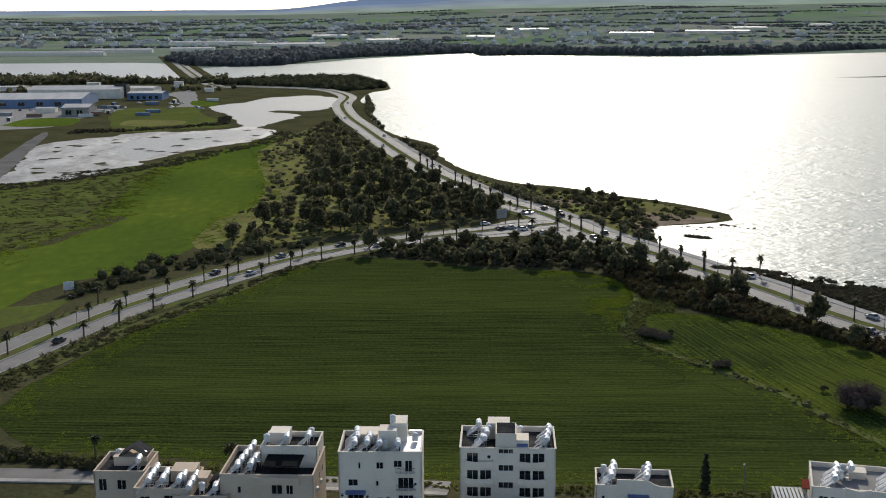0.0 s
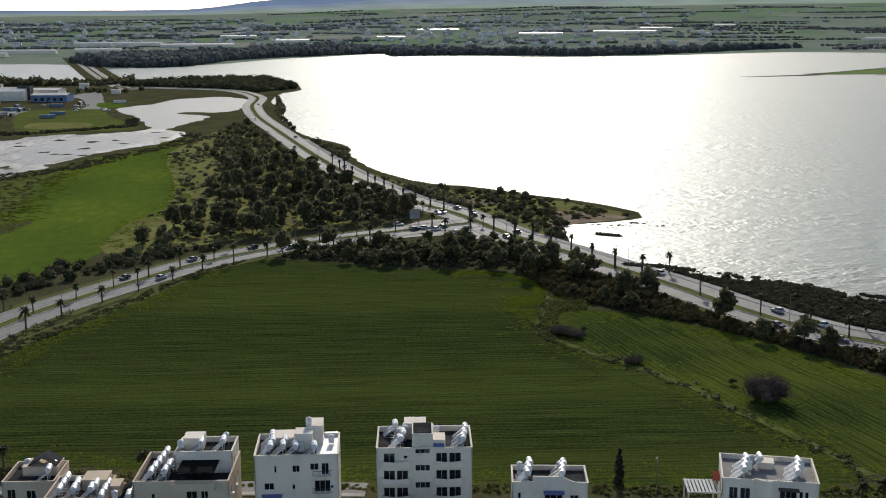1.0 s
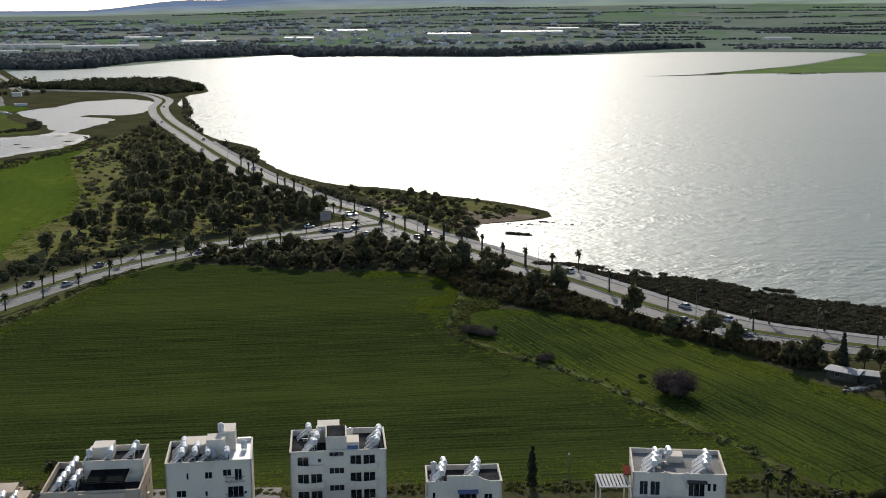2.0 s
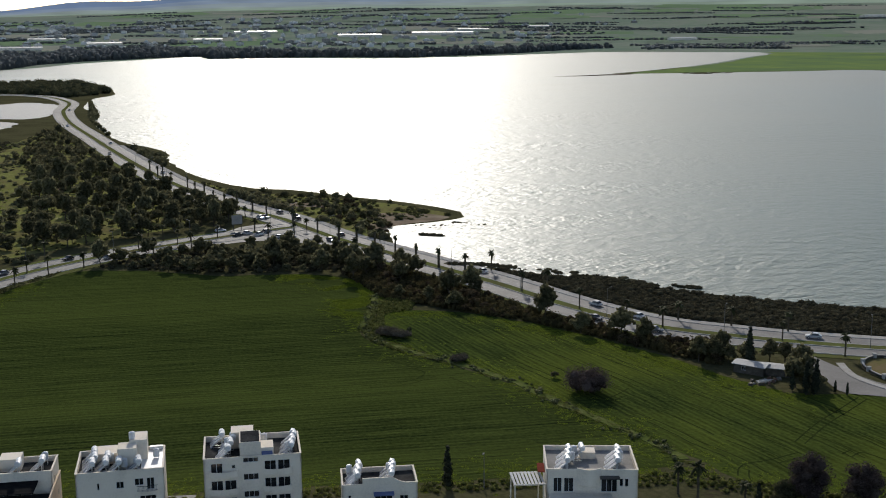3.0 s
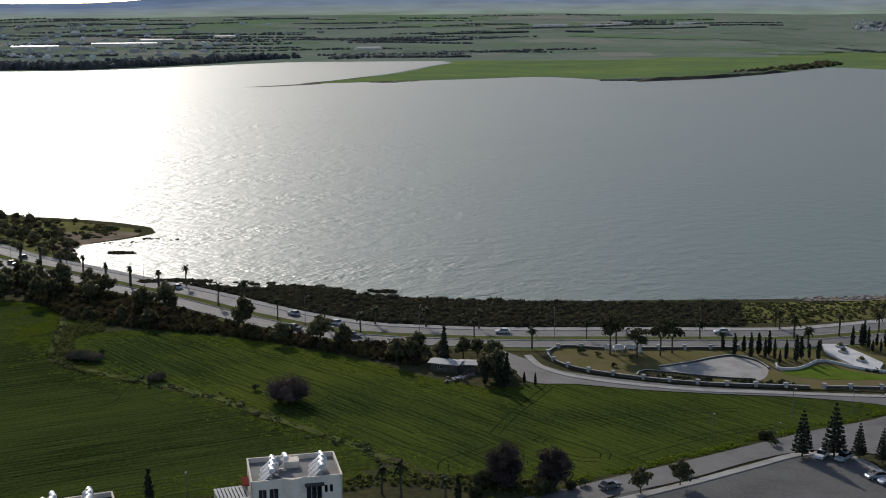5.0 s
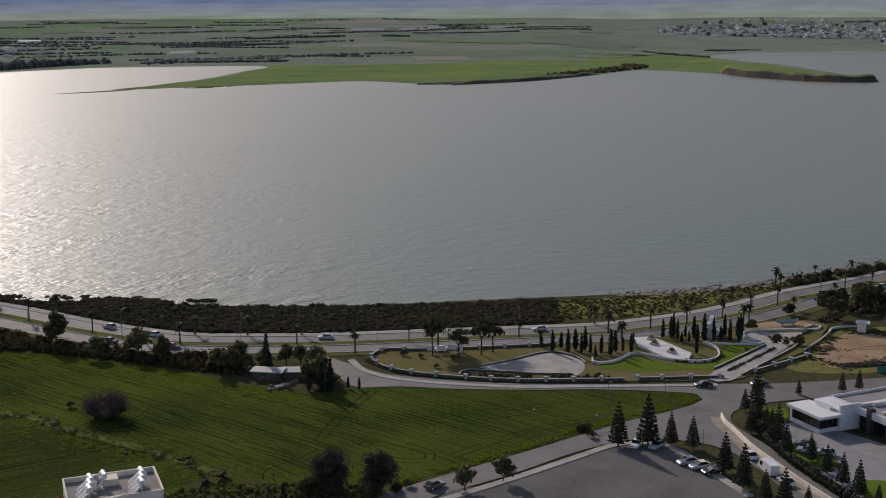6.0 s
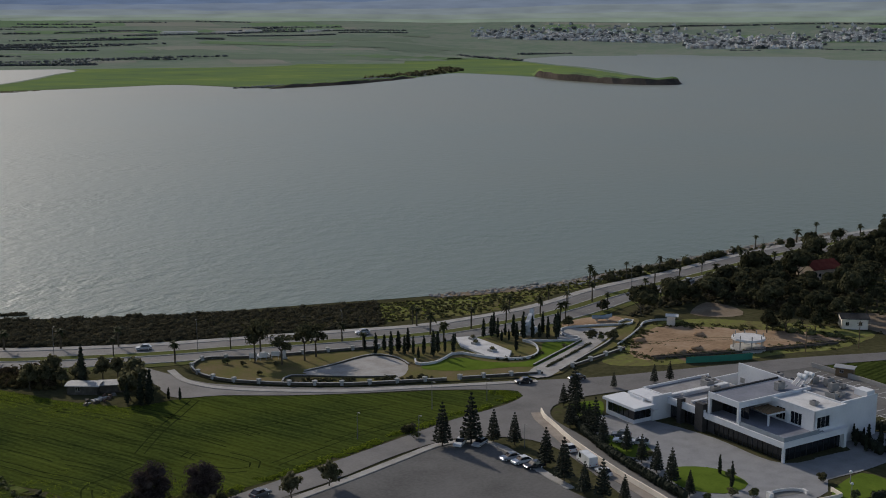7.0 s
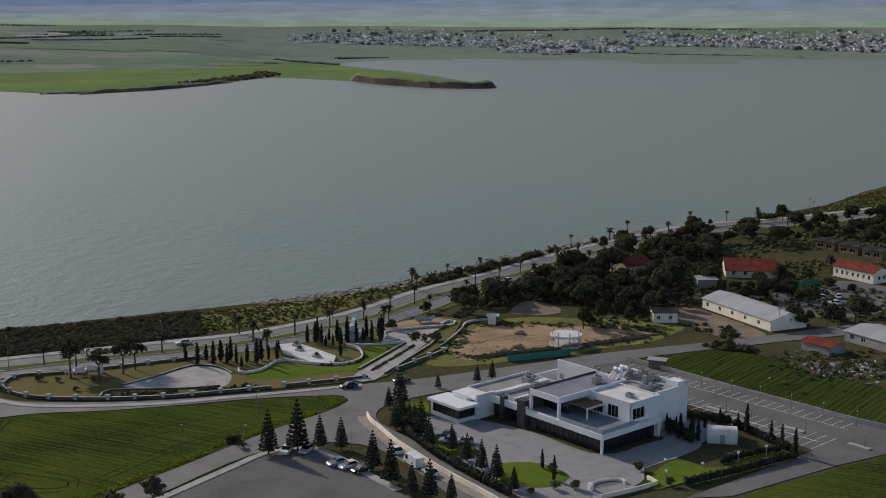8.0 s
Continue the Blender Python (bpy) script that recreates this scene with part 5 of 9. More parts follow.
M_CONC = mat("grey_concrete", [(0.22, 0.215, 0.20), (0.29, 0.28, 0.265), (0.35, 0.34, 0.32)], 0.3, 3.0, 0.9, 0.2, 0.02)
M_WOOD = mat("weathered_timber", [(0.16, 0.11, 0.065), (0.22, 0.15, 0.09), (0.28, 0.20, 0.13)], 0.8, 6.0, 0.8, 0.3, 0.02, stretch=(1, 6, 1))
# near-black stand-in for the dark floor and shade of a terrace recess
M_RECESS_SHADE = mat("near_black_recess_shade", [(0.012, 0.012, 0.012), (0.018, 0.018, 0.018), (0.026, 0.026, 0.025)], 1.0, 8.0, 0.95, 0.3, 0.02)
M_GLARE = paint("glossy_white_roof_coat", (0.78, 0.77, 0.75), 0.32, spec=0.7)
M_AWNING = paint("blue_awning_cloth", (0.12, 0.16, 0.32), 0.9)


def holed_wall(m, w, h, holes, t=0.22):
    """A wall from (0,0) to (w,h) in the plane of m, facing -y, with openings that go through its thickness."""
    bm = bmesh.new()
    xs = sorted({0.0, w, *[v for q in holes for v in (q[0], q[2])]})
    zs = sorted({0.0, h, *[v for q in holes for v in (q[1], q[3])]})
    full = lambda i, j: 0 <= i < len(xs) - 1 and 0 <= j < len(zs) - 1 and not any(q[0] <= (xs[i] + xs[i + 1]) / 2 <= q[2] and q[1] <= (zs[j] + zs[j + 1]) / 2 <= q[3] for q in holes)
    quad = lambda *c: bm.faces.new([bm.verts.new(m @ Vector(p)) for p in c])
    for i in range(len(xs) - 1):
        for j in range(len(zs) - 1):
            if not full(i, j):
                continue
            a, b, c, d = xs[i], xs[i + 1], zs[j], zs[j + 1]
            quad((a, 0, c), (b, 0, c), (b, 0, d), (a, 0, d))
            quad((a, t, d), (b, t, d), (b, t, c), (a, t, c))
            if not full(i - 1, j):
                quad((a, t, c), (a, 0, c), (a, 0, d), (a, t, d))
            if not full(i + 1, j):
                quad((b, 0, c), (b, t, c), (b, t, d), (b, 0, d))
            if not full(i, j - 1):
                quad((a, t, c), (b, t, c), (b, 0, c), (a, 0, c))
            if not full(i, j + 1):
                quad((a, 0, d), (b, 0, d), (b, t, d), (a, t, d))
    bmesh.ops.remove_doubles(bm, verts=bm.verts, dist=0.001)
    return bm


def window_in(m, q, parent, leaves=2, frame_m=None):
    """A window that fills an opening: frame and mullions, and a pane as its sub-part."""
    x0, z0, x1, z1 = q
    bm = bmesh.new()
    f = 0.07
    bars = [(x0, z0, x1, z0 + f), (x0, z1 - f, x1, z1), (x0, z0 + f, x0 + f, z1 - f), (x1 - f, z0 + f, x1, z1 - f)]
    bars += [(x0 + (x1 - x0) * k / leaves - f / 2, z0 + f, x0 + (x1 - x0) * k / leaves + f / 2, z1 - f) for k in range(1, leaves)]
    for a, c, b, d in bars:
        box(bm, a, 0.12, c, b, 0.18, d)
    bm.transform(m)
    win = part("window", bm, frame_m or M_FRAME, parent)
    bm = bmesh.new()
    bm.faces.new([bm.verts.new(m @ Vector(p)) for p in ((x0 + f, 0.15, z0 + f), (x1 - f, 0.15, z0 + f), (x1 - f, 0.15, z1 - f), (x0 + f, 0.15, z1 - f))])
    part("pane", bm, M_GLASS, win)
    return win


def slab_part(name, m, boxes, material, parent, label=""):
    """Square-edged pieces of a thing, each a part of its own."""
    if len(boxes) > 1:
        return [slab_part(name, m, [b], material, parent, label) for b in boxes][0]
    bm = bmesh.new()
    for b in boxes:
        box(bm, *b)
    bm.transform(m)
    return part(name, bm, material, parent, label)


ID = Matrix.Identity(4)


def shell(t, W, D, z0, z1, wall_m, front=(), right=(), left=(), back=(), roof_m=None, parapet=0.9, x0=0.0, y0=0.0, roof_z=None):
    """Four walls with their windows, a roof slab behind a parapet."""
    h = z1 - z0
    roof_z = z1 - parapet if roof_z is None else roof_z
    sides = (("wall_front", Matrix.Translation((x0, y0, z0)), W, front), ("wall_back", pose(x0 + W, y0 + D, z0, 0, 0, 180), W, back),
             ("wall_right", pose(x0 + W, y0, z0, 0, 0, 90), D, right), ("wall_left", pose(x0, y0 + D, z0, 0, 0, -90), D, left))
    for name, m, w, holes in sides:
        hs = [(q[0], q[1] - z0, q[2], q[3] - z0) for q in holes]
        wl = part("wall", holed_wall(m, w, h, hs), wall_m, t)
        for q in hs:
            window_in(m, q, wl, 3 if q[2] - q[0] > 2.2 else 2 if q[2] - q[0] > 0.9 else 1)
    slab_part("roof", ID, [(x0 + 0.2, y0 + 0.2, roof_z - 0.25, x0 + W - 0.2, y0 + D - 0.2, roof_z)], roof_m or M_ROOFGREY, t)
    c = 0.06
    slab_part("coping", ID, [(x0 - c, y0 - c, z1, x0 + W + c, y0 + 0.25, z1 + 0.08), (x0 - c, y0 + D - 0.25, z1, x0 + W + c, y0 + D + c, z1 + 0.08), (x0 - c, y0 + 0.25, z1, x0 + 0.25, y0 + D - 0.25, z1 + 0.08), (x0 + W - 0.25, y0 + 0.25, z1, x0 + W + c, y0 + D - 0.25, z1 + 0.08)], wall_m, t)


def balcony(t, x0, x1, z, depth, wall_m, rail=False, y=0.0):
    """A balcony with a bowed front: slab and parapet, or slab and bar railing."""
    bm = bmesh.new()
    n = 8
    arc = [(x0 + (x1 - x0) * i / n, y - depth * (0.62 + 0.38 * math.sin(math.pi * i / n))) for i in range(n + 1)]
    for za, zb, inset in ([(z - 0.15, z, 0)] if rail else [(z - 0.15, z + 0.85, 0)]):
        lo, hi = [bm.verts.new((a, b, za)) for a, b in arc], [bm.verts.new((a, b, zb)) for a, b in arc]
        for i in range(n):
            bm.faces.new((lo[i], lo[i + 1], hi[i + 1], hi[i]))
        bl, bh = [bm.verts.new((a, y, za)) for a, _ in arc], [bm.verts.new((a, b + 0.12, zb)) for a, b in arc]
        for i in range(n):
            bm.faces.new((lo[i + 1], lo[i], bl[i], bl[i + 1]))
            bm.faces.new((hi[i], hi[i + 1], bh[i + 1], bh[i]))
        inn = [bm.verts.new((a, b + 0.12, z)) for a, b in arc]
        bk = [bm.verts.new((a, y, z)) for a, _ in arc]
        for i in range(n):
            bm.faces.new((bh[i + 1], bh[i], inn[i], inn[i + 1]))
            bm.faces.new((inn[i], inn[i + 1], bk[i + 1], bk[i]))
    for e in (0, n):
        x, d = arc[e]
        box(bm, x - 0.06, d, z - 0.15, x + 0.06, y, z + (0.0 if rail else 0.85))
    b = part("balcony", bm, wall_m, t)
    if rail:
        bm = bmesh.new()
        top, low = [bm.verts.new((*p, z + 0.98)) for p in arc], [bm.verts.new((*p, z + 0.90)) for p in arc]
        for i in range(n):
            bm.faces.new((low[i], low[i + 1], top[i + 1], top[i]))
        bmesh.ops.solidify(bm, geom=bm.faces[:], thickness=0.06)
        part("handrail", bm, M_DARKFRAME, b, "dark metal handrail")
        for i in range(n):
            for k in range(2):
                u = k / 2
                x, d = arc[i][0] + (arc[i + 1][0] - arc[i][0]) * u, arc[i][1] + (arc[i + 1][1] - arc[i][1]) * u
                bm = bmesh.new()
                tube(bm, (x, d, z), (x, d, z + 0.92), 0.022, 0.022, 4, False)
                part("bar", bm, M_DARKFRAME, b)
    return b


def solar_heater(panels=2):
    """A rooftop water heater: tilted collectors on a frame, with a lying tank over their upper edge."""
    t = thing("solar_water_heater", "rooftop solar water heater with white tank", "water heater", group="rooftop water heaters")
    w = 1.05 * panels
    for x in (0.05, w - 0.05):
        bm = bmesh.new()
        tube(bm, (x, 0, 0), (x, 1.55, 1.3), 0.035, 0.035, 4)
        tube(bm, (x, 1.55, 0), (x, 1.55, 1.7), 0.035, 0.035, 4)
        tube(bm, (x, 0, 0.03), (x, 1.55, 0.03), 0.03, 0.03, 4)
        part("frame", bm, M_PANELEDGE, t)
    tilt = pose(0, 0.0, 0.08, 40)
    for k in range(panels):
        bm = bmesh.new()
        box(bm, 1.05 * k + 0.02, 0, 0, 1.05 * k + 1.0, 1.95, 0.08)
        bm.transform(tilt)
        p = part("collector", bm, M_PANELEDGE, t)
        bm = bmesh.new()
        box(bm, 1.05 * k + 0.12, 0.08, 0.075, 1.05 * k + 0.90, 1.87, 0.088)
        bm.transform(tilt)
        part("absorber", bm, M_PANEL, p, "glazed absorber with sky reflection painted grey")
    bm = bmesh.new()
    tube(bm, (0.1, 1.6, 1.75), (w - 0.1, 1.6, 1.75), 0.4, 0.4, 10)
    for x in (0.1, w - 0.1):
        d = -0.07 if x < w / 2 else 0.07
        tube(bm, (x, 1.6, 1.75), (x + d, 1.6, 1.75), 0.4, 0.24, 10)
    part("tank", bm, M_TANK, t)
    return t


def water_tank():
    t = thing("water_tank", "white upright rooftop water tank on legs", "water tank", group="rooftop tanks")
    for x in (-0.35, 0.35):
        for y in (-0.35, 0.35):
            bm = bmesh.new()
            tube(bm, (x, y, 0), (x, y, 0.9), 0.04, 0.04, 4)
            part("leg", bm, M_PANELEDGE, t)
    bm = bmesh.new()
    tube(bm, (0, 0, 0.9), (0, 0, 2.1), 0.52, 0.52, 12)
    tube(bm, (0, 0, 2.1), (0, 0, 2.3), 0.52, 0.15, 12)
    part("tank", bm, M_TANK, t)
    return t


def air_conditioner():
    t = thing("air_conditioner", "white wall-mounted air conditioner outdoor unit", "air conditioner", group="wall air conditioners")
    bm = bmesh.new()
    box(bm, -0.42, -0.32, 0, 0.42, 0, 0.6)
    part("casing", bm, M_TANK, t)
    bm = bmesh.new()
    tube(bm, (-0.1, -0.335, 0.3), (-0.1, -0.32, 0.3), 0.23, 0.23, 12)
    part("fan_grille", bm, M_DARKFRAME, t)
    return t


SETS = {}


def put(kind, build, m):
    """A copy of a repeated thing at the pose m; the first call builds it."""
    if kind not in SETS:
        SETS[kind] = build()
        SETS[kind].matrix_basis = m
    else:
        copy_thing(SETS[kind], m)


def heaters(m, rows):
    """Pairs of narrow heaters one behind the other, in rows over a roof."""
    for x, y, z, r in rows:
        for k in (0, 1):
            put("heater", lambda: solar_heater(1), m @ pose(x + 0.12 * k, y - 1.12 * k, z, 0, 0, -95 + r * 0.3) @ Matrix.Scale(1.12, 4))


# flats with the projecting stair tower
mA = pose(2.6, 190.0, 0, 0, 0, -3)
tA = thing("apartment_building", "white rendered four-storey flats with bowed balconies", "apartment building", mA)
FA = []
for z in (4.0, 7.05, 10.1):
    FA += [(1.2, z, 3.1, z + 2.0), (10.0, z, 11.9, z + 2.0), (12.2, z, 14.2, z + 2.0)]
    FA += [(3.4, z, 5.3, z + 2.0)] if z < 10 else [(4.6, z + 1.0, 5.2, z + 1.6)]
    FA += [(6.5, z - 1.2, 9.0, z - 0.1)] if z < 10 else [(6.5, z - 1.2, 9.0, z - 0.1), (6.5, z + 1.9, 9.0, z + 2.7)]
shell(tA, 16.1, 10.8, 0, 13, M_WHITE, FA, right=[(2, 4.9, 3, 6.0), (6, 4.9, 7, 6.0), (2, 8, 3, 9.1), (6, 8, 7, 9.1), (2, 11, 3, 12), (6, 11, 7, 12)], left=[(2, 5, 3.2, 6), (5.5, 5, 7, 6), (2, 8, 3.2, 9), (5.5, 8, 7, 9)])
for z in (4.0, 7.05, 10.1):
    balcony(tA, 1.0, 5.5, z, 1.3, M_WHITE)
    balcony(tA, 9.9, 14.4, z, 1.3, M_WHITE)
slab_part("stair_tower", ID, [(6.0, 0.6, 12.1, 9.5, 6.2, 15.3), (9.5, 1.4, 12.1, 11.6, 5.0, 13.9)], M_WHITE, tA)
slab_part("tower_roof", ID, [(6.2, 0.8, 15.3, 9.3, 6.0, 15.36)], M_ROOFGREY, tA)
slab_part("roof_storage", ID, [(4.6, 6.6, 12.1, 8.4, 10.0, 15.0)], M_WHITE, tA)
slab_part("awning", ID, [(9.6, 0.3, 12.3, 11.4, 1.4, 13.3)], M_AWNING, tA, "faded blue awning")
heaters(mA, [(2.0, 3.2, 12.1, 20), (2.4, 5.6, 12.1, 20), (2.8, 8.2, 12.1, 20), (12.6, 3.2, 12.1, -15), (12.9, 5.6, 12.1, -15), (13.2, 8.2, 12.1, -15), (1.0, 10.0, 12.1, 10)])
for x, y in ((3.9, 6.2), (9.2, 8.2), (10.2, 7.2), (13.9, 2.4)):
    put("tank", water_tank, mA @ pose(x, y, 12.1))

# flats with the roof rooms
mB = pose(-17.6, 188.2, 0, 0, 0, -1)
tB = thing("apartment_building", "white rendered flats with stepped roof rooms", "apartment building", mB)
FB = [(6.3, 10.0, 7.5, 11.2), (9.2, 10.3, 10.6, 11.5), (11.1, 9.5, 12.3, 11.5), (9.9, 6.5, 12.5, 8.5), (9.9, 3.4, 12.5, 5.4), (6.2, 7.0, 6.7, 7.9), (6.4, 3.9, 7.4, 5.0), (1.5, 3.6, 4.2, 5.7), (3.3, 10.0, 3.7, 11.2), (1.6, 7.0, 3.2, 8.2)]
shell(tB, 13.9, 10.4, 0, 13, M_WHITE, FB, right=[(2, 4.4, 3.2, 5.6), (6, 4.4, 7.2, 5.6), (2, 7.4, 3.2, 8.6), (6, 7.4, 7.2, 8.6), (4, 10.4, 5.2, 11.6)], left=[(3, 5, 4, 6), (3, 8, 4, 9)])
for z in (3.4, 6.5, 9.5):
    balcony(tB, 9.6, 12.8, z, 1.0, M_WHITE, rail=True)
slab_part("awning", ID, [(1.2, -1.1, 5.9, 4.5, -0.02, 6.3)], M_AWNING, tB, "faded blue awning")
slab_part("roof_room", ID, [(6.6, 3.0, 12.1, 9.6, 6.2, 15.6), (8.4, 5.4, 12.1, 11.2, 9.6, 16.1)], M_WHITE, tB)
slab_part("roof_room", ID, [(11.4, 9.4, 12.1, 13.6, 10.1, 13.3), (10.2, 0.4, 12.1, 13.6, 9.3, 12.72)], M_GLARE, tB, "bright white roof deck")
slab_part("roof_room", ID, [(2.0, 6.0, 12.1, 6.2, 10.0, 13.9)], M_WHITE, tB)
heaters(mB, [(0.6, 3.0, 12.1, 10), (2.7, 3.2, 12.1, 10), (0.8, 5.6, 12.1, 15), (2.9, 5.6, 12.1, 12), (4.8, 2.8, 12.1, 5), (7.9, 2.6, 12.1, 0), (0.6, 8.2, 12.1, 10)])
for x, y in ((2.6, 5.2), (5.4, 5.0), (7.6, 2.2), (9.6, 2.0), (12.6, 5.6)):
    put("tank", water_tank, mB @ pose(x, y, 12.1))
put("tank", water_tank, mB @ pose(8.8, 6.6, 15.0))
for x, z in ((0.7, 5.2), (4.9, 5.0), (12.9, 7.2), (12.9, 4.6), (8.3, 4.7)):
    put("cooler", air_conditioner, mB @ pose(x, 0, z))

# beige flats with a dark roof terrace
mC = pose(-37.2, 187.2, 0, 0, 0, -3)
tC = thing("apartment_building", "beige rendered flats with a shaded roof terrace", "apartment building", mC)
shell(tC, 15.6, 13.4, 0, 9.6, M_CREAM, [(2.9, 6.3, 3.5, 7.5), (8.6, 6.2, 10.4, 8.0), (11.0, 6.2, 12.2, 8.0), (3.2, 3.4, 4.6, 4.8), (9.0, 3.0, 11.4, 5.0)], right=[(2, 6.5, 3, 7.6), (6, 6.5, 7, 7.6), (9.5, 6.5, 10.5, 7.6)], parapet=1.0)
shell(tC, 9.6, 7.2, 8.6, 12.4, M_WHITE, [(1.2, 8.9, 2.0, 10.9), (3.0, 9.2, 5.6, 10.9)], right=[(2, 9.6, 3, 10.7)], x0=5.8, y0=6.0)
slab_part("terrace_parapet", ID, [(6.0, -0.9, 8.2, 13.4, -0.7, 9.5), (6.0, -0.7, 8.2, 13.4, 0.0, 8.4)], M_CREAM, tC)
slab_part("roof_room", ID, [(6.6, 9.2, 11.5, 10.0, 12.6, 13.6)], M_WHITE, tC)
# slab on posts added where the terrace recess lies dark in shade
slab_part("pergola", ID, [(7.0, 0.6, 10.8, 13.2, 6.0, 10.95), (7.0, 0.6, 8.6, 7.15, 0.75, 10.8), (13.05, 0.6, 8.6, 13.2, 0.75, 10.8)], M_RECESS_SHADE, tC, "near-black slab added for the dark shaded terrace recess")
heaters(mC, [(0.6, 2.9, 8.6, 25), (0.8, 5.2, 8.6, 25), (1.0, 7.5, 8.6, 25), (2.8, 3.4, 8.6, 25), (3.0, 5.8, 8.6, 25), (1.2, 9.8, 8.6, 25), (1.4, 12.1, 8.6, 25), (3.3, 10.6, 8.6, 25), (11.6, 9.6, 11.5, 10), (8.0, 8.8, 11.5, 10)])
for x, y in ((3.2, 8.6), (4.6, 2.6), (4.9, 7.0)):
    put("tank", water_tank, mC @ pose(x, y, 8.6))
put("tank", water_tank, mC @ pose(13.6, 11.6, 11.5))
put("tank", water_tank, mC @ pose(6.4, 8.2, 11.5))
for y, z in ((3.5, 5.6), (7.5, 5.4), (3.6, 3.0)):
    put("cooler", air_conditioner, mC @ pose(15.6, y, z, 0, 0, 90))


def house(label, m, W, D, H, wall_m, holes, heat, tanks=(), rooms=(), gable=None, right=(), roof=None):
    t = thing("house", label, "house", m)
    shell(t, W, D, 0, H, wall_m, holes, right=right, left=[(D * 0.4, H - 2.4, D * 0.4 + 1.2, H - 1.3)], roof_m=roof or (M_ROOFWHITE if wall_m is M_WHITE else M_ROOFGREY), parapet=0.8)
    for a in rooms:
        slab_part("roof_room", ID, [a], wall_m, t)
        slab_part("roof_cap", ID, [(a[0] - 0.1, a[1] - 0.1, a[5], a[3] + 0.1, a[4] + 0.1, a[5] + 0.12)], wall_m, t)
    heaters(m, heat)
    for x, y, z in tanks:
        put("tank", water_tank, m @ pose(x, y, z))
    return t


def gable_roof(t, x0, y0, x1, y1, z0, z1, material, along_x=True, over=0.3):
    """Two sloping roof leaves over a rectangle, each a slab, with gable walls left to the shell."""
    for s in (0, 1):
        bm = bmesh.new()
        if along_x:
            ym = (y0 + y1) / 2
            a, b = ((y0 - over, ym) if s == 0 else (y1 + over, ym))
            c = [(x0 - over, a, z0), (x1 + over, a, z0), (x1 + over, b, z1), (x0 - over, b, z1)]
        else:
            xm = (x0 + x1) / 2
            a, b = ((x0 - over, xm) if s == 0 else (x1 + over, xm))
            c = [(a, y0 - over, z0), (a, y1 + over, z0), (b, y1 + over, z1), (b, y0 - over, z1)]
        lo, hi = [bm.verts.new(p) for p in c], [bm.verts.new((p[0], p[1], p[2] + 0.14)) for p in c]
        bm.faces.new(lo), bm.faces.new(hi[::-1])
        for i in range(4):
            bm.faces.new((lo[i], lo[(i + 1) % 4], hi[(i + 1) % 4], hi[i]))
        bmesh.ops.recalc_face_normals(bm, faces=bm.faces)
        part("roof", bm, material, t)


mH = pose(-60.6, 195.4, 0, 0, 0, -2)
tH = house("beige rendered house with low roof gables", mH, 8.8, 9.4, 7.0, M_CREAM, [(0.8, 3.4, 2.2, 5.6), (4.0, 3.6, 5.6, 5.4)], [(5.2, 3.6, 6.2, 30)], [(7.2, 6.2, 6.2), (2.4, 7.0, 6.2)], [(2.2, 4.5, 6.2, 8.2, 8.6, 7.8)], right=[(2, 4, 3.4, 5.4)])
gable_roof(tH, 3.4, 5.0, 7.8, 8.4, 7.9, 9.3, M_ROOFGREY, False)
mH = pose(-51.6, 187.2, 0, 0, 0, -2)
tH = house("cream rendered house with many rooftop tanks", mH, 9.6, 9.6, 7.2, M_CREAM, [(1.0, 4.2, 2.6, 5.8), (5.0, 4.0, 7.0, 6.0)], [(0.3, 2.2 + 2.4 * i, 6.4, 30) for i in range(3)] + [(2.6, 2.4 + 2.4 * i, 6.4, 28) for i in range(2)] + [(5.4, 2.4, 6.4, 25), (5.8, 4.0, 6.4, 25)], [(4.6, 3.2, 6.4), (7.6, 3.4, 6.4)], [(5.0, 5.0, 6.4, 9.0, 9.0, 8.2)])
mH = pose(-45.0, 186.4, 0, 0, 0, -2)
tH = house("cream rendered house with low roof gables", mH, 9.4, 9.0, 6.2, M_CREAM, [(1.0, 3.2, 2.6, 4.8), (5.6, 3.2, 7.2, 4.8)], [(0.5, 2.2 + 2.4 * i, 5.4, 30) for i in range(3)] + [(5.0, 2.2, 5.4, 20), (5.4, 4.6, 5.4, 20), (7.2, 3.6, 5.4, 10)], [(4.4, 2.4, 5.4), (6.8, 2.4, 5.4)], [(1.4, 5.2, 5.4, 4.6, 8.4, 7.2)], right=[(2, 3.4, 3.2, 4.8)])
gable_roof(tH, 5.2, 5.6, 9.0, 8.8, 6.2, 7.6, M_ROOFGREY, False)
# narrow white house with a sloped parapet
mD = pose(24.9, 185.2, 0, 0, 0, -6)
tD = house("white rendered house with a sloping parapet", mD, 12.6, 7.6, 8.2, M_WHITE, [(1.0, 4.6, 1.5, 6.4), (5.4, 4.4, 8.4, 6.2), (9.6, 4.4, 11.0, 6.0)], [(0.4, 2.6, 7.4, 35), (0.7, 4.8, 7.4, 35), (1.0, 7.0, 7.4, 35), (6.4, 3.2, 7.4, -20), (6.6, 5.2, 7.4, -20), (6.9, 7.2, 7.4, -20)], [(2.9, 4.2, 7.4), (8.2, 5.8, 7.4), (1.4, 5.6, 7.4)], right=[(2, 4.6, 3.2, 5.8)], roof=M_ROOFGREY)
bm = bmesh.new()
for y in (-0.12, 0.16):
    bm.faces.new([bm.verts.new((x, y, z)) for x, z in ((3.4, 8.0), (11.6, 8.0), (9.6, 8.6), (8.4, 9.3), (3.4, 9.3))])
bm.faces.ensure_lookup_table()
fa, fb = bm.faces[0].verts[:], bm.faces[1].verts[:]
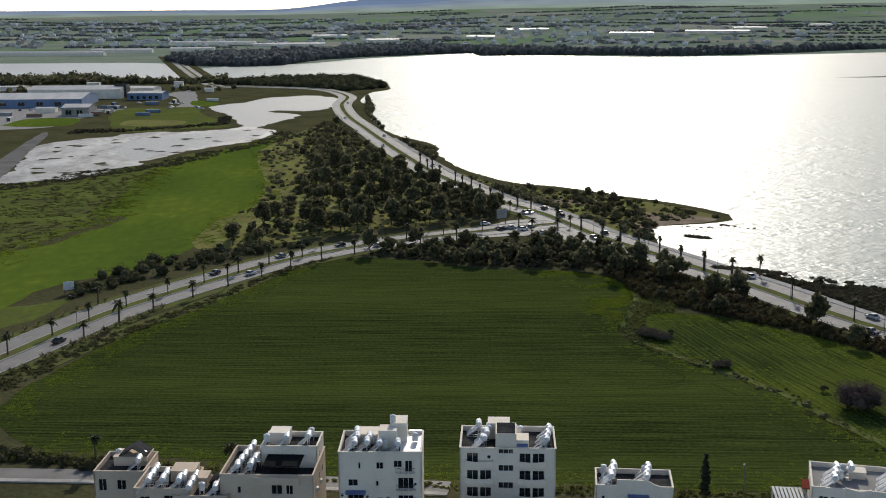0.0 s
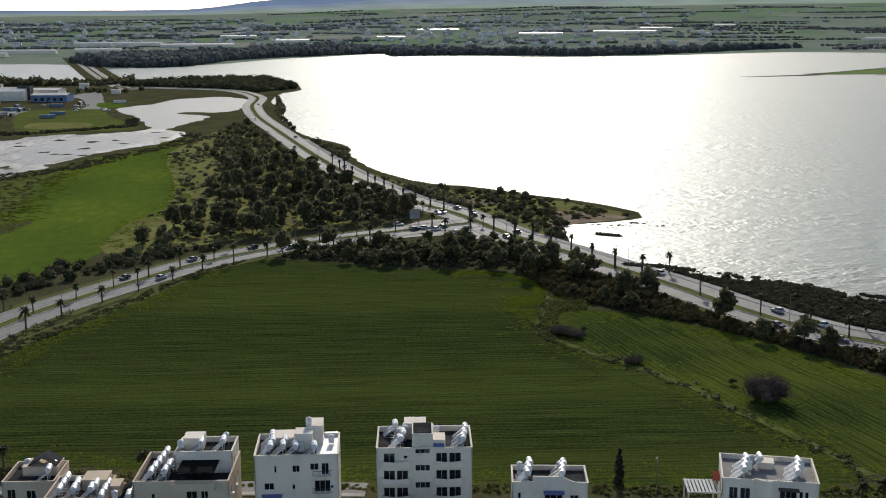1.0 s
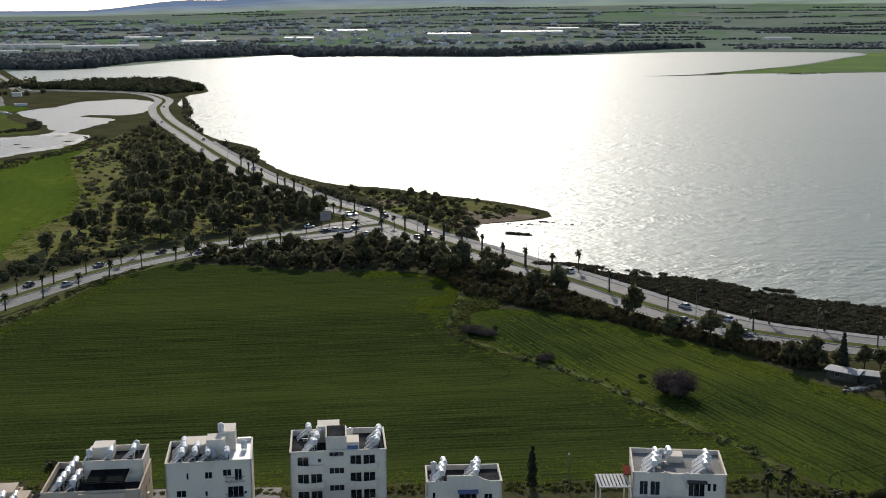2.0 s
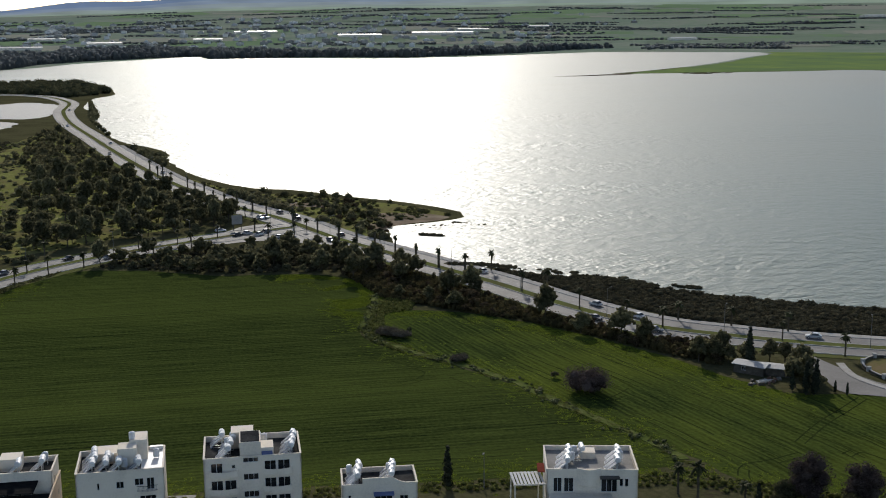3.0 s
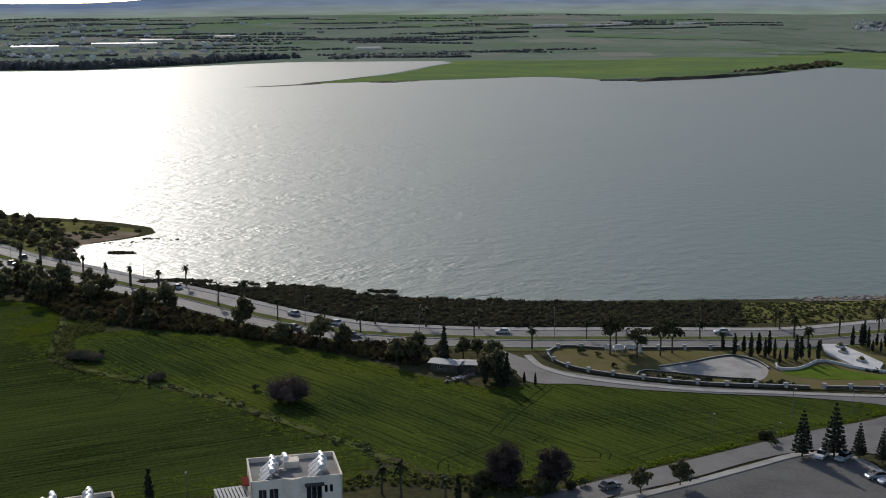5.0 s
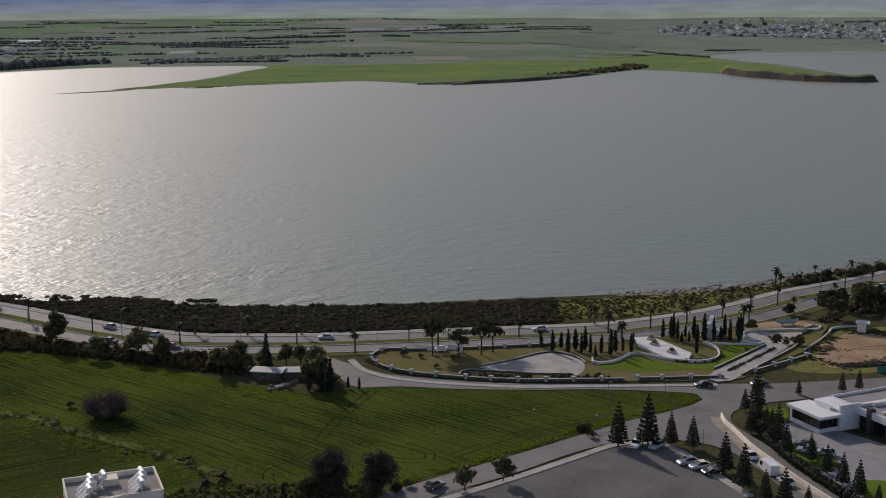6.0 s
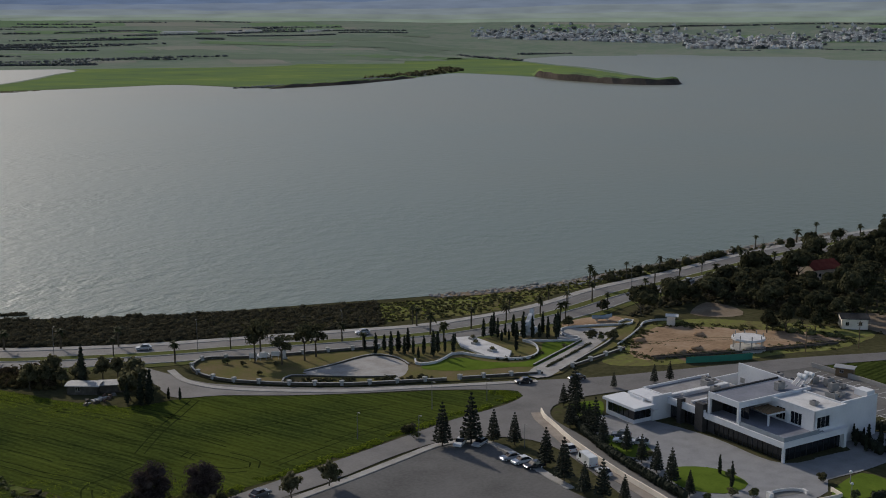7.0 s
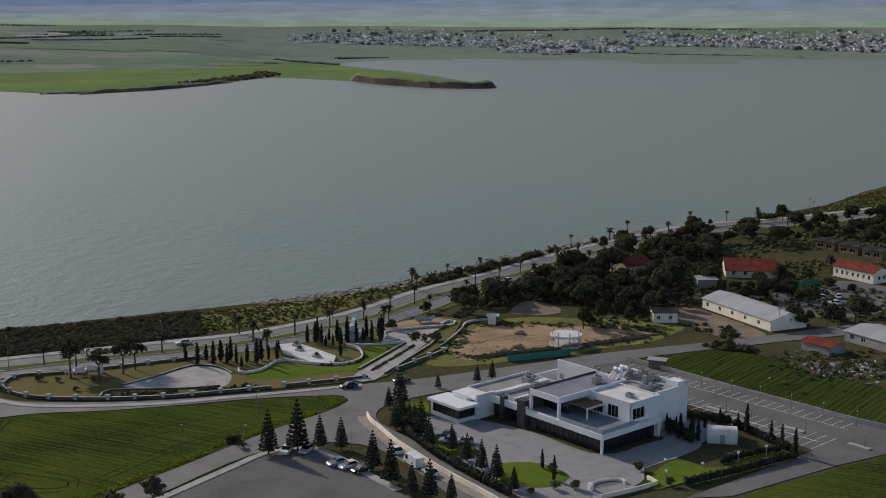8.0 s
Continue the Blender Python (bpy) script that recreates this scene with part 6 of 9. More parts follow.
for i in range(5):
    bm.faces.new((fa[i], fa[(i + 1) % 5], fb[(i + 1) % 5], fb[i]))
bmesh.ops.recalc_face_normals(bm, faces=bm.faces)
part("parapet", bm, M_WHITE, tD)
slab_part("awning", ID, [(5.2, -1.2, 6.5, 8.6, 0.0, 6.8)], M_AWNING, tD, "blue awning")
# white house with the curved bay
mE = pose(59.4, 182.2, 0, 0, 0, -14.6)
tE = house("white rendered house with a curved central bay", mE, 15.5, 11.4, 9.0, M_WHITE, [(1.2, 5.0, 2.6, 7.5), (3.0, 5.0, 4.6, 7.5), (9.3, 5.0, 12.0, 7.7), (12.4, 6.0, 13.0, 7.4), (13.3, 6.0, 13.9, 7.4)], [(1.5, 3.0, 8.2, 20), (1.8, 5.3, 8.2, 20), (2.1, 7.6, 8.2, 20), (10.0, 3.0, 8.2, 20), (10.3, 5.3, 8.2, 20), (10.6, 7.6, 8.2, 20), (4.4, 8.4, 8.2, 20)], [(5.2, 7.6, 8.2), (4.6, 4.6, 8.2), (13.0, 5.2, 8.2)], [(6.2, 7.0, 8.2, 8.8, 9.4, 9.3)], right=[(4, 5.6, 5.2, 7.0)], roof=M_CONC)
bm = bmesh.new()
arc = [(5.2 + 4.0 * i / 10, -1.0 * math.sin(math.pi * i / 10) - 0.05) for i in range(11)]
for r0, r1 in ((0.0, 0.25),):
    lo, hi = [bm.verts.new((a, b, 6.4)) for a, b in arc], [bm.verts.new((a, b, 9.3)) for a, b in arc]
    li, hi2 = [bm.verts.new((a, b + 0.25, 6.4)) for a, b in arc], [bm.verts.new((a, b + 0.25, 9.3)) for a, b in arc]
    for i in range(10):
        for q in ((lo, hi), (hi2, li)):
            bm.faces.new((q[0][i], q[0][i + 1], q[1][i + 1], q[1][i]))
        bm.faces.new((hi[i], hi[i + 1], hi2[i + 1], hi2[i]))
        bm.faces.new((lo[i + 1], lo[i], li[i], li[i + 1]))
bmesh.ops.recalc_face_normals(bm, faces=bm.faces)
part("curved_bay", bm, M_WHITE, tE)
slab_part("awning", ID, [(9.0, -1.3, 7.75, 12.3, -0.02, 7.95)], M_DARKFRAME, tE, "dark awning over the terrace door")
slab_part("lean_to_roof", ID, [(-1.3, 3.6, 7.0, -0.08, 7.6, 7.2)], M_TILE, tE, "small orange tiled lean-to roof")
slab_part("terrace", ID, [(0.4, -4.6, 4.6, 11.0, -0.2, 4.8), (0.4, -4.6, 4.8, 11.0, -4.4, 5.7), (0.4, -4.6, 0, 0.8, -4.2, 4.6), (10.6, -4.6, 0, 11.0, -4.2, 4.6)], M_WHITE, tE)
mE2 = pose(54.2, 184.0, 0, 0, 0, -8)
tG = thing("pergola", "white timber pergola with slatted roof", "pergola", mE2)
for i in range(9):
    slab_part("slat", ID, [(0.0 + 0.62 * i, -0.2, 6.0, 0.42 + 0.62 * i, 5.6, 6.08)], M_ROOFWHITE, tG)
for x, y in ((0.1, 0), (5.0, 0), (0.1, 5.3), (5.0, 5.3)):
    slab_part("post", ID, [(x, y, 0, x + 0.22, y + 0.22, 5.85)], M_WHITE, tG)
slab_part("beam", ID, [(-0.1, -0.1, 5.8, 5.5, 0.15, 6.0)], M_WHITE, tG)
slab_part("beam", ID, [(-0.1, 5.25, 5.8, 5.5, 5.5, 6.0)], M_WHITE, tG)
mF = pose(0.6, 175.5, 0, 0, 0, -3)
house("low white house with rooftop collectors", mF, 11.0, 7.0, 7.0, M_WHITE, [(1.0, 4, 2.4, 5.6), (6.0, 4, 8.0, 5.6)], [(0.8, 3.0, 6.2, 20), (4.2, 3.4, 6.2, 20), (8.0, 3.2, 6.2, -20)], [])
# ---- the showroom: white slabs over dark glass, roof terrace and plant ----
mM = pose(207.8, 109.9, 0, 0, 0, -13)
M_CLAD = mat("white_cladding", [(0.60, 0.60, 0.60), (0.70, 0.70, 0.70), (0.75, 0.75, 0.75)], 0.2, 2.0, 0.6, 0.05, 0.01, spec=0.3)
M_DARKCLAD = mat("charcoal_cladding", [(0.035, 0.033, 0.032), (0.055, 0.052, 0.05), (0.075, 0.07, 0.068)], 0.3, 2.0, 0.6, 0.1, 0.01, spec=0.2)
M_ROOFSLATE = mat("grey_blue_roof_membrane", [(0.17, 0.18, 0.21), (0.22, 0.23, 0.26), (0.27, 0.28, 0.31)], 0.2, 2.0, 0.8, 0.1, 0.01)
M_ROOFBEIGE = mat("dusty_grey_roof_membrane", [(0.22, 0.21, 0.205), (0.29, 0.28, 0.275), (0.36, 0.35, 0.34)], 0.25, 2.0, 0.85, 0.1, 0.01)
M_GLASSRAIL = paint("grey_tinted_balustrade", (0.30, 0.33, 0.35), 0.1)
tM = thing("showroom", "modern white two-storey showroom with dark glazing", "building", mM)


def glazing(t, x0, y0, x1, y1, z0, z1, panes):
    """A run of dark shopfront panes between slim mullions, from one corner to the other."""
    a, b = Vector((x0, y0, 0)), Vector((x1, y1, 0))
    d = (b - a) / panes
    nrm = Vector((d.y, -d.x, 0)).normalized()
    for i in range(panes):
        p, q = a + d * i, a + d * (i + 1)
        bm = bmesh.new()
        bm.faces.new([bm.verts.new((v.x, v.y, z)) for v, z in ((p, z0), (q, z0), (q, z1), (p, z1))])
        pane = part("pane", bm, M_GLASS, t)
        bm = bmesh.new()
        tube(bm, (p.x + nrm.x * 0.05, p.y + nrm.y * 0.05, z0), (p.x + nrm.x * 0.05, p.y + nrm.y * 0.05, z1), 0.06, 0.06, 4)
        part("mullion", bm, M_DARKFRAME, pane)


M4 = ID
# ground floor
glazing(tM, 0.8, 20.0, 0.8, 0.8, 0.1, 3.2, 14)
glazing(tM, 0.8, 0.8, 17.4, 0.8, 0.1, 3.2, 10)
slab_part("wall", M4, [(0.8, 20.0, 0.1, 1.2, 34.0, 4.3)], M_DARKCLAD, tM, "charcoal clad wall")
glazing(tM, 0.78, 33.0, 0.78, 22.0, 0.3, 3.0, 7)
slab_part("wall", M4, [(17.4, 0.8, 0.0, 18.2, 30.0, 4.4), (1.2, 40.0, 0.0, 34.0, 40.4, 4.3), (33.6, 18.0, 0.0, 34.0, 40.0, 4.3), (18.2, 29.6, 0.0, 34.0, 30.0, 4.3)], M_CLAD, tM)
slab_part("floor_slab", M4, [(-0.3, -0.3, 3.2, 18.6, 22.0, 4.45)], M_CLAD, tM, "deep white floor slab")
slab_part("low_roof", M4, [(-0.3, 22.0, 3.4, 20.0, 42.0, 4.35)], M_CLAD, tM)
slab_part("roof_membrane", M4, [(0.4, 22.6, 4.35, 19.6, 41.6, 4.42)], M_ROOFBEIGE, tM)
slab_part("roof_step", M4, [(0.6, 34.0, 4.42, 18.4, 34.9, 5.0), (2.0, 28.0, 4.42, 18.4, 28.7, 4.9)], M_CLAD, tM, "long white roof upstand")
slab_part("parapet", M4, [(-0.3, 22.0, 4.35, 0.1, 42.0, 4.95), (-0.3, 41.7, 4.35, 20.0, 42.0, 4.95), (6.0, 27.0, 4.42, 20.0, 27.3, 4.9), (4.0, 33.0, 4.42, 18.0, 33.3, 5.2)], M_CLAD, tM)
slab_part("corner_post", M4, [(0.0, 0.0, 0, 0.5, 0.5, 3.2)], M_CLAD, tM)
slab_part("corner_post", M4, [(17.6, -0.1, 0, 18.4, 0.6, 3.2)], M_CLAD, tM)
slab_part("terrace_floor", M4, [(0.3, 0.3, 4.45, 12.0, 21.6, 4.52)], M_ROOFSLATE, tM)
slab_part("balustrade", M4, [(-0.1, -0.1, 4.45, 0.0, 12.0, 5.4), (0.0, -0.1, 4.45, 10.0, 0.0, 5.4)], M_GLASSRAIL, tM, "glass balustrade")
# upper rooms
shell(tM, 9.4, 12.4, 4.45, 8.9, M_CLAD, [(0.8, 5.0, 4.6, 7.4)], left=[(2.0, 4.8, 4.6, 7.4), (6.0, 4.8, 9.0, 7.4)], right=[(3, 5.6, 6, 7)], roof_m=M_ROOFWHITE, parapet=0.35, x0=9.6, y0=0.9)
slab_part("upper_frame", M4, [(0.2, 12.6, 7.9, 21.6, 21.6, 8.7), (0.2, 12.6, 4.5, 0.8, 13.2, 7.9), (0.2, 21.0, 4.5, 0.8, 21.6, 7.9)], M_CLAD, tM, "open white frame over the terrace")
slab_part("wall", M4, [(1.0, 21.2, 4.5, 20.6, 21.55, 7.9), (0.3, 21.62, 4.5, 21.4, 21.9, 9.1)], M_DARKCLAD, tM, "charcoal clad wall")
glazing(tM, 4.0, 20.9, 4.0, 13.4, 4.6, 7.8, 5)
slab_part("wall", M4, [(9.6, 13.3, 4.45, 19.0, 21.2, 7.9)], M_CLAD, tM)
slab_part("roof_membrane", M4, [(0.8, 13.1, 8.7, 21.2, 21.1, 8.76)], M_ROOFSLATE, tM)
slab_part("parapet", M4, [(0.2, 12.6, 8.7, 21.6, 12.9, 9.2), (21.3, 12.9, 8.7, 21.6, 21.6, 9.2), (0.2, 12.9, 8.7, 0.5, 21.6, 9.2)], M_CLAD, tM)
slab_part("rear_wing", M4, [(19.0, 2.0, 0.0, 30.0, 18.0, 8.4)], M_CLAD, tM)
slab_part("roof_membrane", M4, [(19.3, 2.3, 8.4, 29.7, 17.7, 8.47)], M_ROOFBEIGE, tM)
slab_part("parapet", M4, [(29.5, 2.0, 8.4, 30.0, 18.0, 9.0), (19.0, 2.0, 8.4, 30.0, 2.4, 9.0), (27.0, 2.4, 8.4, 29.5, 5.6, 9.8)], M_CLAD, tM)
slab_part("tall_screen_wall", M4, [(21.6, 21.9, 0.0, 22.0, 34.0, 9.2)], M_CLAD, tM, "tall plain white screen wall")
slab_part("plant_deck", M4, [(22.0, 18.0, 0.0, 34.0, 34.0, 4.6)], M_ROOFWHITE, tM)
# pergola on the terrace
for i in range(12):
    slab_part("pergola_slat", M4, [(4.6 + 0.72 * i, 8.6, 7.0, 5.1 + 0.72 * i, 13.4, 7.12)], M_WOOD, tM)
slab_part("pergola_beam", M4, [(4.4, 8.4, 6.7, 13.4, 8.7, 7.0)], M_CLAD, tM)
slab_part("pergola_post", M4, [(4.4, 8.4, 4.5, 4.75, 8.7, 6.7)], M_CLAD, tM)
# fins and entrance pavilion
slab_part("fin_wall", M4, [(-4.5, 33.6, 0.0, 1.0, 34.1, 5.6), (-4.5, 33.0, 2.2, -3.2, 36.0, 2.6)], M_CLAD, tM, "projecting white fin wall")
slab_part("fin_wall", M4, [(-5.2, 36.0, 0.0, -4.8, 40.5, 4.6)], M_CLAD, tM)
slab_part("pavilion_roof", M4, [(-10.2, 33.0, 3.3, -4.0, 44.0, 3.9)], M_CLAD, tM)
slab_part("pavilion_wall", M4, [(-9.6, 34.0, 0.0, -4.4, 43.4, 1.0), (-9.6, 42.8, 1.0, -4.4, 43.4, 3.3), (-4.9, 34.0, 1.0, -4.4, 42.8, 3.3)], M_CLAD, tM)
glazing(tM, -9.5, 43.0, -9.5, 34.0, 1.0, 3.3, 5)
glazing(tM, -9.5, 34.0, -4.6, 34.0, 1.0, 3.3, 3)
slab_part("wall", M4, [(-4.4, 36.0, 0.0, 0.8, 42.0, 4.3)], M_CLAD, tM)
slab_part("low_roof", M4, [(-4.6, 34.1, 4.3, 0.4, 42.0, 4.7)], M_CLAD, tM)


def roof_unit(w, d, h):
    t = thing("ventilation_unit", "grey metal rooftop ventilation unit", "ventilation unit", group="rooftop plant")
    bm = bmesh.new()
    box(bm, 0, 0, 0.15, w, d, h)
    box(bm, 0.1, 0.1, 0, w - 0.1, d - 0.1, 0.15)
    part("casing", bm, M_CONC, t)
    bm = bmesh.new()
    tube(bm, (w * 0.5, d * 0.5, h), (w * 0.5, d * 0.5, h + 0.2), 0.4, 0.4, 10)
    part("fan", bm, M_DARKFRAME, t)
    bm = bmesh.new()
    box(bm, w, d * 0.3, 0.3, w + 1.2, d * 0.6, 0.7)
    part("duct", bm, M_SHEET, t)
    return t


prnd = random.Random(31)
for i in range(22):
    put("unit%d" % (i % 3), lambda: roof_unit(prnd.uniform(1.2, 2.6), prnd.uniform(1.0, 1.8), prnd.uniform(1.0, 1.8)), mM @ pose(23 + (i % 4) * 2.8, 19 + (i // 4) * 2.5 + prnd.uniform(0, 0.6), 4.6, 0, 0, prnd.choice((0, 90))))
for x, y, z in ((6.5, 24.5, 4.42), (14.0, 15.0, 8.76), (24.0, 9.0, 8.47), (26.0, 12.0, 8.47), (10.0, 30.0, 4.42)):
    put("unit1", lambda: roof_unit(1.5, 1.2, 1.2), mM @ pose(x, y, z))
heaters(mM, [(22.6, 17.2, 8.47, 10), (20.2, 17.0, 8.47, 10)])

# charcoal blocks, parapet caps and roof clutter
slab_part("wall", M4, [(-0.6, 22.3, 0.0, 0.75, 24.6, 6.2), (-0.6, 29.0, 0.0, 0.75, 30.2, 5.6)], M_DARKCLAD, tM, "charcoal clad block")
slab_part("wall", M4, [(22.0, 21.0, 4.6, 33.6, 21.3, 6.2)], M_CLAD, tM)
for x, y, z, w, d, h in ((12.5, 34.5, 4.42, 3.0, 2.2, 1.5), (16.0, 37.0, 4.42, 2.0, 3.0, 1.0), (20.0, 5.0, 8.47, 1.8, 2.4, 1.2), (22.5, 5.5, 8.47, 2.2, 1.6, 0.9), (25.0, 15.0, 8.47, 2.6, 2.0, 1.4), (13.0, 4.0, 8.55, 1.6, 1.4, 0.9), (27.6, 9.0, 8.47, 1.4, 3.0, 1.1)):
    put("unit2", lambda: roof_unit(2.0, 1.4, 1.3), mM @ pose(x, y, z) @ Matrix.Diagonal((w / 2.0, d / 1.4, h / 1.3, 1)))
# gardens round it
LAWN_A = [(192.5, 122.7), (196, 117), (193.4, 109), (186, 109.5), (183, 116.8), (188, 124)]
LAWN_B = [(201.5, 96), (213.9, 96.4), (214, 89.4), (216, 87), (226, 84.5), (233, 80), (232.4, 77.2), (204, 89.5), (197, 92.6)]
LAWN_C = [(199, 141), (196, 133.5), (192, 131), (189, 134), (194, 145)]
LAWN_D = [(206, 163.5), (214, 160.5), (206, 154), (200, 156.5)]
for q in (LAWN_A, LAWN_B, LAWN_C, LAWN_D):
    sheet("lawn", q, 0.16, M_LAWN_G, "small bright green lawn beside the forecourt", "lawn", 2.0)
front_wall = spline([(197.5, 164.5), (195, 161.5), (192, 156), (187, 147), (182.4, 136.4), (178.4, 126.4), (174.5, 115), (170, 104)], 2.5)
tagged(ribbon("boundary_wall", front_wall, -0.3, 0.0, 0.0, 1.3, M_WHITE), "low white wall along the footway", "wall", kind="structure")
tagged(ribbon("pavement", front_wall, 0.0, 2.2, 0.0, 0.27, mat("pinkish_paving", [(0.25, 0.215, 0.18), (0.31, 0.27, 0.23), (0.37, 0.33, 0.285)], 0.4, 4.0, 0.9, 0.2, 0.02)), "pinkish paved footway along the white wall", "pavement", kind="structure")
gw = spline([(187, 98.4), (200, 93.2), (201.5, 96.2)], 2.0)
tagged(ribbon("boundary_wall", gw, -0.2, 0.0, 0.0, 0.9, M_WHITE), "low white garden wall", "wall", kind="structure")


def hedge(line, w, h, seed):
    rnd = random.Random(seed)
    bl = [(v.x, v.y, h * 0.5, w * rnd.uniform(0.5, 0.65), h * rnd.uniform(0.5, 0.62)) for v in spline(line, 0.8)]
    return tagged(new("hedge", mesh_of("hedge", *foliage(bl, 26, 0.16, 0.85), M_CYPRESS)), "clipped dark green hedge", "hedge", kind="stuff")


hedge([(203, 88.6), (215, 83.4), (230, 77.4)], 1.4, 1.7, 1)
hedge([(233.5, 80.5), (238, 89), (241, 95)], 1.4, 1.8, 2)
hedge([(236.5, 113.5), (240, 105), (241.5, 97)], 1.6, 2.4, 4)
hedge([(226, 98.5), (229, 103.5), (232, 107.5), (236, 112.5)], 1.8, 2.6, 5)
hedge([(218, 88), (226, 85), (232, 81.5)], 1.2, 1.5, 6)
hedge([(200, 157.5), (193.5, 149), (187, 137), (181, 122), (178, 113)], 1.6, 2.2, 3)
plant(cyps, [(234.5, 82), (236, 85), (238.6, 91.5), (233, 78.5), (231.5, 78), (239.8, 94), (227.5, 104.5), (229.5, 106), (231.5, 108), (233, 110.5), (235, 113), (226, 101.5), (229, 102.5), (232, 105), (234.5, 108.5), (228, 99.5), (231, 100.5), (236, 100), (240.5, 98.5), (227, 97.5)], 0.7, 1.0, 21)
plant(cyps, [(193.9, 115.6), (189.6, 110.2)], 0.7, 0.8, 22)


def tank_shed(m):
    t = thing("tank_shed", "white arched tank shed beside the hedge", "shed", m)
    bm = bmesh.new()
    n = 12
    for x in (0, 6.2):
        pts = [(x, 0, 0), (x, 0, 2.0)] + [(x, 1.9 - 1.9 * math.cos(math.pi * i / n), 2.0 + 1.3 * math.sin(math.pi * i / n)) for i in range(1, n)] + [(x, 3.8, 2.0), (x, 3.8, 0)]
        vs = [bm.verts.new(p) for p in pts]
        bm.faces.new(vs if x == 0 else vs[::-1])
        if x == 0:
            first = vs
    for i in range(len(vs) - 1):
        bm.faces.new((first[i], vs[i], vs[i + 1], first[i + 1]))
    bmesh.ops.recalc_face_normals(bm, faces=bm.faces)
    part("body", bm, M_ROOFWHITE, t)
    slab_part("hatch", ID, [(6.2, 1.2, 0.9, 6.26, 2.0, 1.7)], M_DARKFRAME, t)
    slab_part("door", ID, [(2.6, -0.05, 0, 3.6, 0.0, 2.0)], M_CONC, t)
    return t


tank_shed(pose(227.6, 95.6, 0, 0, 0, -62))


M_POLE = paint("dull_galvanised_pole", (0.17, 0.17, 0.165), 0.6, 0.3)


def street_lamp(h, label, arm=0.8, globe=False):
    t = thing("street_lamp", label, "street lamp", group="lamps")
    bm = bmesh.new()
    tube(bm, (0, 0, 0), (0, 0, h), 0.09, 0.05, 6)
    tube(bm, (0, 0, 0), (0, 0, 0.5), 0.14, 0.12, 6)
    part("pole", bm, M_CONC if globe else M_POLE, t)
    bm = bmesh.new()
    if globe:
        for i in range(4):
            a, b = math.pi * i / 4 - math.pi / 2, math.pi * (i + 1) / 4 - math.pi / 2
            tube(bm, (0, 0, h + 0.3 + 0.32 * math.sin(a)), (0, 0, h + 0.3 + 0.32 * math.sin(b)), max(0.02, 0.32 * math.cos(a)), max(0.02, 0.32 * math.cos(b)), 10, False)
        part("globe", bm, M_TANK, t, "white globe")
    else:
        tube(bm, (0, 0, h - 0.05), (arm, 0, h + 0.15), 0.04, 0.03, 5)
        part("arm", bm, M_POLE, t)
        bm = bmesh.new()
        box(bm, arm - 0.1, -0.13, h + 0.1, arm + 0.55, 0.13, h + 0.22)
        part("lantern", bm, M_CONC, t)
    return t


for x, y in ((249.5, 101), (249.9, 95), (262.3, 105.3), (262, 98), (260.2, 89.8), (258.5, 81.8), (257.2, 73.8), (246, 81.2), (244.1, 67.8), (264.5, 114)):
    put("lamp_low", lambda: street_lamp(3.6, "slim car park lamp post", 0.5), pose(x, y, 0.1, 0, 0, 200))
for x, y in ((202, 92.5), (210, 88.6), (220, 85.5), (227, 82.4), (207.5, 95.5), (186, 100)):
    put("lamp_globe", lambda: street_lamp(2.0, "garden lamp with a white globe", globe=True), pose(x, y, 0.1))
prnd, run, last = random.Random(6), 0.0, None
for i, v in enumerate(main_line[:-1]):
    if last is not None:
        run += (v - last).length
    last = v
    if v.y < 700 and v.x < 420 and run > 34:
        run = 0.0
        q = offset_line(main_line[i - 1:i + 2], 0.6)[1]
        d = main_line[i + 1] - v
        put("lamp_road", lambda: street_lamp(8.2, "tall grey street lamp on the median", 1.4), pose(q.x, q.y, 0.2, 0, 0, math.degrees(math.atan2(d.y, d.x)) + 90))
run, last = 0.0, None
for i, v in enumerate(left_line[:-1]):
    if last is not None:
        run += (v - last).length
    last = v
    if v.y > 280 and run > 32:
        run = 0.0
        d = left_line[i + 1] - v
        put("lamp_road", lambda: street_lamp(8.2, "tall grey street lamp on the median", 1.4), pose(v.x, v.y, 0.2, 0, 0, math.degrees(math.atan2(d.y, d.x)) + 90))
for x, y, h in ((157.2, 180.6, 6.0), (178.4, 152.4, 5.0), (182.2, 183.8, 6.6), (195.7, 179.4, 5.4), (52.5, 197.6, 7.0), (165, 170, 6)):
    put("lamp_side", lambda: street_lamp(6.0, "slim lamp post beside the side road", 0.9), pose(x, y, 0, 0, 0, 250) @ Matrix.Scale(h / 6.0, 4))
for x, y, r in ((249.7, 98.0, 78), (246.6, 84, 78), (244.3, 69, 78), (249.4, 103.5, 78)):
    t = thing("planter", "low pale concrete traffic island", "planter", pose(x, y, 0.1, 0, 0, r), group="car park islands")
    slab_part("kerb", ID, [(-2.4, -0.6, 0, 2.4, 0.6, 0.3)], M_KERB, t)
    slab_part("bed", ID, [(-2.2, -0.4, 0.3, 2.2, 0.4, 0.34)], M_PAVE, t)

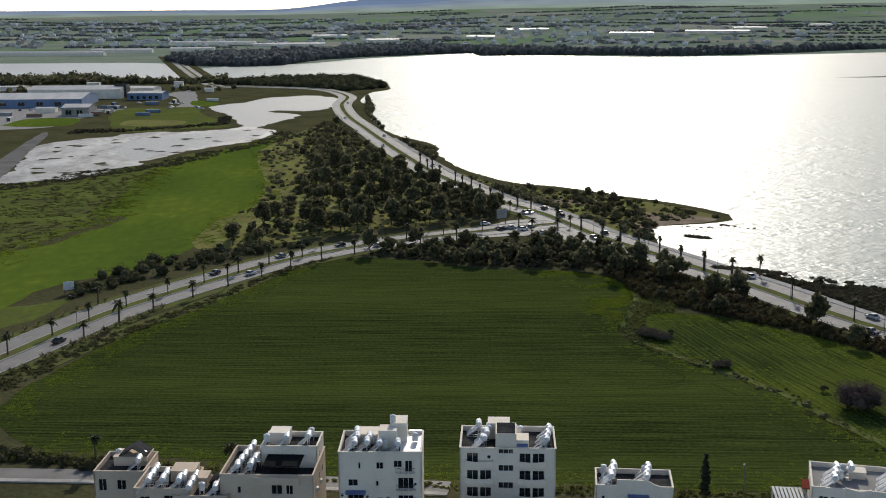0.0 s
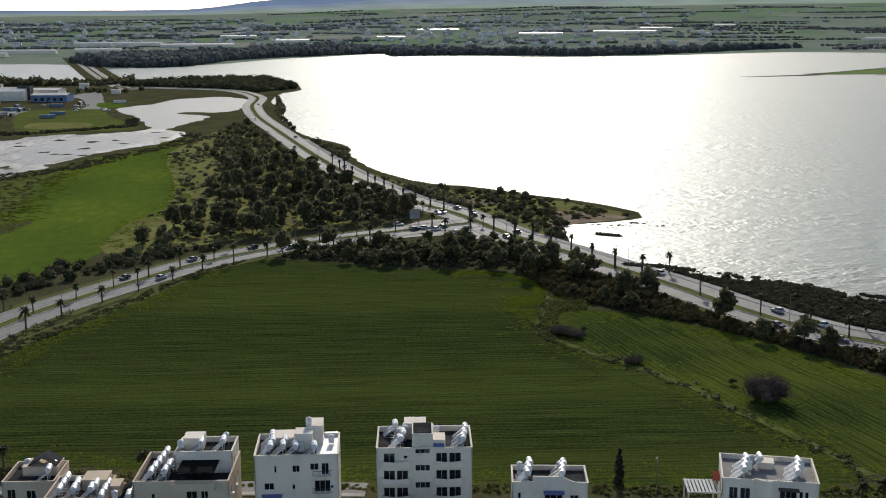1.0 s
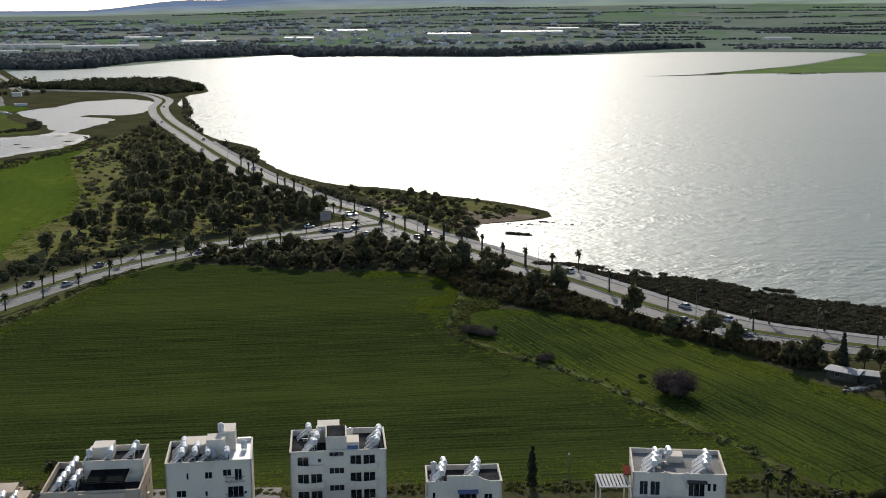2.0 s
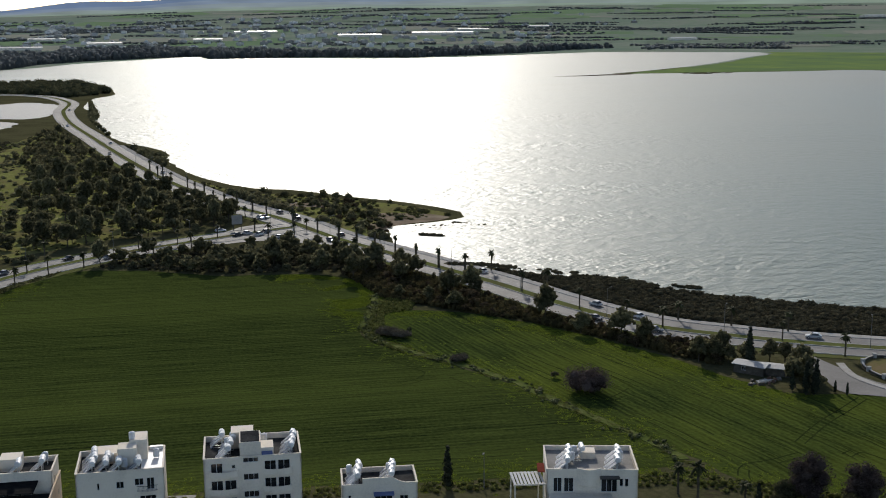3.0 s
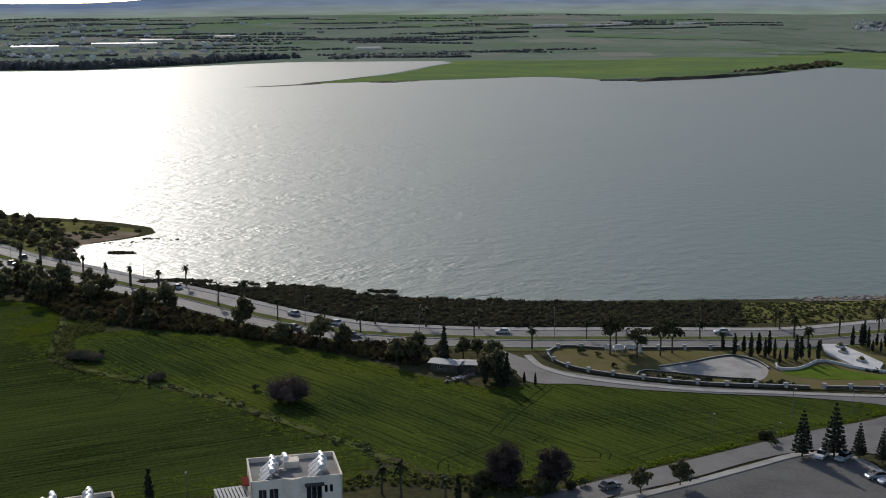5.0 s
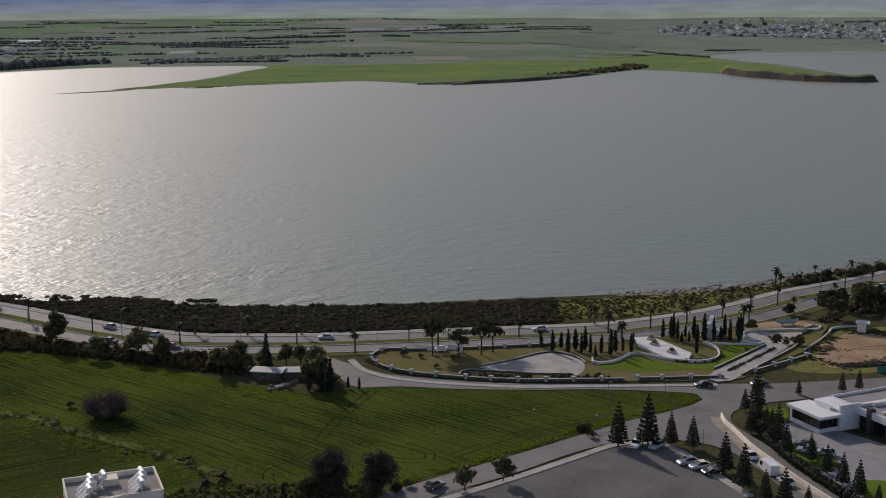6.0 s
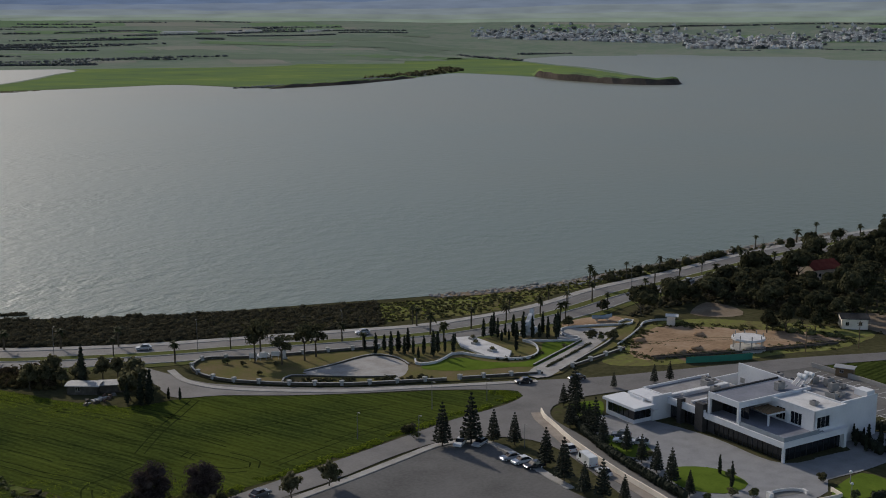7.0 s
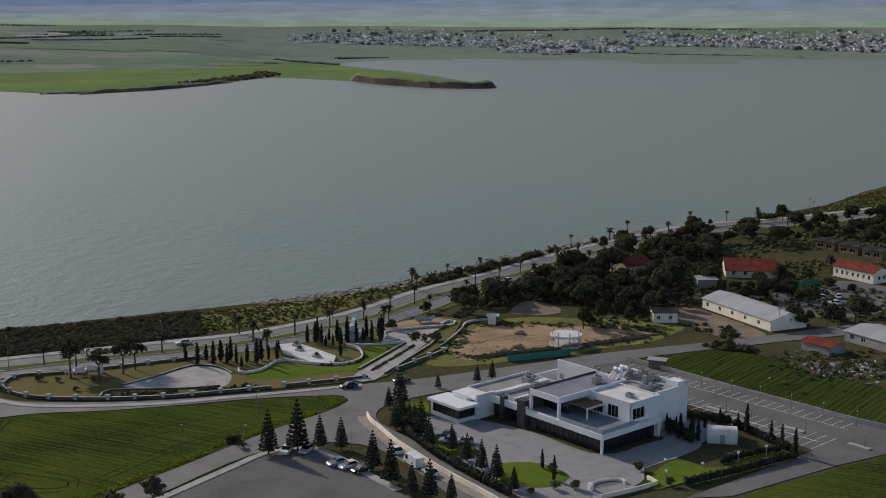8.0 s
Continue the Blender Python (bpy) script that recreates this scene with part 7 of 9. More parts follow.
# the little pool on the forecourt
t = thing("garden_pool", "shallow curved garden pool with white rim", "pool", pose(193.5, 100.8, 0.1, 0, 0, -25))
bm = bmesh.new()
arc = [(3.6 * math.cos(math.pi * i / 12), 1.9 * math.sin(math.pi * i / 12)) for i in range(13)]
for i in range(12):
    for r0, r1 in ((1.0, 1.1),):
        q = [(arc[i][0] * r0, arc[i][1] * r0), (arc[i + 1][0] * r0, arc[i + 1][1] * r0), (arc[i + 1][0] * r1, arc[i + 1][1] * r1), (arc[i][0] * r1, arc[i][1] * r1)]
        lo, hi = [bm.verts.new((*p, 0)) for p in q], [bm.verts.new((*p, 0.6)) for p in q]
        bm.faces.new(hi)
        bm.faces.new((lo[0], lo[1], hi[1], hi[0]))
        bm.faces.new((lo[3], lo[2], hi[2], hi[3]))
bmesh.ops.recalc_face_normals(bm, faces=bm.faces)
part("rim", bm, M_ROOFWHITE, t)
bm = bmesh.new()
bm.faces.new([bm.verts.new((*p, 0.06)) for p in arc])
part("water", bm, M_POND, t)
slab_part("end_wall", ID, [(-4.2, -0.8, 0, -3.6, 0.6, 1.2)], M_ROOFWHITE, t)
slab_part("end_wall", ID, [(3.6, -0.8, 0, 4.0, 0.6, 0.7)], M_ROOFWHITE, t)
sheet("yard", [(208, 99), (215, 97.4), (226, 96.5), (238, 96), (241, 100), (236, 113), (229, 110), (224.6, 104), (215, 107)], 0.09, M_FORE, "grey paved yard beside the showroom", "yard", smooth=False)
# ---- memorial park between the two roads ----
PARK = [(169, 255), (161.5, 251), (159, 243), (160.5, 235.4), (164.5, 228), (171, 219.6), (180, 210.4), (191, 202.6), (205, 192.5), (218, 183.5), (225, 181), (236, 185), (250, 186), (262, 189), (276, 196), (284, 201), (283, 208), (266, 212), (244, 215.6), (222, 221.4), (206, 230), (190, 240)]
sheet("park_lawn", PARK, 0.20, M_LAWN, "patchy park lawn with worn earth", "lawn", 3.0)
LAWN_P = [(203, 209.4), (216, 209.6), (219.5, 200.4), (226, 194.4), (238, 199), (244, 203), (253.7, 195.5), (246.7, 192.4), (227, 189.3), (220, 193.2), (207.3, 201.2)]
sheet("lawn", LAWN_P, 0.24, M_LAWN_G, "bright green lawn in the memorial park", "lawn", 2.0)
PLAZA_1 = [(179, 227), (189, 226.4), (197, 226.8), (202, 226), (204, 220.4), (202, 213), (194, 207), (189, 212), (183, 218)]
sheet("paving", PLAZA_1, 0.26, M_PAVE, "oval pale paved court in the park", "paving", 2.0)
PATH = [(217, 185), (223, 189), (240, 193), (254, 197), (262, 199), (262, 195), (252, 191), (236, 186), (220, 181.2)]
sheet("paving", PATH, 0.255, M_PAVE, "pale paved path down to the road", "paving", 2.0)
COURT = [(248.5, 202), (254.5, 208), (260, 209.2), (266, 203), (271, 199.4), (264, 196), (256, 196), (251, 197.6)]
sheet("paving", COURT, 0.262, M_PAVE, "pale paved court behind the cypresses", "paving", 2.0)
sheet("earth_bed", [(261, 211), (266, 213.4), (274, 212.6), (281, 209), (281, 204), (275, 202.8), (268, 205)], 0.26, M_SAND, "reddish earth bed beside the boat", "bed", 2.0)
FOOT = [(158, 252), (155.6, 242), (157.6, 233), (162, 226), (168.6, 218), (178, 208.6), (189, 200.8), (203, 191), (216, 182)]
foot_line = spline(FOOT, 2.5)
tagged(ribbon("pavement", foot_line, 0.3, 2.2, 0.0, 0.28, M_PAVE), "pale footway outside the park wall", "pavement", kind="structure")


# dark stone, deepened in colour for the shaded near side of the walls
M_STONE = mat("shade_darkened_stone", [(0.06, 0.052, 0.043), (0.10, 0.088, 0.073), (0.15, 0.135, 0.115)], 0.8, 5.0, 0.95, 0.5, 0.04)


def low_wall(line, label, h=0.6, w=0.35, material=None, piers=6.0, pier_h=1.15):
    """A low rendered park wall with coping and square piers along it."""
    t = thing("park_wall", label, "wall")
    ln = spline(line, 1.5)
    ribbon("wall", ln, -w / 2, w / 2, 0.15, 0.2 + h, material or M_STONE, parent=t)
    ribbon("coping", ln, -w / 2 - 0.06, w / 2 + 0.06, 0.2 + h, 0.28 + h, material or M_KERB, parent=t)
    if piers:
        run, last = piers, ln[0]
        for v in ln:
            run += (v - last).length
            last = v
            if run >= piers:
                run = 0.0
                slab_part("pier", Matrix.Translation((v.x, v.y, 0.15)), [(-0.42, -0.42, 0, 0.42, 0.42, pier_h), (-0.5, -0.5, pier_h, 0.5, 0.5, pier_h + 0.1)], M_KERB, t)
    return t


low_wall([(208, 231.2), (198.5, 236.3), (185.6, 243), (175.8, 248.8), (168.8, 254.4), (162, 250.8), (159.6, 243), (161, 235.6), (165, 228.4), (171.4, 220), (180.4, 210.9), (191.2, 203.1), (200, 197)], "low rendered park wall with square piers")
low_wall([(170.5, 224.2), (172.5, 226.1), (174.9, 226.5), (179.4, 222), (186.7, 213.6), (193.3, 208.2)], "low curved inner park wall with pale coping", 0.35, 0.3, None, 0)
low_wall([(179.7, 227.4), (185, 227), (189, 226.8), (197.3, 227.4), (202.6, 226.4), (204.6, 221), (203.6, 216), (202.6, 213.4)], "low curved wall round the oval court", 0.35, 0.3, None, 0)
low_wall([(203, 195.4), (214, 188.4), (221, 184)], "low rendered wall along the footway", 0.6)
low_wall([(231, 182.6), (242, 183), (254, 183.5)], "low rendered wall along the footway", 0.6)
low_wall([(206.4, 215), (204.4, 212.6), (204.6, 210.9), (208.3, 209.5), (213, 210.6), (217, 212.1), (219.4, 211), (220.6, 206), (222.6, 200.6), (226, 196.6), (230, 195.6), (234.6, 197.4), (239.8, 203.2), (240.6, 208.2)], "white curved parapet round the white terrace", 0.6, 0.3, M_ROOFWHITE, 0)
low_wall([(240.9, 208.4), (245.9, 202.5), (251.8, 198.3), (254.4, 200), (252.9, 203.2), (255.5, 206.8), (259.7, 208.9), (269.1, 204), (274.3, 199.8), (278, 198.9), (280.4, 200.3), (280.1, 202.6), (275.6, 202)], "white serpentine wall round the paved court", 0.45, 0.3, M_ROOFWHITE, 0)
low_wall([(276.6, 194.7), (281.1, 196.8), (285.7, 196), (289.8, 192.9)], "white serpentine wall beside the sandy plot", 0.45, 0.3, M_ROOFWHITE, 0)
low_wall([(224.7, 190.3), (232.4, 192.2), (252.7, 197.2)], "low dark wall along the paved path", 0.4, 0.35, None, 0)
low_wall([(226, 182.6), (240.2, 186.4), (255.7, 190.6), (264, 194.2)], "low dark wall along the paved path", 0.4, 0.35, None, 0)
low_wall([(256, 187.4), (266, 190.6), (276, 194.4)], "low pale edging between path and plot", 0.3, 0.3, M_KERB, 0)
tufts("path_planting", "clipped dark shrubs along the middle of the path", "shrubs", [(226 + 26 * k / 60, 186.9 + 6.6 * k / 60) for k in range(61)] + [(262 + 14 * k / 30, 196.4 + 3.0 * k / 30) for k in range(31)], 187, M_LEAF_D, 0.4, 0.7, 0.8, 26, 0.14, 0.7, 0.2)
# the white raised terrace
sheet("terrace", [(229.2, 222.9), (233.4, 220.4), (231.8, 211), (229.8, 202.5), (224.4, 198.7), (221.4, 202.6), (222.9, 209.4), (224.3, 216.1)], 0.75, M_ROOFWHITE, "raised white memorial terrace", "terrace", thick=0.6, smooth=False)
# white memorial and the boat
tw = thing("memorial", "white sculpted stone memorial among cypresses", "memorial", pose(248.9, 213.1, 0.2, 0, 0, 25) @ Matrix.Scale(1.25, 4))
slab_part("base", ID, [(-3.2, -1.6, 0, 3.2, 1.6, 0.5), (-2.8, -1.2, 0.5, 2.8, 1.2, 0.9)], M_ROOFWHITE, tw)
bm = bmesh.new()
prof = [(-2.6, 0.9), (2.6, 0.9), (2.6, 4.2), (1.9, 5.2), (1.4, 4.2), (0.2, 3.9), (-0.8, 3.2), (-1.8, 3.0), (-2.6, 2.2)]
fr, bk = [bm.verts.new((x, -0.45, z)) for x, z in prof], [bm.verts.new((x, 0.45, z)) for x, z in prof]
bm.faces.new(fr), bm.faces.new(bk[::-1])
for i in range(len(prof)):
    bm.faces.new((fr[i], bk[i], bk[(i + 1) % len(prof)], fr[(i + 1) % len(prof)]))
bmesh.ops.recalc_face_normals(bm, faces=bm.faces)
part("carved_block", bm, M_ROOFWHITE, tw)
tb = thing("boat", "small blue-grey wooden boat set up as a monument", "boat", pose(274.6, 207.2, 0.5, 0, 0, -26))
bm = bmesh.new()
ribs = []
for i in range(7):
    u = i / 6
    w, lift = 0.95 * math.sin(math.pi * min(0.96, 0.12 + u * 0.84)) , 0.5 * (2 * u - 1) ** 2
    ribs.append([bm.verts.new((-3.2 + 6.4 * u, s * w * k, z + lift)) for s, k, z in ((-1, 1, 1.1), (-1, 0.75, 0.45), (-1, 0.0, 0.1), (1, 0.75, 0.45), (1, 1, 1.1))])
for a, b in zip(ribs, ribs[1:]):
    for j in range(4):
        bm.faces.new((a[j], a[j + 1], b[j + 1], b[j]))
bmesh.ops.recalc_face_normals(bm, faces=bm.faces)
bmesh.ops.solidify(bm, geom=bm.faces[:], thickness=0.08)
part("hull", bm, paint("blue_grey_boat_paint", (0.22, 0.30, 0.38), 0.6), tb)
bm = bmesh.new()
tube(bm, (-0.4, 0, 0.2), (-0.4, 0, 7.0), 0.08, 0.04, 6)
part("mast", bm, M_WOOD, tb)
bm = bmesh.new()
tube(bm, (-0.4, -1.1, 5.6), (-0.4, 1.1, 5.6), 0.04, 0.04, 5)
part("yard", bm, M_WOOD, tb)
slab_part("cradle", ID, [(-2.0, -0.7, -0.3, -1.7, 0.7, 0.55), (1.5, -0.7, -0.3, 1.8, 0.7, 0.55)], M_CONC, tb)
for x, y, z in ((226, 206, 0.75), (228, 214, 0.75), (231, 218, 0.75)):
    t = thing("planter", "dark planter with low shrubs on the white terrace", "planter", pose(x, y, z))
    slab_part("trough", ID, [(-0.9, -0.9, 0, 0.9, 0.9, 0.5)], M_KERB, t)
    ob = new("shrub", mesh_of("shrub", *foliage([(0, 0, 0.75, 0.8, 0.4), (0.4, 0.3, 0.7, 0.5, 0.4)], 40, 0.15), M_LEAF))
    ob.parent = t
for x, y, r in ((178.8, 243.2, 0), (181.5, 241.8, 10), (176.5, 244.5, -10)):
    t = thing("sign_board", "white information board on two posts", "sign", pose(x, y, 0.2, 0, 0, r - 40))
    slab_part("panel", ID, [(-1.1, -0.05, 0.9, 1.1, 0.05, 2.1)], M_ROOFWHITE, t)
    slab_part("post", ID, [(-0.9, -0.04, 0, -0.8, 0.04, 0.9)], M_PANELEDGE, t)
    slab_part("post", ID, [(0.8, -0.04, 0, 0.9, 0.04, 0.9)], M_PANELEDGE, t)
t = thing("totem_sign", "tall slim white totem sign in the park", "sign", pose(183.5, 240.5, 0.2))
slab_part("panel", ID, [(-0.45, -0.12, 0.4, 0.45, 0.12, 4.6)], M_ROOFWHITE, t)
slab_part("base", ID, [(-0.7, -0.4, 0, 0.7, 0.4, 0.4)], M_KERB, t)

# ---- building plot with its small structures ----
t = thing("gazebo", "round white gazebo on posts beside the sand", "gazebo", pose(278.1, 160.6, 0))
bm = bmesh.new()
tube(bm, (0, 0, 2.9), (0, 0, 3.4), 4.6, 4.5, 12)
part("roof_ring", bm, M_ROOFWHITE, t)
bm = bmesh.new()
tube(bm, (0, 0, 0), (0, 0, 0.5), 4.8, 4.8, 12)
part("base", bm, M_KERB, t)
for i in range(8):
    bm = bmesh.new()
    a = i * math.pi / 4
    tube(bm, (4 * math.cos(a), 4 * math.sin(a), 0.5), (4 * math.cos(a), 4 * math.sin(a), 4.4), 0.14, 0.14, 6)
    part("post", bm, M_CONC, t)
t = thing("kiosk", "small white flat-roofed kiosk", "kiosk", pose(286, 189.4, 0, 0, 0, 35))
shell(t, 2.6, 2.4, 0, 2.7, M_WHITE, [(0.5, 0.9, 2.0, 2.0)], x0=-1.3, parapet=0.1)
slab_part("canopy", ID, [(-1.7, -0.9, 2.75, 1.7, 2.8, 2.95)], M_ROOFWHITE, t)
tagged(ribbon("fence", spline([(254.6, 164.4), (262.2, 159.2), (270.2, 154.4)], 2.0), -0.04, 0.0, 0.0, 1.7, paint("green_netting", (0.02, 0.19, 0.13), 0.8)), "green netting fence along the plot", "fence", kind="structure")
sheet("court", [(257, 168.6), (272, 166.6), (276, 157.6), (269.2, 156.0), (262, 160.4), (256, 165.2)], 0.09, mat("brown_clay_court", [(0.16, 0.10, 0.07), (0.20, 0.13, 0.095), (0.24, 0.17, 0.125)], 0.3, 3.0, 0.95, 0.2, 0.03), "brown earth court beside the green fence", "court", smooth=False)
for x, y, r in ((262, 171, 20), (268, 170, -15), (281, 178, 0), (264, 186, 40)):
    bl = [(0, 0, 0.35, 1.9, 0.75)]
    me = mesh_of("sand_heap", *foliage(bl, 0, 0.2, 1.0), M_SAND)
    tagged(new("sand_heap", me), "heap of orange sand on the plot", "sand heap").matrix_basis = pose(x, y, 0, 0, 0, r)
yard_wall = spline([(252, 172.5), (268, 163), (282, 155), (300, 146)], 3.0)
tagged(ribbon("boundary_wall", yard_wall, 0.0, 0.3, 0.0, 0.7, M_STONE), "low dark stone wall along the street", "wall", kind="structure")
for x, y in ((286.5, 148.2), (300, 140), (330, 120), (547, 188), (556, 193)):
    t = thing("utility_pole", "wooden utility pole with crossarms", "utility pole", pose(x, y, 0, 0, 0, -30))
    bm = bmesh.new()
    tube(bm, (0, 0, 0), (0, 0, 7.5), 0.14, 0.09, 6)
    part("pole", bm, M_WOOD, t)
    slab_part("crossarm", ID, [(-0.9, -0.06, 6.9, 0.9, 0.06, 7.05)], M_WOOD, t)
    slab_part("crossarm", ID, [(-0.7, -0.06, 6.2, 0.7, 0.06, 6.35)], M_WOOD, t)


# weeds, tracks and a second kerb round the plot
tagged(ribbon("boundary_wall", [v + Vector((0.9, 1.6, 0)) for v in yard_wall], 0.0, 0.25, 0.0, 0.5, M_STONE), "low dark stone edging along the street", "wall", kind="structure")
sheet("ground_cover", [(240, 180), (252, 184), (268, 193), (286, 195), (300, 186), (312, 165), (318, 146), (308, 142), (290, 146), (266, 158), (246, 170)], 0.05, M_GROVE, "dry weedy ground round the plot", "ground", 3.0, 1.5)
tufts("rough_grass", "weeds at the edges of the sandy plot", "grass", along(spline([(252, 181), (266, 189.5), (281, 192), (288, 187), (297, 172), (306, 159), (306, 147), (292, 151), (276, 160), (258, 170), (251, 174)], 2.0), 700, 1.6, 181), 181, M_WEED, 0.3, 0.9, 0.4, 14, 0.18, 0.5, 0.5)
tufts("rough_grass", "weeds scattered over the sandy plot", "grass", scatter(SANDLOT, 9, 2.0, 182), 182, M_WEED, 0.3, 0.9, 0.25, 12, 0.18, 0.4, 0.6)
wheel_tracks([spline(q, 1.5) for q in ([(256, 176), (268, 180), (280, 176), (292, 164), (302, 152)], [(262, 186), (270, 178), (284, 170), (296, 158)])], SANDLOT, "tyre tracks over the sandy plot", z=0.066)
hedge_spots = along(spline([(319, 140), (318, 135.6), (320, 130), (302, 125), (303.5, 120.5), (304.5, 116.7), (301, 128.7)], 2.0), 60, 1.6, 183)
tufts("street_bushes", "dark bushes along the street's edge", "bushes", hedge_spots, 183, M_LEAF_D, 0.6, 1.6, 0.7, 30, 0.22, 0.7, 0.1)
tufts("park_beds", "low dark shrubs behind the park walls", "shrubs", along(spline([(173, 223), (180, 216), (190, 207.5), (199, 202)], 1.5), 90, 0.9, 184) + along(spline([(219.5, 206), (222, 201.5), (226, 197.6), (231, 196.4), (236, 198)], 1.5), 60, 0.7, 185) + along(spline([(247, 193.2), (256, 197), (262, 200)], 1.5), 40, 0.8, 186), 184, M_LEAF_D, 0.35, 0.8, 0.8, 26, 0.16, 0.7, 0.2)


# ---- low houses, sheds and yards to the east ----
def gable_shed(name, label, category, m, W, D, H, R, wall_m, roof_m, holes=(), right=()):
    """A long shed: four walls with openings, two gable triangles, two roof leaves."""
    t = thing(name, label, category, m)
    for mm, w, hs in ((ID, W, holes), (pose(W, D, 0, 0, 0, 180), W, ()), (pose(W, 0, 0, 0, 0, 90), D, right), (pose(0, D, 0, 0, 0, -90), D, ())):
        wl = part("wall", holed_wall(mm, w, H, hs), wall_m, t)
        for q in hs:
            window_in(mm, q, wl, 2)
    for x in (0.0, W - 0.2):
        bm = bmesh.new()
        a, b = [bm.verts.new(p) for p in ((x, 0, H), (x, D, H), (x, D / 2, H + R))], [bm.verts.new(p) for p in ((x + 0.2, 0, H), (x + 0.2, D, H), (x + 0.2, D / 2, H + R))]
        bm.faces.new(a), bm.faces.new(b[::-1])
        for i in range(3):
            bm.faces.new((a[i], a[(i + 1) % 3], b[(i + 1) % 3], b[i]))
        bmesh.ops.recalc_face_normals(bm, faces=bm.faces)
        part("gable", bm, wall_m, t)
    gable_roof(t, 0, 0, W, D, H, H + R, roof_m, True, 0.4)
    return t


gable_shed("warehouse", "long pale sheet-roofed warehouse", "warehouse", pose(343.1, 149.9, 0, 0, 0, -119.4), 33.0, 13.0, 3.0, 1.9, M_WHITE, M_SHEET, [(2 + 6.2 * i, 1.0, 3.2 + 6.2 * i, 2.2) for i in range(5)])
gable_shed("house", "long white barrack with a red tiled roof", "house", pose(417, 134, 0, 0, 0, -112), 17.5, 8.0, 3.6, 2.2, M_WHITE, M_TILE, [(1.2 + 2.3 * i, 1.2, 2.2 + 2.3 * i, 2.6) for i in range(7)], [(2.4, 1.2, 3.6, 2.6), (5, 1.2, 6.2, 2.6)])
gable_shed("house", "house with a red tiled roof among trees", "house", pose(391, 163, 0, 0, 0, -61.5), 17.5, 16, 2.4, 3.2, M_CREAM, M_TILE, [(2, 1, 3.2, 2.6), (6, 1, 7.2, 2.6), (11, 1, 12.2, 2.6)])
gable_shed("house", "small house with an orange tiled roof", "house", pose(370, 191, 0, 0, 0, -20), 12, 9, 3.6, 2.4, M_CREAM, M_TILE, [(2, 1, 3.2, 2.4), (7, 1, 8.2, 2.4)])
for i in range(3):
    gable_shed("barrack", "brown barrack with a dark low roof", "barrack", pose(466 - 4 * i, 158 - 10.5 * i, 0, 0, 0, -105), 9.0, 7.0, 3.2, 0.9, M_WOOD, M_ROOFGREY, [(1, 0.9, 3.4, 2.3), (5, 0.9, 7.4, 2.3)])
gable_shed("shed", "low grey shed with a pale roof", "shed", pose(329.7, 100.8, 0, 0, 0, -114), 15, 14, 2.8, 1.2, M_CONC, M_SHEET, [(2, 1, 3.4, 2.2), (6, 1, 7.4, 2.2)])
gable_shed("shed", "low shed with a red roof", "shed", pose(313.3, 107.2, 0, 0, 0, -107), 9.3, 7.0, 2.3, 0.8, M_CONC, M_TILE)
gable_shed("shed", "flat-roofed hut among trees", "shed", pose(368.7, 163.3, 0, 0, 0, -52), 6.5, 7, 2.8, 0.4, M_CONC, M_SHEET)
gable_shed("shed", "small sheet-roofed lean-to beside trees", "shed", pose(315.8, 153, 0, 0, 0, -52), 7.3, 6, 3.0, 1.0, M_WHITE, M_ROOFGREY, [(1, 1, 2, 2.2), (4.6, 1, 5.6, 2.2)])
gable_shed("kiosk", "yellowish site hut beside the car park wall", "hut", pose(271.2, 131.8, 0, 0, 0, -74), 4.2, 2.6, 2.3, 0.3, M_WOOD, M_SHEET, [(1, 1, 2, 1.8)])
sheet("yard", [(341, 153), (323, 121), (312, 128), (318, 140), (326, 156)], 0.07, M_DIRT, "bare earth yard beside the warehouse", "yard", 3.0)
sheet("yard", [(352, 122), (372, 138), (400, 142), (412, 118), (398, 108), (365, 104)], 0.06, M_ASPHALT_D, "grey yard between the sheds", "yard", 3.0)
sheet("yard", [(300.6, 194), (302.8, 186), (310.3, 182), (317, 188), (317, 199)], 0.07, M_DIRT, "bare earth yard behind the trees", "yard", 3.0)
for x, y, r in ((374, 133, -20), (386, 136, -20)):
    tagged(ribbon("fence", spline([(x, y), (x + 10, y - 4)], 2.0), 0, 0.05, 0, 2.4, bpy.data.materials["green_netting"]), "green netting fence round a yard", "fence", kind="structure")
# scrap and clutter by the red shed
prnd = random.Random(77)
cols = [paint("scrap_white", (0.42, 0.41, 0.38), 0.7), paint("scrap_rust", (0.17, 0.10, 0.07), 0.8), paint("scrap_brown", (0.11, 0.09, 0.07), 0.8), paint("scrap_grey", (0.16, 0.155, 0.145), 0.7)]
for i in range(190):
    x, y = prnd.gauss(303, 6), prnd.gauss(92, 6)
    bm = bmesh.new()
    w, d, h = prnd.uniform(0.3, 1.8), prnd.uniform(0.2, 0.9), prnd.uniform(0.15, 0.6)
    vs = box(bm, -w / 2, -d / 2, 0, w / 2, d / 2, h)
    for v in vs[4:]:
        v.co += Vector((prnd.uniform(-0.3, 0.3), prnd.uniform(-0.25, 0.25), prnd.uniform(-0.25, 0.25)))
    bmesh.ops.bevel(bm, geom=bm.edges[:], offset=0.06, segments=1)
    tagged(part("scrap", bm, cols[i % 4]), "battered scrap metal lying in rough grass", "scrap", "scrap heap").matrix_basis = pose(x, y, 0, 0, 0, prnd.uniform(0, 180))

tufts("scrap_weeds", "weeds and bushes grown through the scrap", "weeds", [(prnd.gauss(303, 8), prnd.gauss(92, 8)) for i in range(170)], 188, M_WEED, 0.3, 1.1, 0.7, 22, 0.2, 0.6, 0.2)
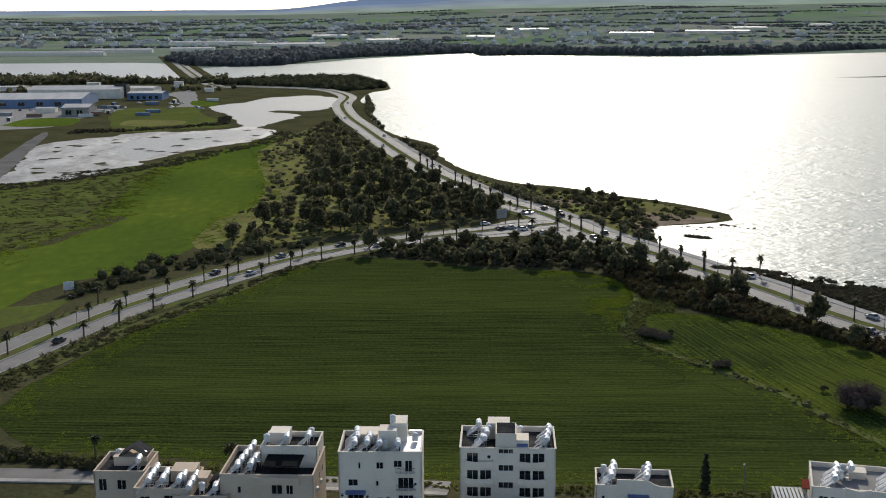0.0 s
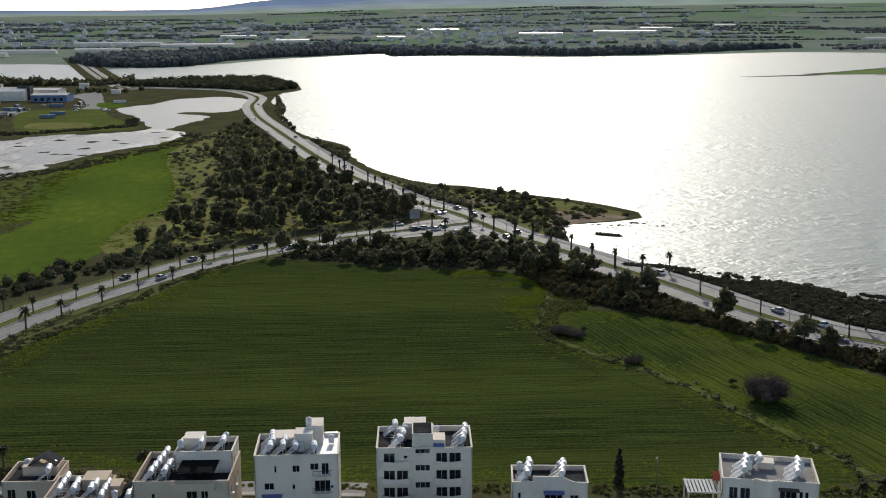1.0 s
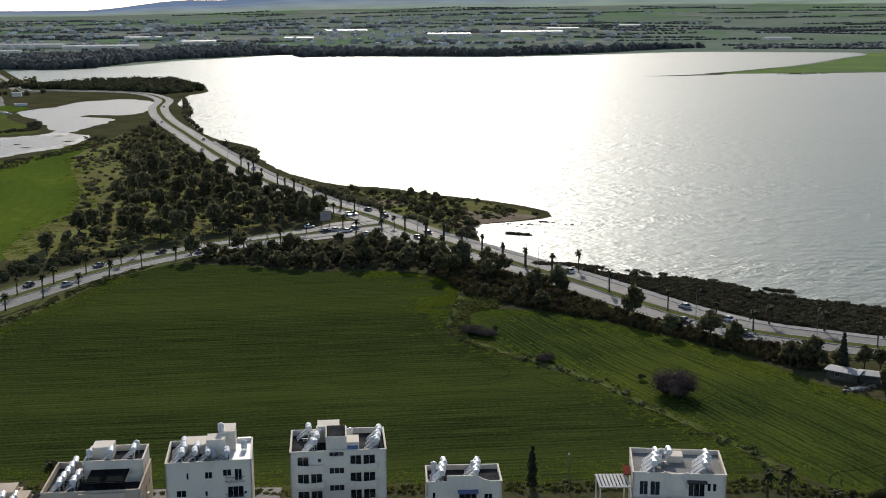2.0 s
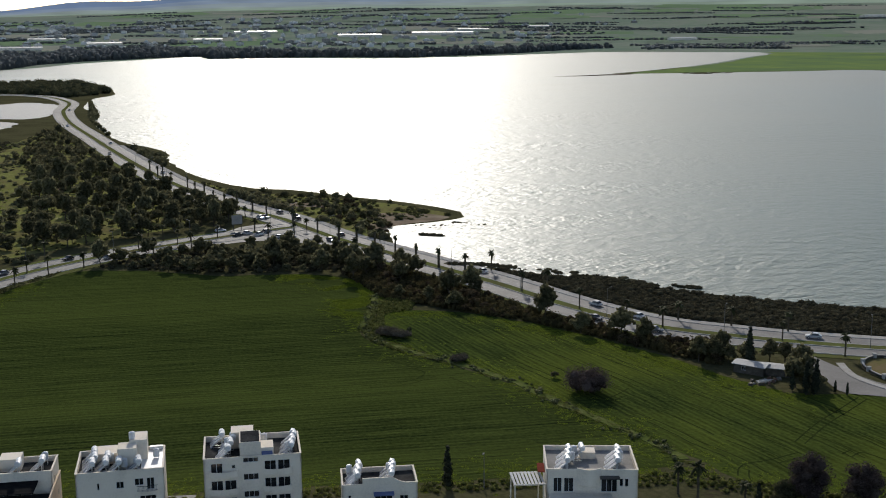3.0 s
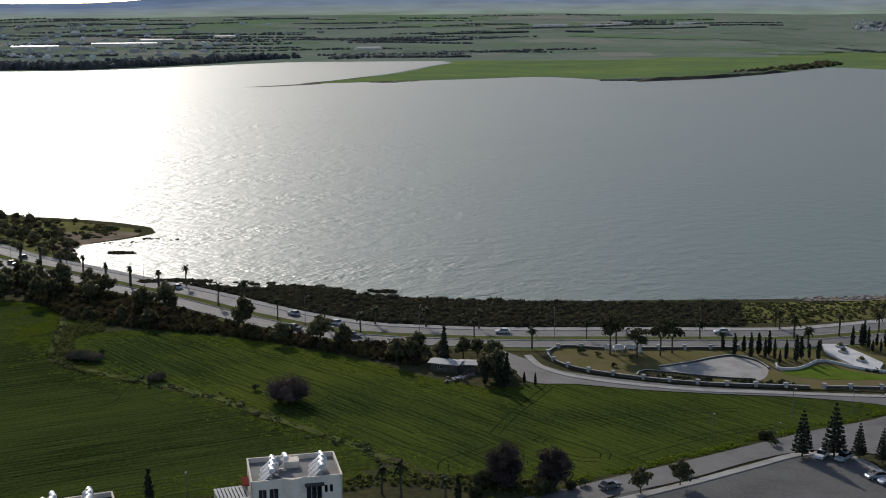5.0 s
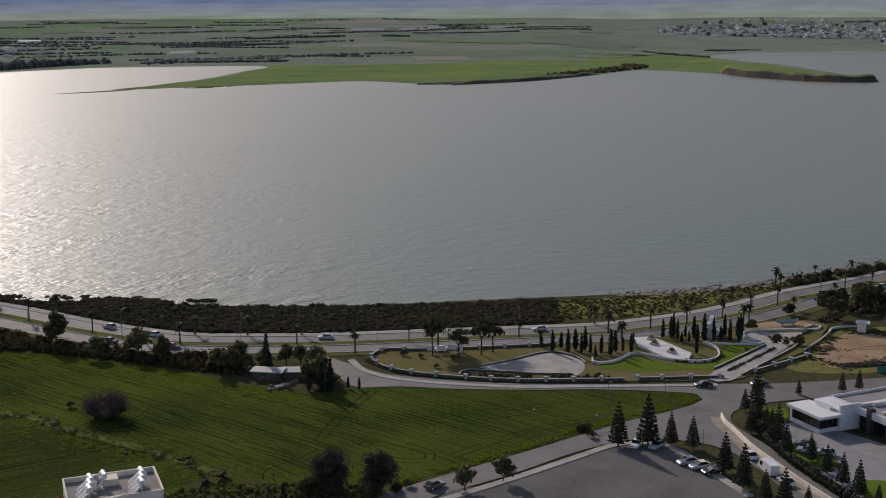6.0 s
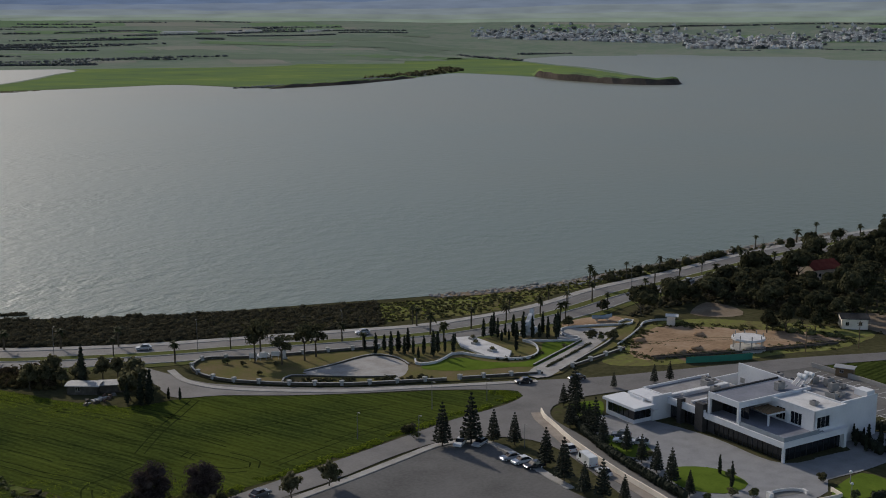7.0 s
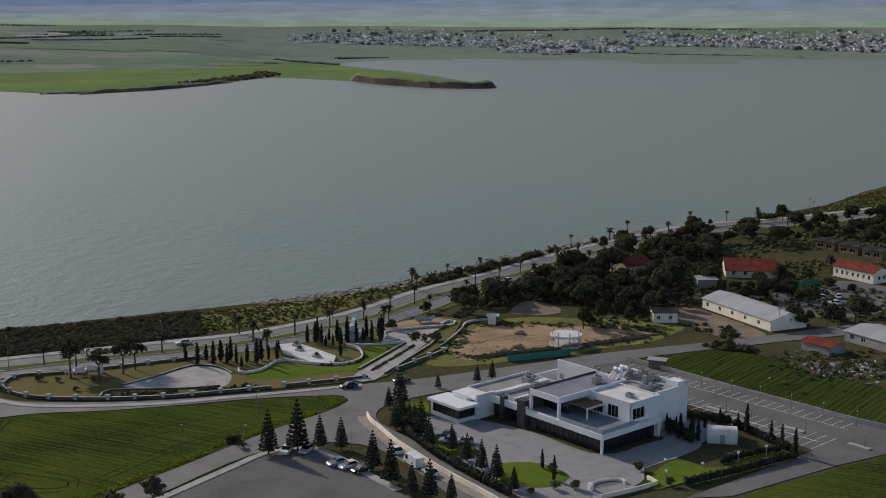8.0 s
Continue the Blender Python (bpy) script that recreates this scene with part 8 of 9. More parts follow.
# the shack at the field's edge
t = gable_shed("shack", "ramshackle shack with a pale sheet roof", "shack", pose(128.6, 252.6, 0, 0, 0, -48), 7.5, 4.0, 2.1, 0.4, M_STONE, M_SHEET, [(2, 0.8, 3.2, 1.8)])
t = gable_shed("shack", "open-sided lean-to with sheet roof", "shack", pose(134.4, 248.2, 0, 0, 0, -35), 6.5, 4.0, 1.9, 0.3, M_STONE, M_SHEET)
for i in range(14):
    bm = bmesh.new()
    w, d, h = prnd.uniform(0.5, 1.8), prnd.uniform(0.4, 1.2), prnd.uniform(0.2, 0.8)
    vs = box(bm, -w / 2, -d / 2, 0, w / 2, d / 2, h)
    for v in vs[4:]:
        v.co += Vector((prnd.uniform(-0.25, 0.25), prnd.uniform(-0.2, 0.2), prnd.uniform(-0.15, 0.15)))
    tagged(part("scrap", bm, cols[i % 4]), "junk heaped beside the shack", "scrap", "junk").matrix_basis = pose(129 + prnd.uniform(-2, 8), 245 - prnd.uniform(0, 4) , 0, 0, 0, prnd.uniform(0, 180))


# ---- vehicles ----
M_TYRE = paint("black_tyre", (0.02, 0.02, 0.02), 0.9)
M_LAMP = paint("clear_headlight", (0.6, 0.6, 0.58), 0.15)
M_TAIL = paint("red_tail_light", (0.3, 0.02, 0.02), 0.3)


def car(label, colour, kind="car", L=4.2, W=1.75, H=1.45, van=False):
    t = thing(kind, label, kind, group="vehicles")
    m = paint("car_paint_" + label.split()[0], colour, 0.25, 0.0, 0.6)
    if van:
        low = [(-L / 2, 0.35), (L / 2, 0.35), (L / 2, 1.0), (L / 2 - 0.35, 1.15), (L / 2 - 1.0, H), (-L / 2, H)]
        cab = None
    else:
        low = [(-L / 2, 0.32), (L / 2, 0.32), (L / 2, 0.62), (L / 2 - 0.2, 0.78), (L / 2 - 1.15, 0.92), (-L / 2 + 0.5, 0.95), (-L / 2 + 0.05, 0.88)]
        cab = [(L / 2 - 1.2, 0.92), (L / 2 - 1.85, H), (-L / 2 + 1.0, H), (-L / 2 + 0.3, 0.95)]

    def loft(prof, w0, w1, zsplit):
        bm = bmesh.new()
        wd = [w0 if z < zsplit else w1 for _, z in prof]
        a, b = [bm.verts.new((x, -w / 2, z)) for (x, z), w in zip(prof, wd)], [bm.verts.new((x, w / 2, z)) for (x, z), w in zip(prof, wd)]
        bm.faces.new(a), bm.faces.new(b[::-1])
        for i in range(len(prof)):
            j = (i + 1) % len(prof)
            bm.faces.new((a[i], b[i], b[j], a[j]))
        bmesh.ops.recalc_face_normals(bm, faces=bm.faces)
        return bm

    bm = loft(low, W, W * (0.94 if not van else 0.97), 0.9)
    bmesh.ops.bevel(bm, geom=bm.edges[:], offset=0.07, segments=2)
    part("body", bm, m, t)
    if cab:
        part("glasshouse", loft(cab, W * 0.92, W * 0.78, 1.2), M_GLASS, t, "dark glazed cabin")
        bm = bmesh.new()
        box(bm, -L / 2 + 1.02, -W * 0.38, H - 0.02, L / 2 - 1.88, W * 0.38, H + 0.05)
        bmesh.ops.bevel(bm, geom=bm.edges[:], offset=0.03, segments=1)
        part("roof", bm, m, t)
    else:
        bm = bmesh.new()
        box(bm, L / 2 - 2.0, -W / 2 - 0.01, 1.15, L / 2 - 1.05, W / 2 + 0.01, H - 0.25)
        part("side_window", bm, M_GLASS, t)
        bm = bmesh.new()
        bm.faces.new([bm.verts.new(p) for p in ((L / 2 - 0.36, -W * 0.42, 1.2), (L / 2 - 0.36, W * 0.42, 1.2), (L / 2 - 0.88, W * 0.4, H - 0.12), (L / 2 - 0.88, -W * 0.4, H - 0.12))])
        bm.transform(Matrix.Translation((0.03, 0, 0.03)))
        part("windscreen", bm, M_GLASS, t)
    for x in (-L / 2 + 0.8, L / 2 - 0.85):
        for s in (-1, 1):
            bm = bmesh.new()
            tube(bm, (x, s * (W / 2 - 0.2), 0.32), (x, s * (W / 2 + 0.01), 0.32), 0.32, 0.32, 12)
            w = part("wheel", bm, M_TYRE, t)
            bm = bmesh.new()
            tube(bm, (x, s * (W / 2), 0.32), (x, s * (W / 2 + 0.02), 0.32), 0.19, 0.17, 8)
            part("rim", bm, M_PANELEDGE, w)
    for s in (-1, 1):
        slab_part("headlight", ID, [(L / 2 - 0.06, s * W * 0.34 - 0.16, 0.58, L / 2 + 0.015, s * W * 0.34 + 0.16, 0.7)], M_LAMP, t)
        slab_part("tail_light", ID, [(-L / 2 - 0.015, s * W * 0.36 - 0.12, 0.66, -L / 2 + 0.06, s * W * 0.36 + 0.12, 0.82)], M_TAIL, t)
    return t


CARS = [("white small hatchback car", (0.72, 0.72, 0.71)), ("silver saloon car", (0.42, 0.43, 0.44)), ("black saloon car", (0.015, 0.015, 0.017)), ("grey hatchback car", (0.12, 0.125, 0.13)), ("red hatchback car", (0.28, 0.03, 0.025))]


def park_car(i, x, y, r, z=0.15):
    if i == 5:
        put("van", lambda: car("white panel van with dark windscreen", (0.72, 0.72, 0.7), "van", 5.4, 1.95, 2.3, True), pose(x, y, z, 0, 0, r))
    else:
        put("car%d" % i, lambda: car("%s on the asphalt" % CARS[i][0], CARS[i][1]), pose(x, y, z, 0, 0, r))


def on_road(line, x, y, d, flip, i):
    k = min(range(1, len(line) - 1), key=lambda j: (line[j].x - x) ** 2 + (line[j].y - y) ** 2)
    q = offset_line(line[k - 1:k + 2], d)[1]
    t = line[k + 1] - line[k - 1]
    park_car(i, q.x, q.y, math.degrees(math.atan2(t.y, t.x)) + (180 if flip else 0))


TRAFFIC_A = [(23, 490, 6.5, 0, 0), (32, 504, -6.2, 1, 3), (62, 447, -4, 1, 2), (91, 370, -6.5, 1, 0), (117, 324, -6.5, 1, 1), (117, 309, 5.2, 0, 2), (125, 307, -5, 1, 0), (126, 296, 4.6, 0, 3), (163, 273, -5.4, 1, 1), (60, 446, 4.2, 0, 3), (36, 483, -4.4, 1, 2)]
TRAFFIC_B = [(31, 495, 4.2, 0, 3), (47, 497, -6.6, 1, 2), (212, 246, -5.6, 1, 1), (341, 223, 4.6, 0, 0), (-20, 690, 5, 0, 0), (-45, 810, -5, 1, 1), (-70, 950, 5, 0, 0), (-88, 1100, -5, 1, 0), (2, 605, 5, 0, 2), (-10, 650, -5, 1, 0), (-32, 750, 5, 0, 3)]
for x, y, d, f, i in TRAFFIC_A + TRAFFIC_B:
    on_road(main_line, x, y, d, f, i)
for x, y, d, f, i in ((-102, 301, 5.4, 0, 2), (-83, 390, -5.4, 1, 2), (-72, 387, 5.2, 0, 1), (-64, 419, -5.2, 1, 3), (-42, 431, -5, 1, 2), (-25, 434, 4.5, 0, 1)):
    on_road(left_line, x, y, d, f, i)
PARKED_A = [(0, 17, 471.5, 20), (2, 23, 460.5, 35), (1, 27, 463, 35), (0, 31.4, 459.6, 35), (3, 34.5, 465, 40), (1, 38.5, 452, 40), (2, 211.7, 182.2, 150), (2, 223, 174.8, 155), (0, 169.8, 162.6, 205), (1, 172.6, 159.6, 195), (1, 170.8, 149.6, 160), (0, 171, 146.6, 160), (2, 170.8, 143.2, 160)]
PARKED_B = [(0, 183.4, 144.6, 64), (5, 179.9, 137.2, 66), (0, 177.8, 131.4, 67), (3, 124, 169.5, 5), (0, 179.8, 245.4, 150), (1, 196.5, 136.5, 120), (0, 194.8, 139.5, 120), (3, 197.5, 142, 120), (1, 378, 124, 20), (0, 382, 120, 20), (2, 386, 127, 20), (0, 372, 118, 70)]
for i, x, y, r in PARKED_A + PARKED_B:
    park_car(i, x, y, r, 0.13)
# boards by the western junction and the left road
for x, y, r, w, h, z in ((23.6, 472.7, 10, 4.2, 3.6, 2.6), (41.1, 437.5, -5, 4.6, 2.2, 1.2), (-114.6, 357.3, 30, 3.2, 2.6, 1.2)):
    t = thing("billboard", "pale roadside billboard seen from behind", "billboard", pose(x, y, 0, 0, 0, r), group="billboards")
    slab_part("panel", ID, [(-w / 2, -0.12, z, w / 2, 0.12, z + h)], M_CONC if z > 2 else M_ROOFWHITE, t)
    for s in (-1, 1):
        slab_part("post", ID, [(s * w * 0.38 - 0.12, -0.1, 0, s * w * 0.38 + 0.12, 0.1, z)], M_DARKFRAME, t)
# ---- far things: sheds by the pond, tree belts, town across the lake ----
gable_shed("warehouse", "long blue factory shed with a pale roof", "warehouse", pose(-470, 1066, 0, 0, 0, 4), 148, 70, 7.5, 3.5, M_BLUE, M_SHEET, [(12 + 16 * i, 1.5, 18 + 16 * i, 5.0) for i in range(8)])
gable_shed("warehouse", "pale sheet-roofed factory hall", "warehouse", pose(-405, 1178, 0, 0, 0, 2), 90, 40, 9, 3, M_WHITE, M_SHEET)
gable_shed("warehouse", "grey shed with a low gable roof", "warehouse", pose(-312, 985, 0, 0, 0, 3), 22, 30, 7, 2, M_CONC, M_SHEET, [(3, 1, 8, 5), (12, 1, 17, 5)])
gable_shed("warehouse", "blue sheet-metal shed with white roof", "warehouse", pose(-304, 1163, 0, 0, 0, -3), 34, 24, 6.5, 1.5, M_BLUE, M_SHEET, [(3 + 6 * i, 1, 6 + 6 * i, 4) for i in range(5)])
gable_shed("warehouse", "pale shed beyond the blue one", "warehouse", pose(-340, 1230, 0, 0, 0, -3), 46, 30, 7, 1.5, M_WHITE, M_SHEET)
t = thing("office_block", "dark glazed four-storey office block", "office building", pose(-325, 1196, 0, 0, 0, -3))
shell(t, 12, 12, 0, 13, M_DARKCLAD, [(1 + 3.6 * i, 1 + 3.2 * j, 3.6 + 3.6 * i, 3.2 + 3.2 * j) for i in range(3) for j in range(3)])
for x, y, w, h in ((-392, 1330, 14, 9), (-300, 1350, 10, 8), (-420, 1000, 20, 5), (-345, 1020, 16, 5), (-250, 1270, 9, 5), (-480, 1300, 30, 6)):
    gable_shed("shed", "small pale shed in the industrial yard", "shed", pose(x, y, 0, 0, 0, 3), w, w * 0.7, h * 0.7, 1, M_WHITE, M_SHEET)
YARD = [(-420, 880), (-420, 1060), (-300, 1060), (-240, 1074), (-262, 1190), (-285, 1240), (-270, 1300), (-240, 1180), (-212, 1045), (-240, 1035), (-285, 1020), (-290, 960), (-300, 882)]
sheet("yard", YARD, 0.08, M_CONC, "grey concrete yards of the industrial sheds", "yard", 12.0, 2.0)
sheet("field", [(-234, 864), (-281, 1046), (-220, 1072), (-204, 1012), (-168, 922), (-160, 886), (-186, 873)], 0.09, M_ROUGH, "rough olive plot beside the pond", "field", 8.0, 3.0)
prnd = random.Random(5)
for i in range(26):
    x, y = prnd.choice(((-300, 1055), (-260, 1110), (-350, 1050), (-225, 1060)))
    park_car(prnd.choice((0, 0, 1, 2)), x + prnd.uniform(-22, 22), y + prnd.uniform(-12, 12), prnd.choice((0, 90)), 0.1)

FAR_BELT = [(-391, 1885), (-309, 1842), (-247, 1890), (-213, 2075), (-135, 2210), (-24, 2305), (63, 2350), (75, 2215), (175, 2245), (308, 2228), (419, 2165), (591, 2247), (797, 2398), (930, 2460), (820, 2470), (600, 2340), (420, 2270), (310, 2330), (190, 2360), (90, 2520), (-30, 2640), (-170, 2480), (-300, 2330), (-420, 2220), (-470, 2060)]
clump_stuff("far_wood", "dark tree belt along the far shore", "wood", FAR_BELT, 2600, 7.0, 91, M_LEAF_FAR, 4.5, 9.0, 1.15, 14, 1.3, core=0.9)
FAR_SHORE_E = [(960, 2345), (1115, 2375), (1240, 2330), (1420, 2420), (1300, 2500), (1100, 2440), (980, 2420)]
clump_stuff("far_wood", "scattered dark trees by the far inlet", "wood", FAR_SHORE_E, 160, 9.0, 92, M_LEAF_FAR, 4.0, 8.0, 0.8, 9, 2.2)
clump_stuff("far_bushes", "dark bushes on the far spit", "scrub", [(1250, 1440), (1500, 1560), (1640, 1640), (1600, 1560), (1500, 1500), (1330, 1420)], 130, 8.0, 93, M_LEAF, 3.0, 7.0, 0.6, 9, 1.6)
clump_stuff("pond_trees", "dark trees between the pond and the sheds", "wood", [(-520, 1400), (-420, 1420), (-300, 1410), (-262, 1440), (-262, 1475), (-360, 1452), (-470, 1560), (-560, 1520)], 220, 8.0, 94, M_LEAF, 3.5, 6.5, 0.9, 10, 1.6)
clump_stuff("rough_scrub", "brown and olive scrub on rough ground", "scrub", [(-210, 600), (-165, 660), (-150, 640), (-144, 560), (-142, 500), (-150, 452), (-168, 395), (-200, 420), (-225, 520)], 900, 0.6, 95, M_REED, 0.5, 2.4, 0.10, 16, 0.35, core=0.0, flat=0.9)
clump_stuff("rough_scrub", "dark scrub along the pond's bank", "scrub", [(-240, 596), (-207, 598), (-189, 645), (-167, 662), (-153, 706), (-131, 757), (-114, 818), (-122, 850), (-108, 850), (-100, 800), (-125, 735), (-145, 668), (-165, 640), (-190, 600), (-215, 570)], 420, 0.7, 96, M_SCRUBLEAF, 0.7, 2.4, 0.22, 16, 0.4, core=0.4)
clump_stuff("rough_scrub", "dark bushes beside the grove", "scrub", [(-100, 842), (-112, 725), (-90, 610), (-82, 540), (-88, 500), (-66, 507), (-70, 582), (-68, 645), (-93, 748), (-93, 884)], 170, 0.8, 97, M_LEAF, 0.5, 2.2, 0.55, 24, 0.3)
clump_stuff("mud_bank_scrub", "dark scrub on the pond's far bank", "scrub", [(-262, 842), (-225, 856), (-187, 883), (-162, 906), (-170, 962), (-178, 962), (-170, 915), (-190, 893), (-228, 868), (-265, 862)], 420, 3.0, 98, M_SCRUBLEAF, 1.0, 2.6, 0.5, 10, 0.6)


def hedgerows(name, label, rows, seed, r0, r1):
    rnd, bl = random.Random(seed), []
    for x0, y0, x1, y1, n in rows:
        for i in range(n):
            u = i / n + rnd.uniform(-0.01, 0.01)
            x, y = x0 + (x1 - x0) * u + rnd.uniform(-6, 6), y0 + (y1 - y0) * u + rnd.uniform(-9, 9)
            r = rnd.uniform(r0, r1)
            bl.append((x, y, land_z(x, y) + r * 0.4, r * 1.25, r * 0.62))
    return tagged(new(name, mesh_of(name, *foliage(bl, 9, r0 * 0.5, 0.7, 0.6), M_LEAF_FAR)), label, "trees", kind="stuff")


rnd = random.Random(19)
rows = []
for i in range(210):
    a, r = radians(rnd.uniform(-24, 84)), rnd.uniform(2650, 4600)
    x, y = r * math.sin(a), r * math.cos(a)
    if math.degrees(a) > 30 and (r < 3900 or rnd.random() < 0.6):
        continue
    L, b = rnd.uniform(90, 420), a + radians(90 + rnd.uniform(-25, 25))
    rows.append((x, y, x + L * math.sin(b), y + L * math.cos(b), int(L / 5)))
# the long tree lines: azimuth and distance of both ends
for a0, r0, a1, r1, n in ((34.7, 3822, 39.6, 3917, 90), (33.3, 3617, 34.4, 3627, 50), (39.8, 4007, 43.0, 4062, 50), (33.3, 4600, 35.7, 4620, 30), (56.4, 4560, 60.4, 4600, 50), (60.4, 4600, 67.5, 4640, 90), (48.4, 3282, 50.8, 3372, 50), (45.5, 3197, 48.4, 2802, 70), (58.0, 3638, 59.3, 3638, 16), (30.1, 3724, 36.5, 4049, 110), (36.5, 4049, 43.0, 4224, 90), (26.9, 3518, 31.4, 3584, 120), (23.2, 3283, 28.8, 3304, 150), (24.3, 2603, 28.8, 2589, 60), (11.7, 3603, 16.1, 3603, 90), (10.4, 4308, 15.6, 4163, 80), (-20, 4270, -12.6, 3960, 120), (-20, 3400, -8, 3300, 120), (-12, 3700, 6, 3600, 160), (6, 3770, 18.4, 3390, 130), (62, 3700, 70, 3640, 60)):
    rows.append((r0 * math.sin(radians(a0)), r0 * math.cos(radians(a0)), r1 * math.sin(radians(a1)), r1 * math.cos(radians(a1)), int(n * 1.6)))
hedgerows("far_hedgerow", "dark hedgerows and tree lines over the far plain", rows, 20, 2.4, 6)
# far fields carry the same painted haze: paler, greyer base colours
M_FARFIELD = [mat("haze_paled_field_green", [(0.14, 0.205, 0.12), (0.155, 0.225, 0.125), (0.17, 0.245, 0.13)], 0.01, 0.05, 0.95, 0), mat("haze_paled_field_fallow", [(0.225, 0.235, 0.19), (0.25, 0.255, 0.205), (0.27, 0.27, 0.225)], 0.01, 0.05, 0.95, 0), mat("haze_paled_field_olive", [(0.15, 0.19, 0.14), (0.165, 0.21, 0.15), (0.18, 0.22, 0.155)], 0.01, 0.05, 0.95, 0)]
for i in range(240):
    a, r = radians(rnd.uniform(-24, 84)), rnd.uniform(2650, 4600)
    if math.degrees(a) > 36 and r < 4000 and not (math.degrees(a) < 46 and r > 2500):
        continue
    w, d, b = rnd.uniform(80, 420), rnd.uniform(60, 220), a + rnd.uniform(-0.3, 0.3)
    bm = bmesh.new()
    grid = []
    for u in range(5):
        for v in range(5):
            p, q = (u / 4 - 0.5) * w, (v / 4 - 0.5) * d
            x = r * math.sin(a) + p * math.cos(b) + q * math.sin(b) + rnd.uniform(-4, 4)
            y = r * math.cos(a) - p * math.sin(b) + q * math.cos(b) + rnd.uniform(-4, 4)
            grid.append(bm.verts.new((x, y, land_z(x, y) + 0.6)))
    for u in range(4):
        for v in range(4):
            bm.faces.new((grid[u * 5 + v], grid[u * 5 + 5 + v], grid[u * 5 + 6 + v], grid[u * 5 + 1 + v]))
    bmesh.ops.recalc_face_normals(bm, faces=bm.faces)
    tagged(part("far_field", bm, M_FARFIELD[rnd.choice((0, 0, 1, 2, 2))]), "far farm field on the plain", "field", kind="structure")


def town(name, label, places, seed, s0, s1, h0, h1, material):
    """Far houses: each a block with a stepped roof room, turned its own way; too many and too small to part."""
    rnd, bm = random.Random(seed), bmesh.new()
    for x, y in places:
        w, d, h = rnd.uniform(s0, s1), rnd.uniform(s0, s1), rnd.uniform(h0, h1)
        m = pose(x, y, land_z(x, y) - 1, 0, 0, rnd.uniform(0, 90))
        k = len(bm.verts)
        bm.verts.ensure_lookup_table()
        vs = box(bm, -w / 2, -d / 2, 0, w / 2, d / 2, h + 1) + box(bm, -w / 4, -d / 4, h + 1, w / 4, d / 5, h + 3.2)
        for v in vs:
            v.co = m @ v.co
    return tagged(part(name, bm, material), label, "town", kind="stuff")


M_TOWN = leaf_mat("far_house_walls", (0.26, 0.24, 0.22), (0.78, 0.76, 0.72), 0.0)
TOWN = []
while len(TOWN) < 3000:
    az = rnd.uniform(46, 84)
    lo = 3950 if az > 62 else 3700 if az > 56 else 3900
    r = lo + abs(rnd.gauss(0, 1)) * 230 + 20
    if r < 4600 and rnd.random() < min(1, (az - 44) / 7):
        TOWN.append((r * math.sin(radians(az)), r * math.cos(radians(az))))
town("far_town", "white and grey houses of the far town", TOWN, 3, 7, 13, 4, 8, M_TOWN)
trnd, bl = random.Random(77), []
for x, y in trnd.sample(TOWN, 520):
    r = trnd.uniform(5, 11)
    x, y = x + trnd.uniform(-25, 25), y + trnd.uniform(-25, 25)
    bl.append((x, y, land_z(x, y) + r * 0.5, r, r * 0.7))
tagged(new("town_trees", mesh_of("town_trees", *foliage(bl, 6, 3.0, 0.9), M_LEAF_FAR)), "haze-greyed trees among the far houses", "trees", kind="stuff")
VILL = []
while len(VILL) < 620:
    az, r = rnd.choice((rnd.gauss(-6, 6), rnd.gauss(8, 5), rnd.gauss(-17, 4))), rnd.uniform(2700, 4200)
    VILL.append((r * math.sin(radians(az)), r * math.cos(radians(az))))
town("far_village", "scattered sheds and houses on the far plain", VILL, 4, 7, 20, 4, 8, M_TOWN)
SHEDS = [(-700, 2420, 120), (-560, 2500, 90), (-620, 2760, 200), (-330, 3100, 90), (-180, 2900, 80), (60, 3000, 70), (180, 3350, 120), (420, 3050, 110), (620, 3100, 160), (780, 3250, 90), (1000, 3300, 60), (1150, 2650, 70), (2050, 3300, 140), (2200, 3250, 120), (2350, 3300, 60), (2520, 3180, 130), (-420, 2700, 160), (-860, 2300, 220)] + [(r * math.sin(radians(a)), r * math.cos(radians(a)), w) for a, r, w in ((46.6, 3900, 110), (47.6, 3960, 150), (48.7, 3890, 120), (49.3, 4010, 90), (50.4, 3930, 130), (51.5, 4060, 100), (52.6, 3980, 80), (57.5, 4350, 90), (72.4, 4380, 110))]
for x, y, w in SHEDS:
    gable_shed("greenhouse", "long pale sheet-roofed shed on the far plain", "shed", pose(x, y, land_z(x, y) - 0.5, 0, 0, rnd.uniform(-12, 12)), w, 22, 6, 2.5, M_WHITE, M_SHEET)
# far cliffs on the spit
M_CLIFF = mat("earthy_cliff", [(0.05, 0.043, 0.038), (0.09, 0.075, 0.062), (0.14, 0.115, 0.095)], 0.03, 0.2, 0.95, 0.3, 0.5)


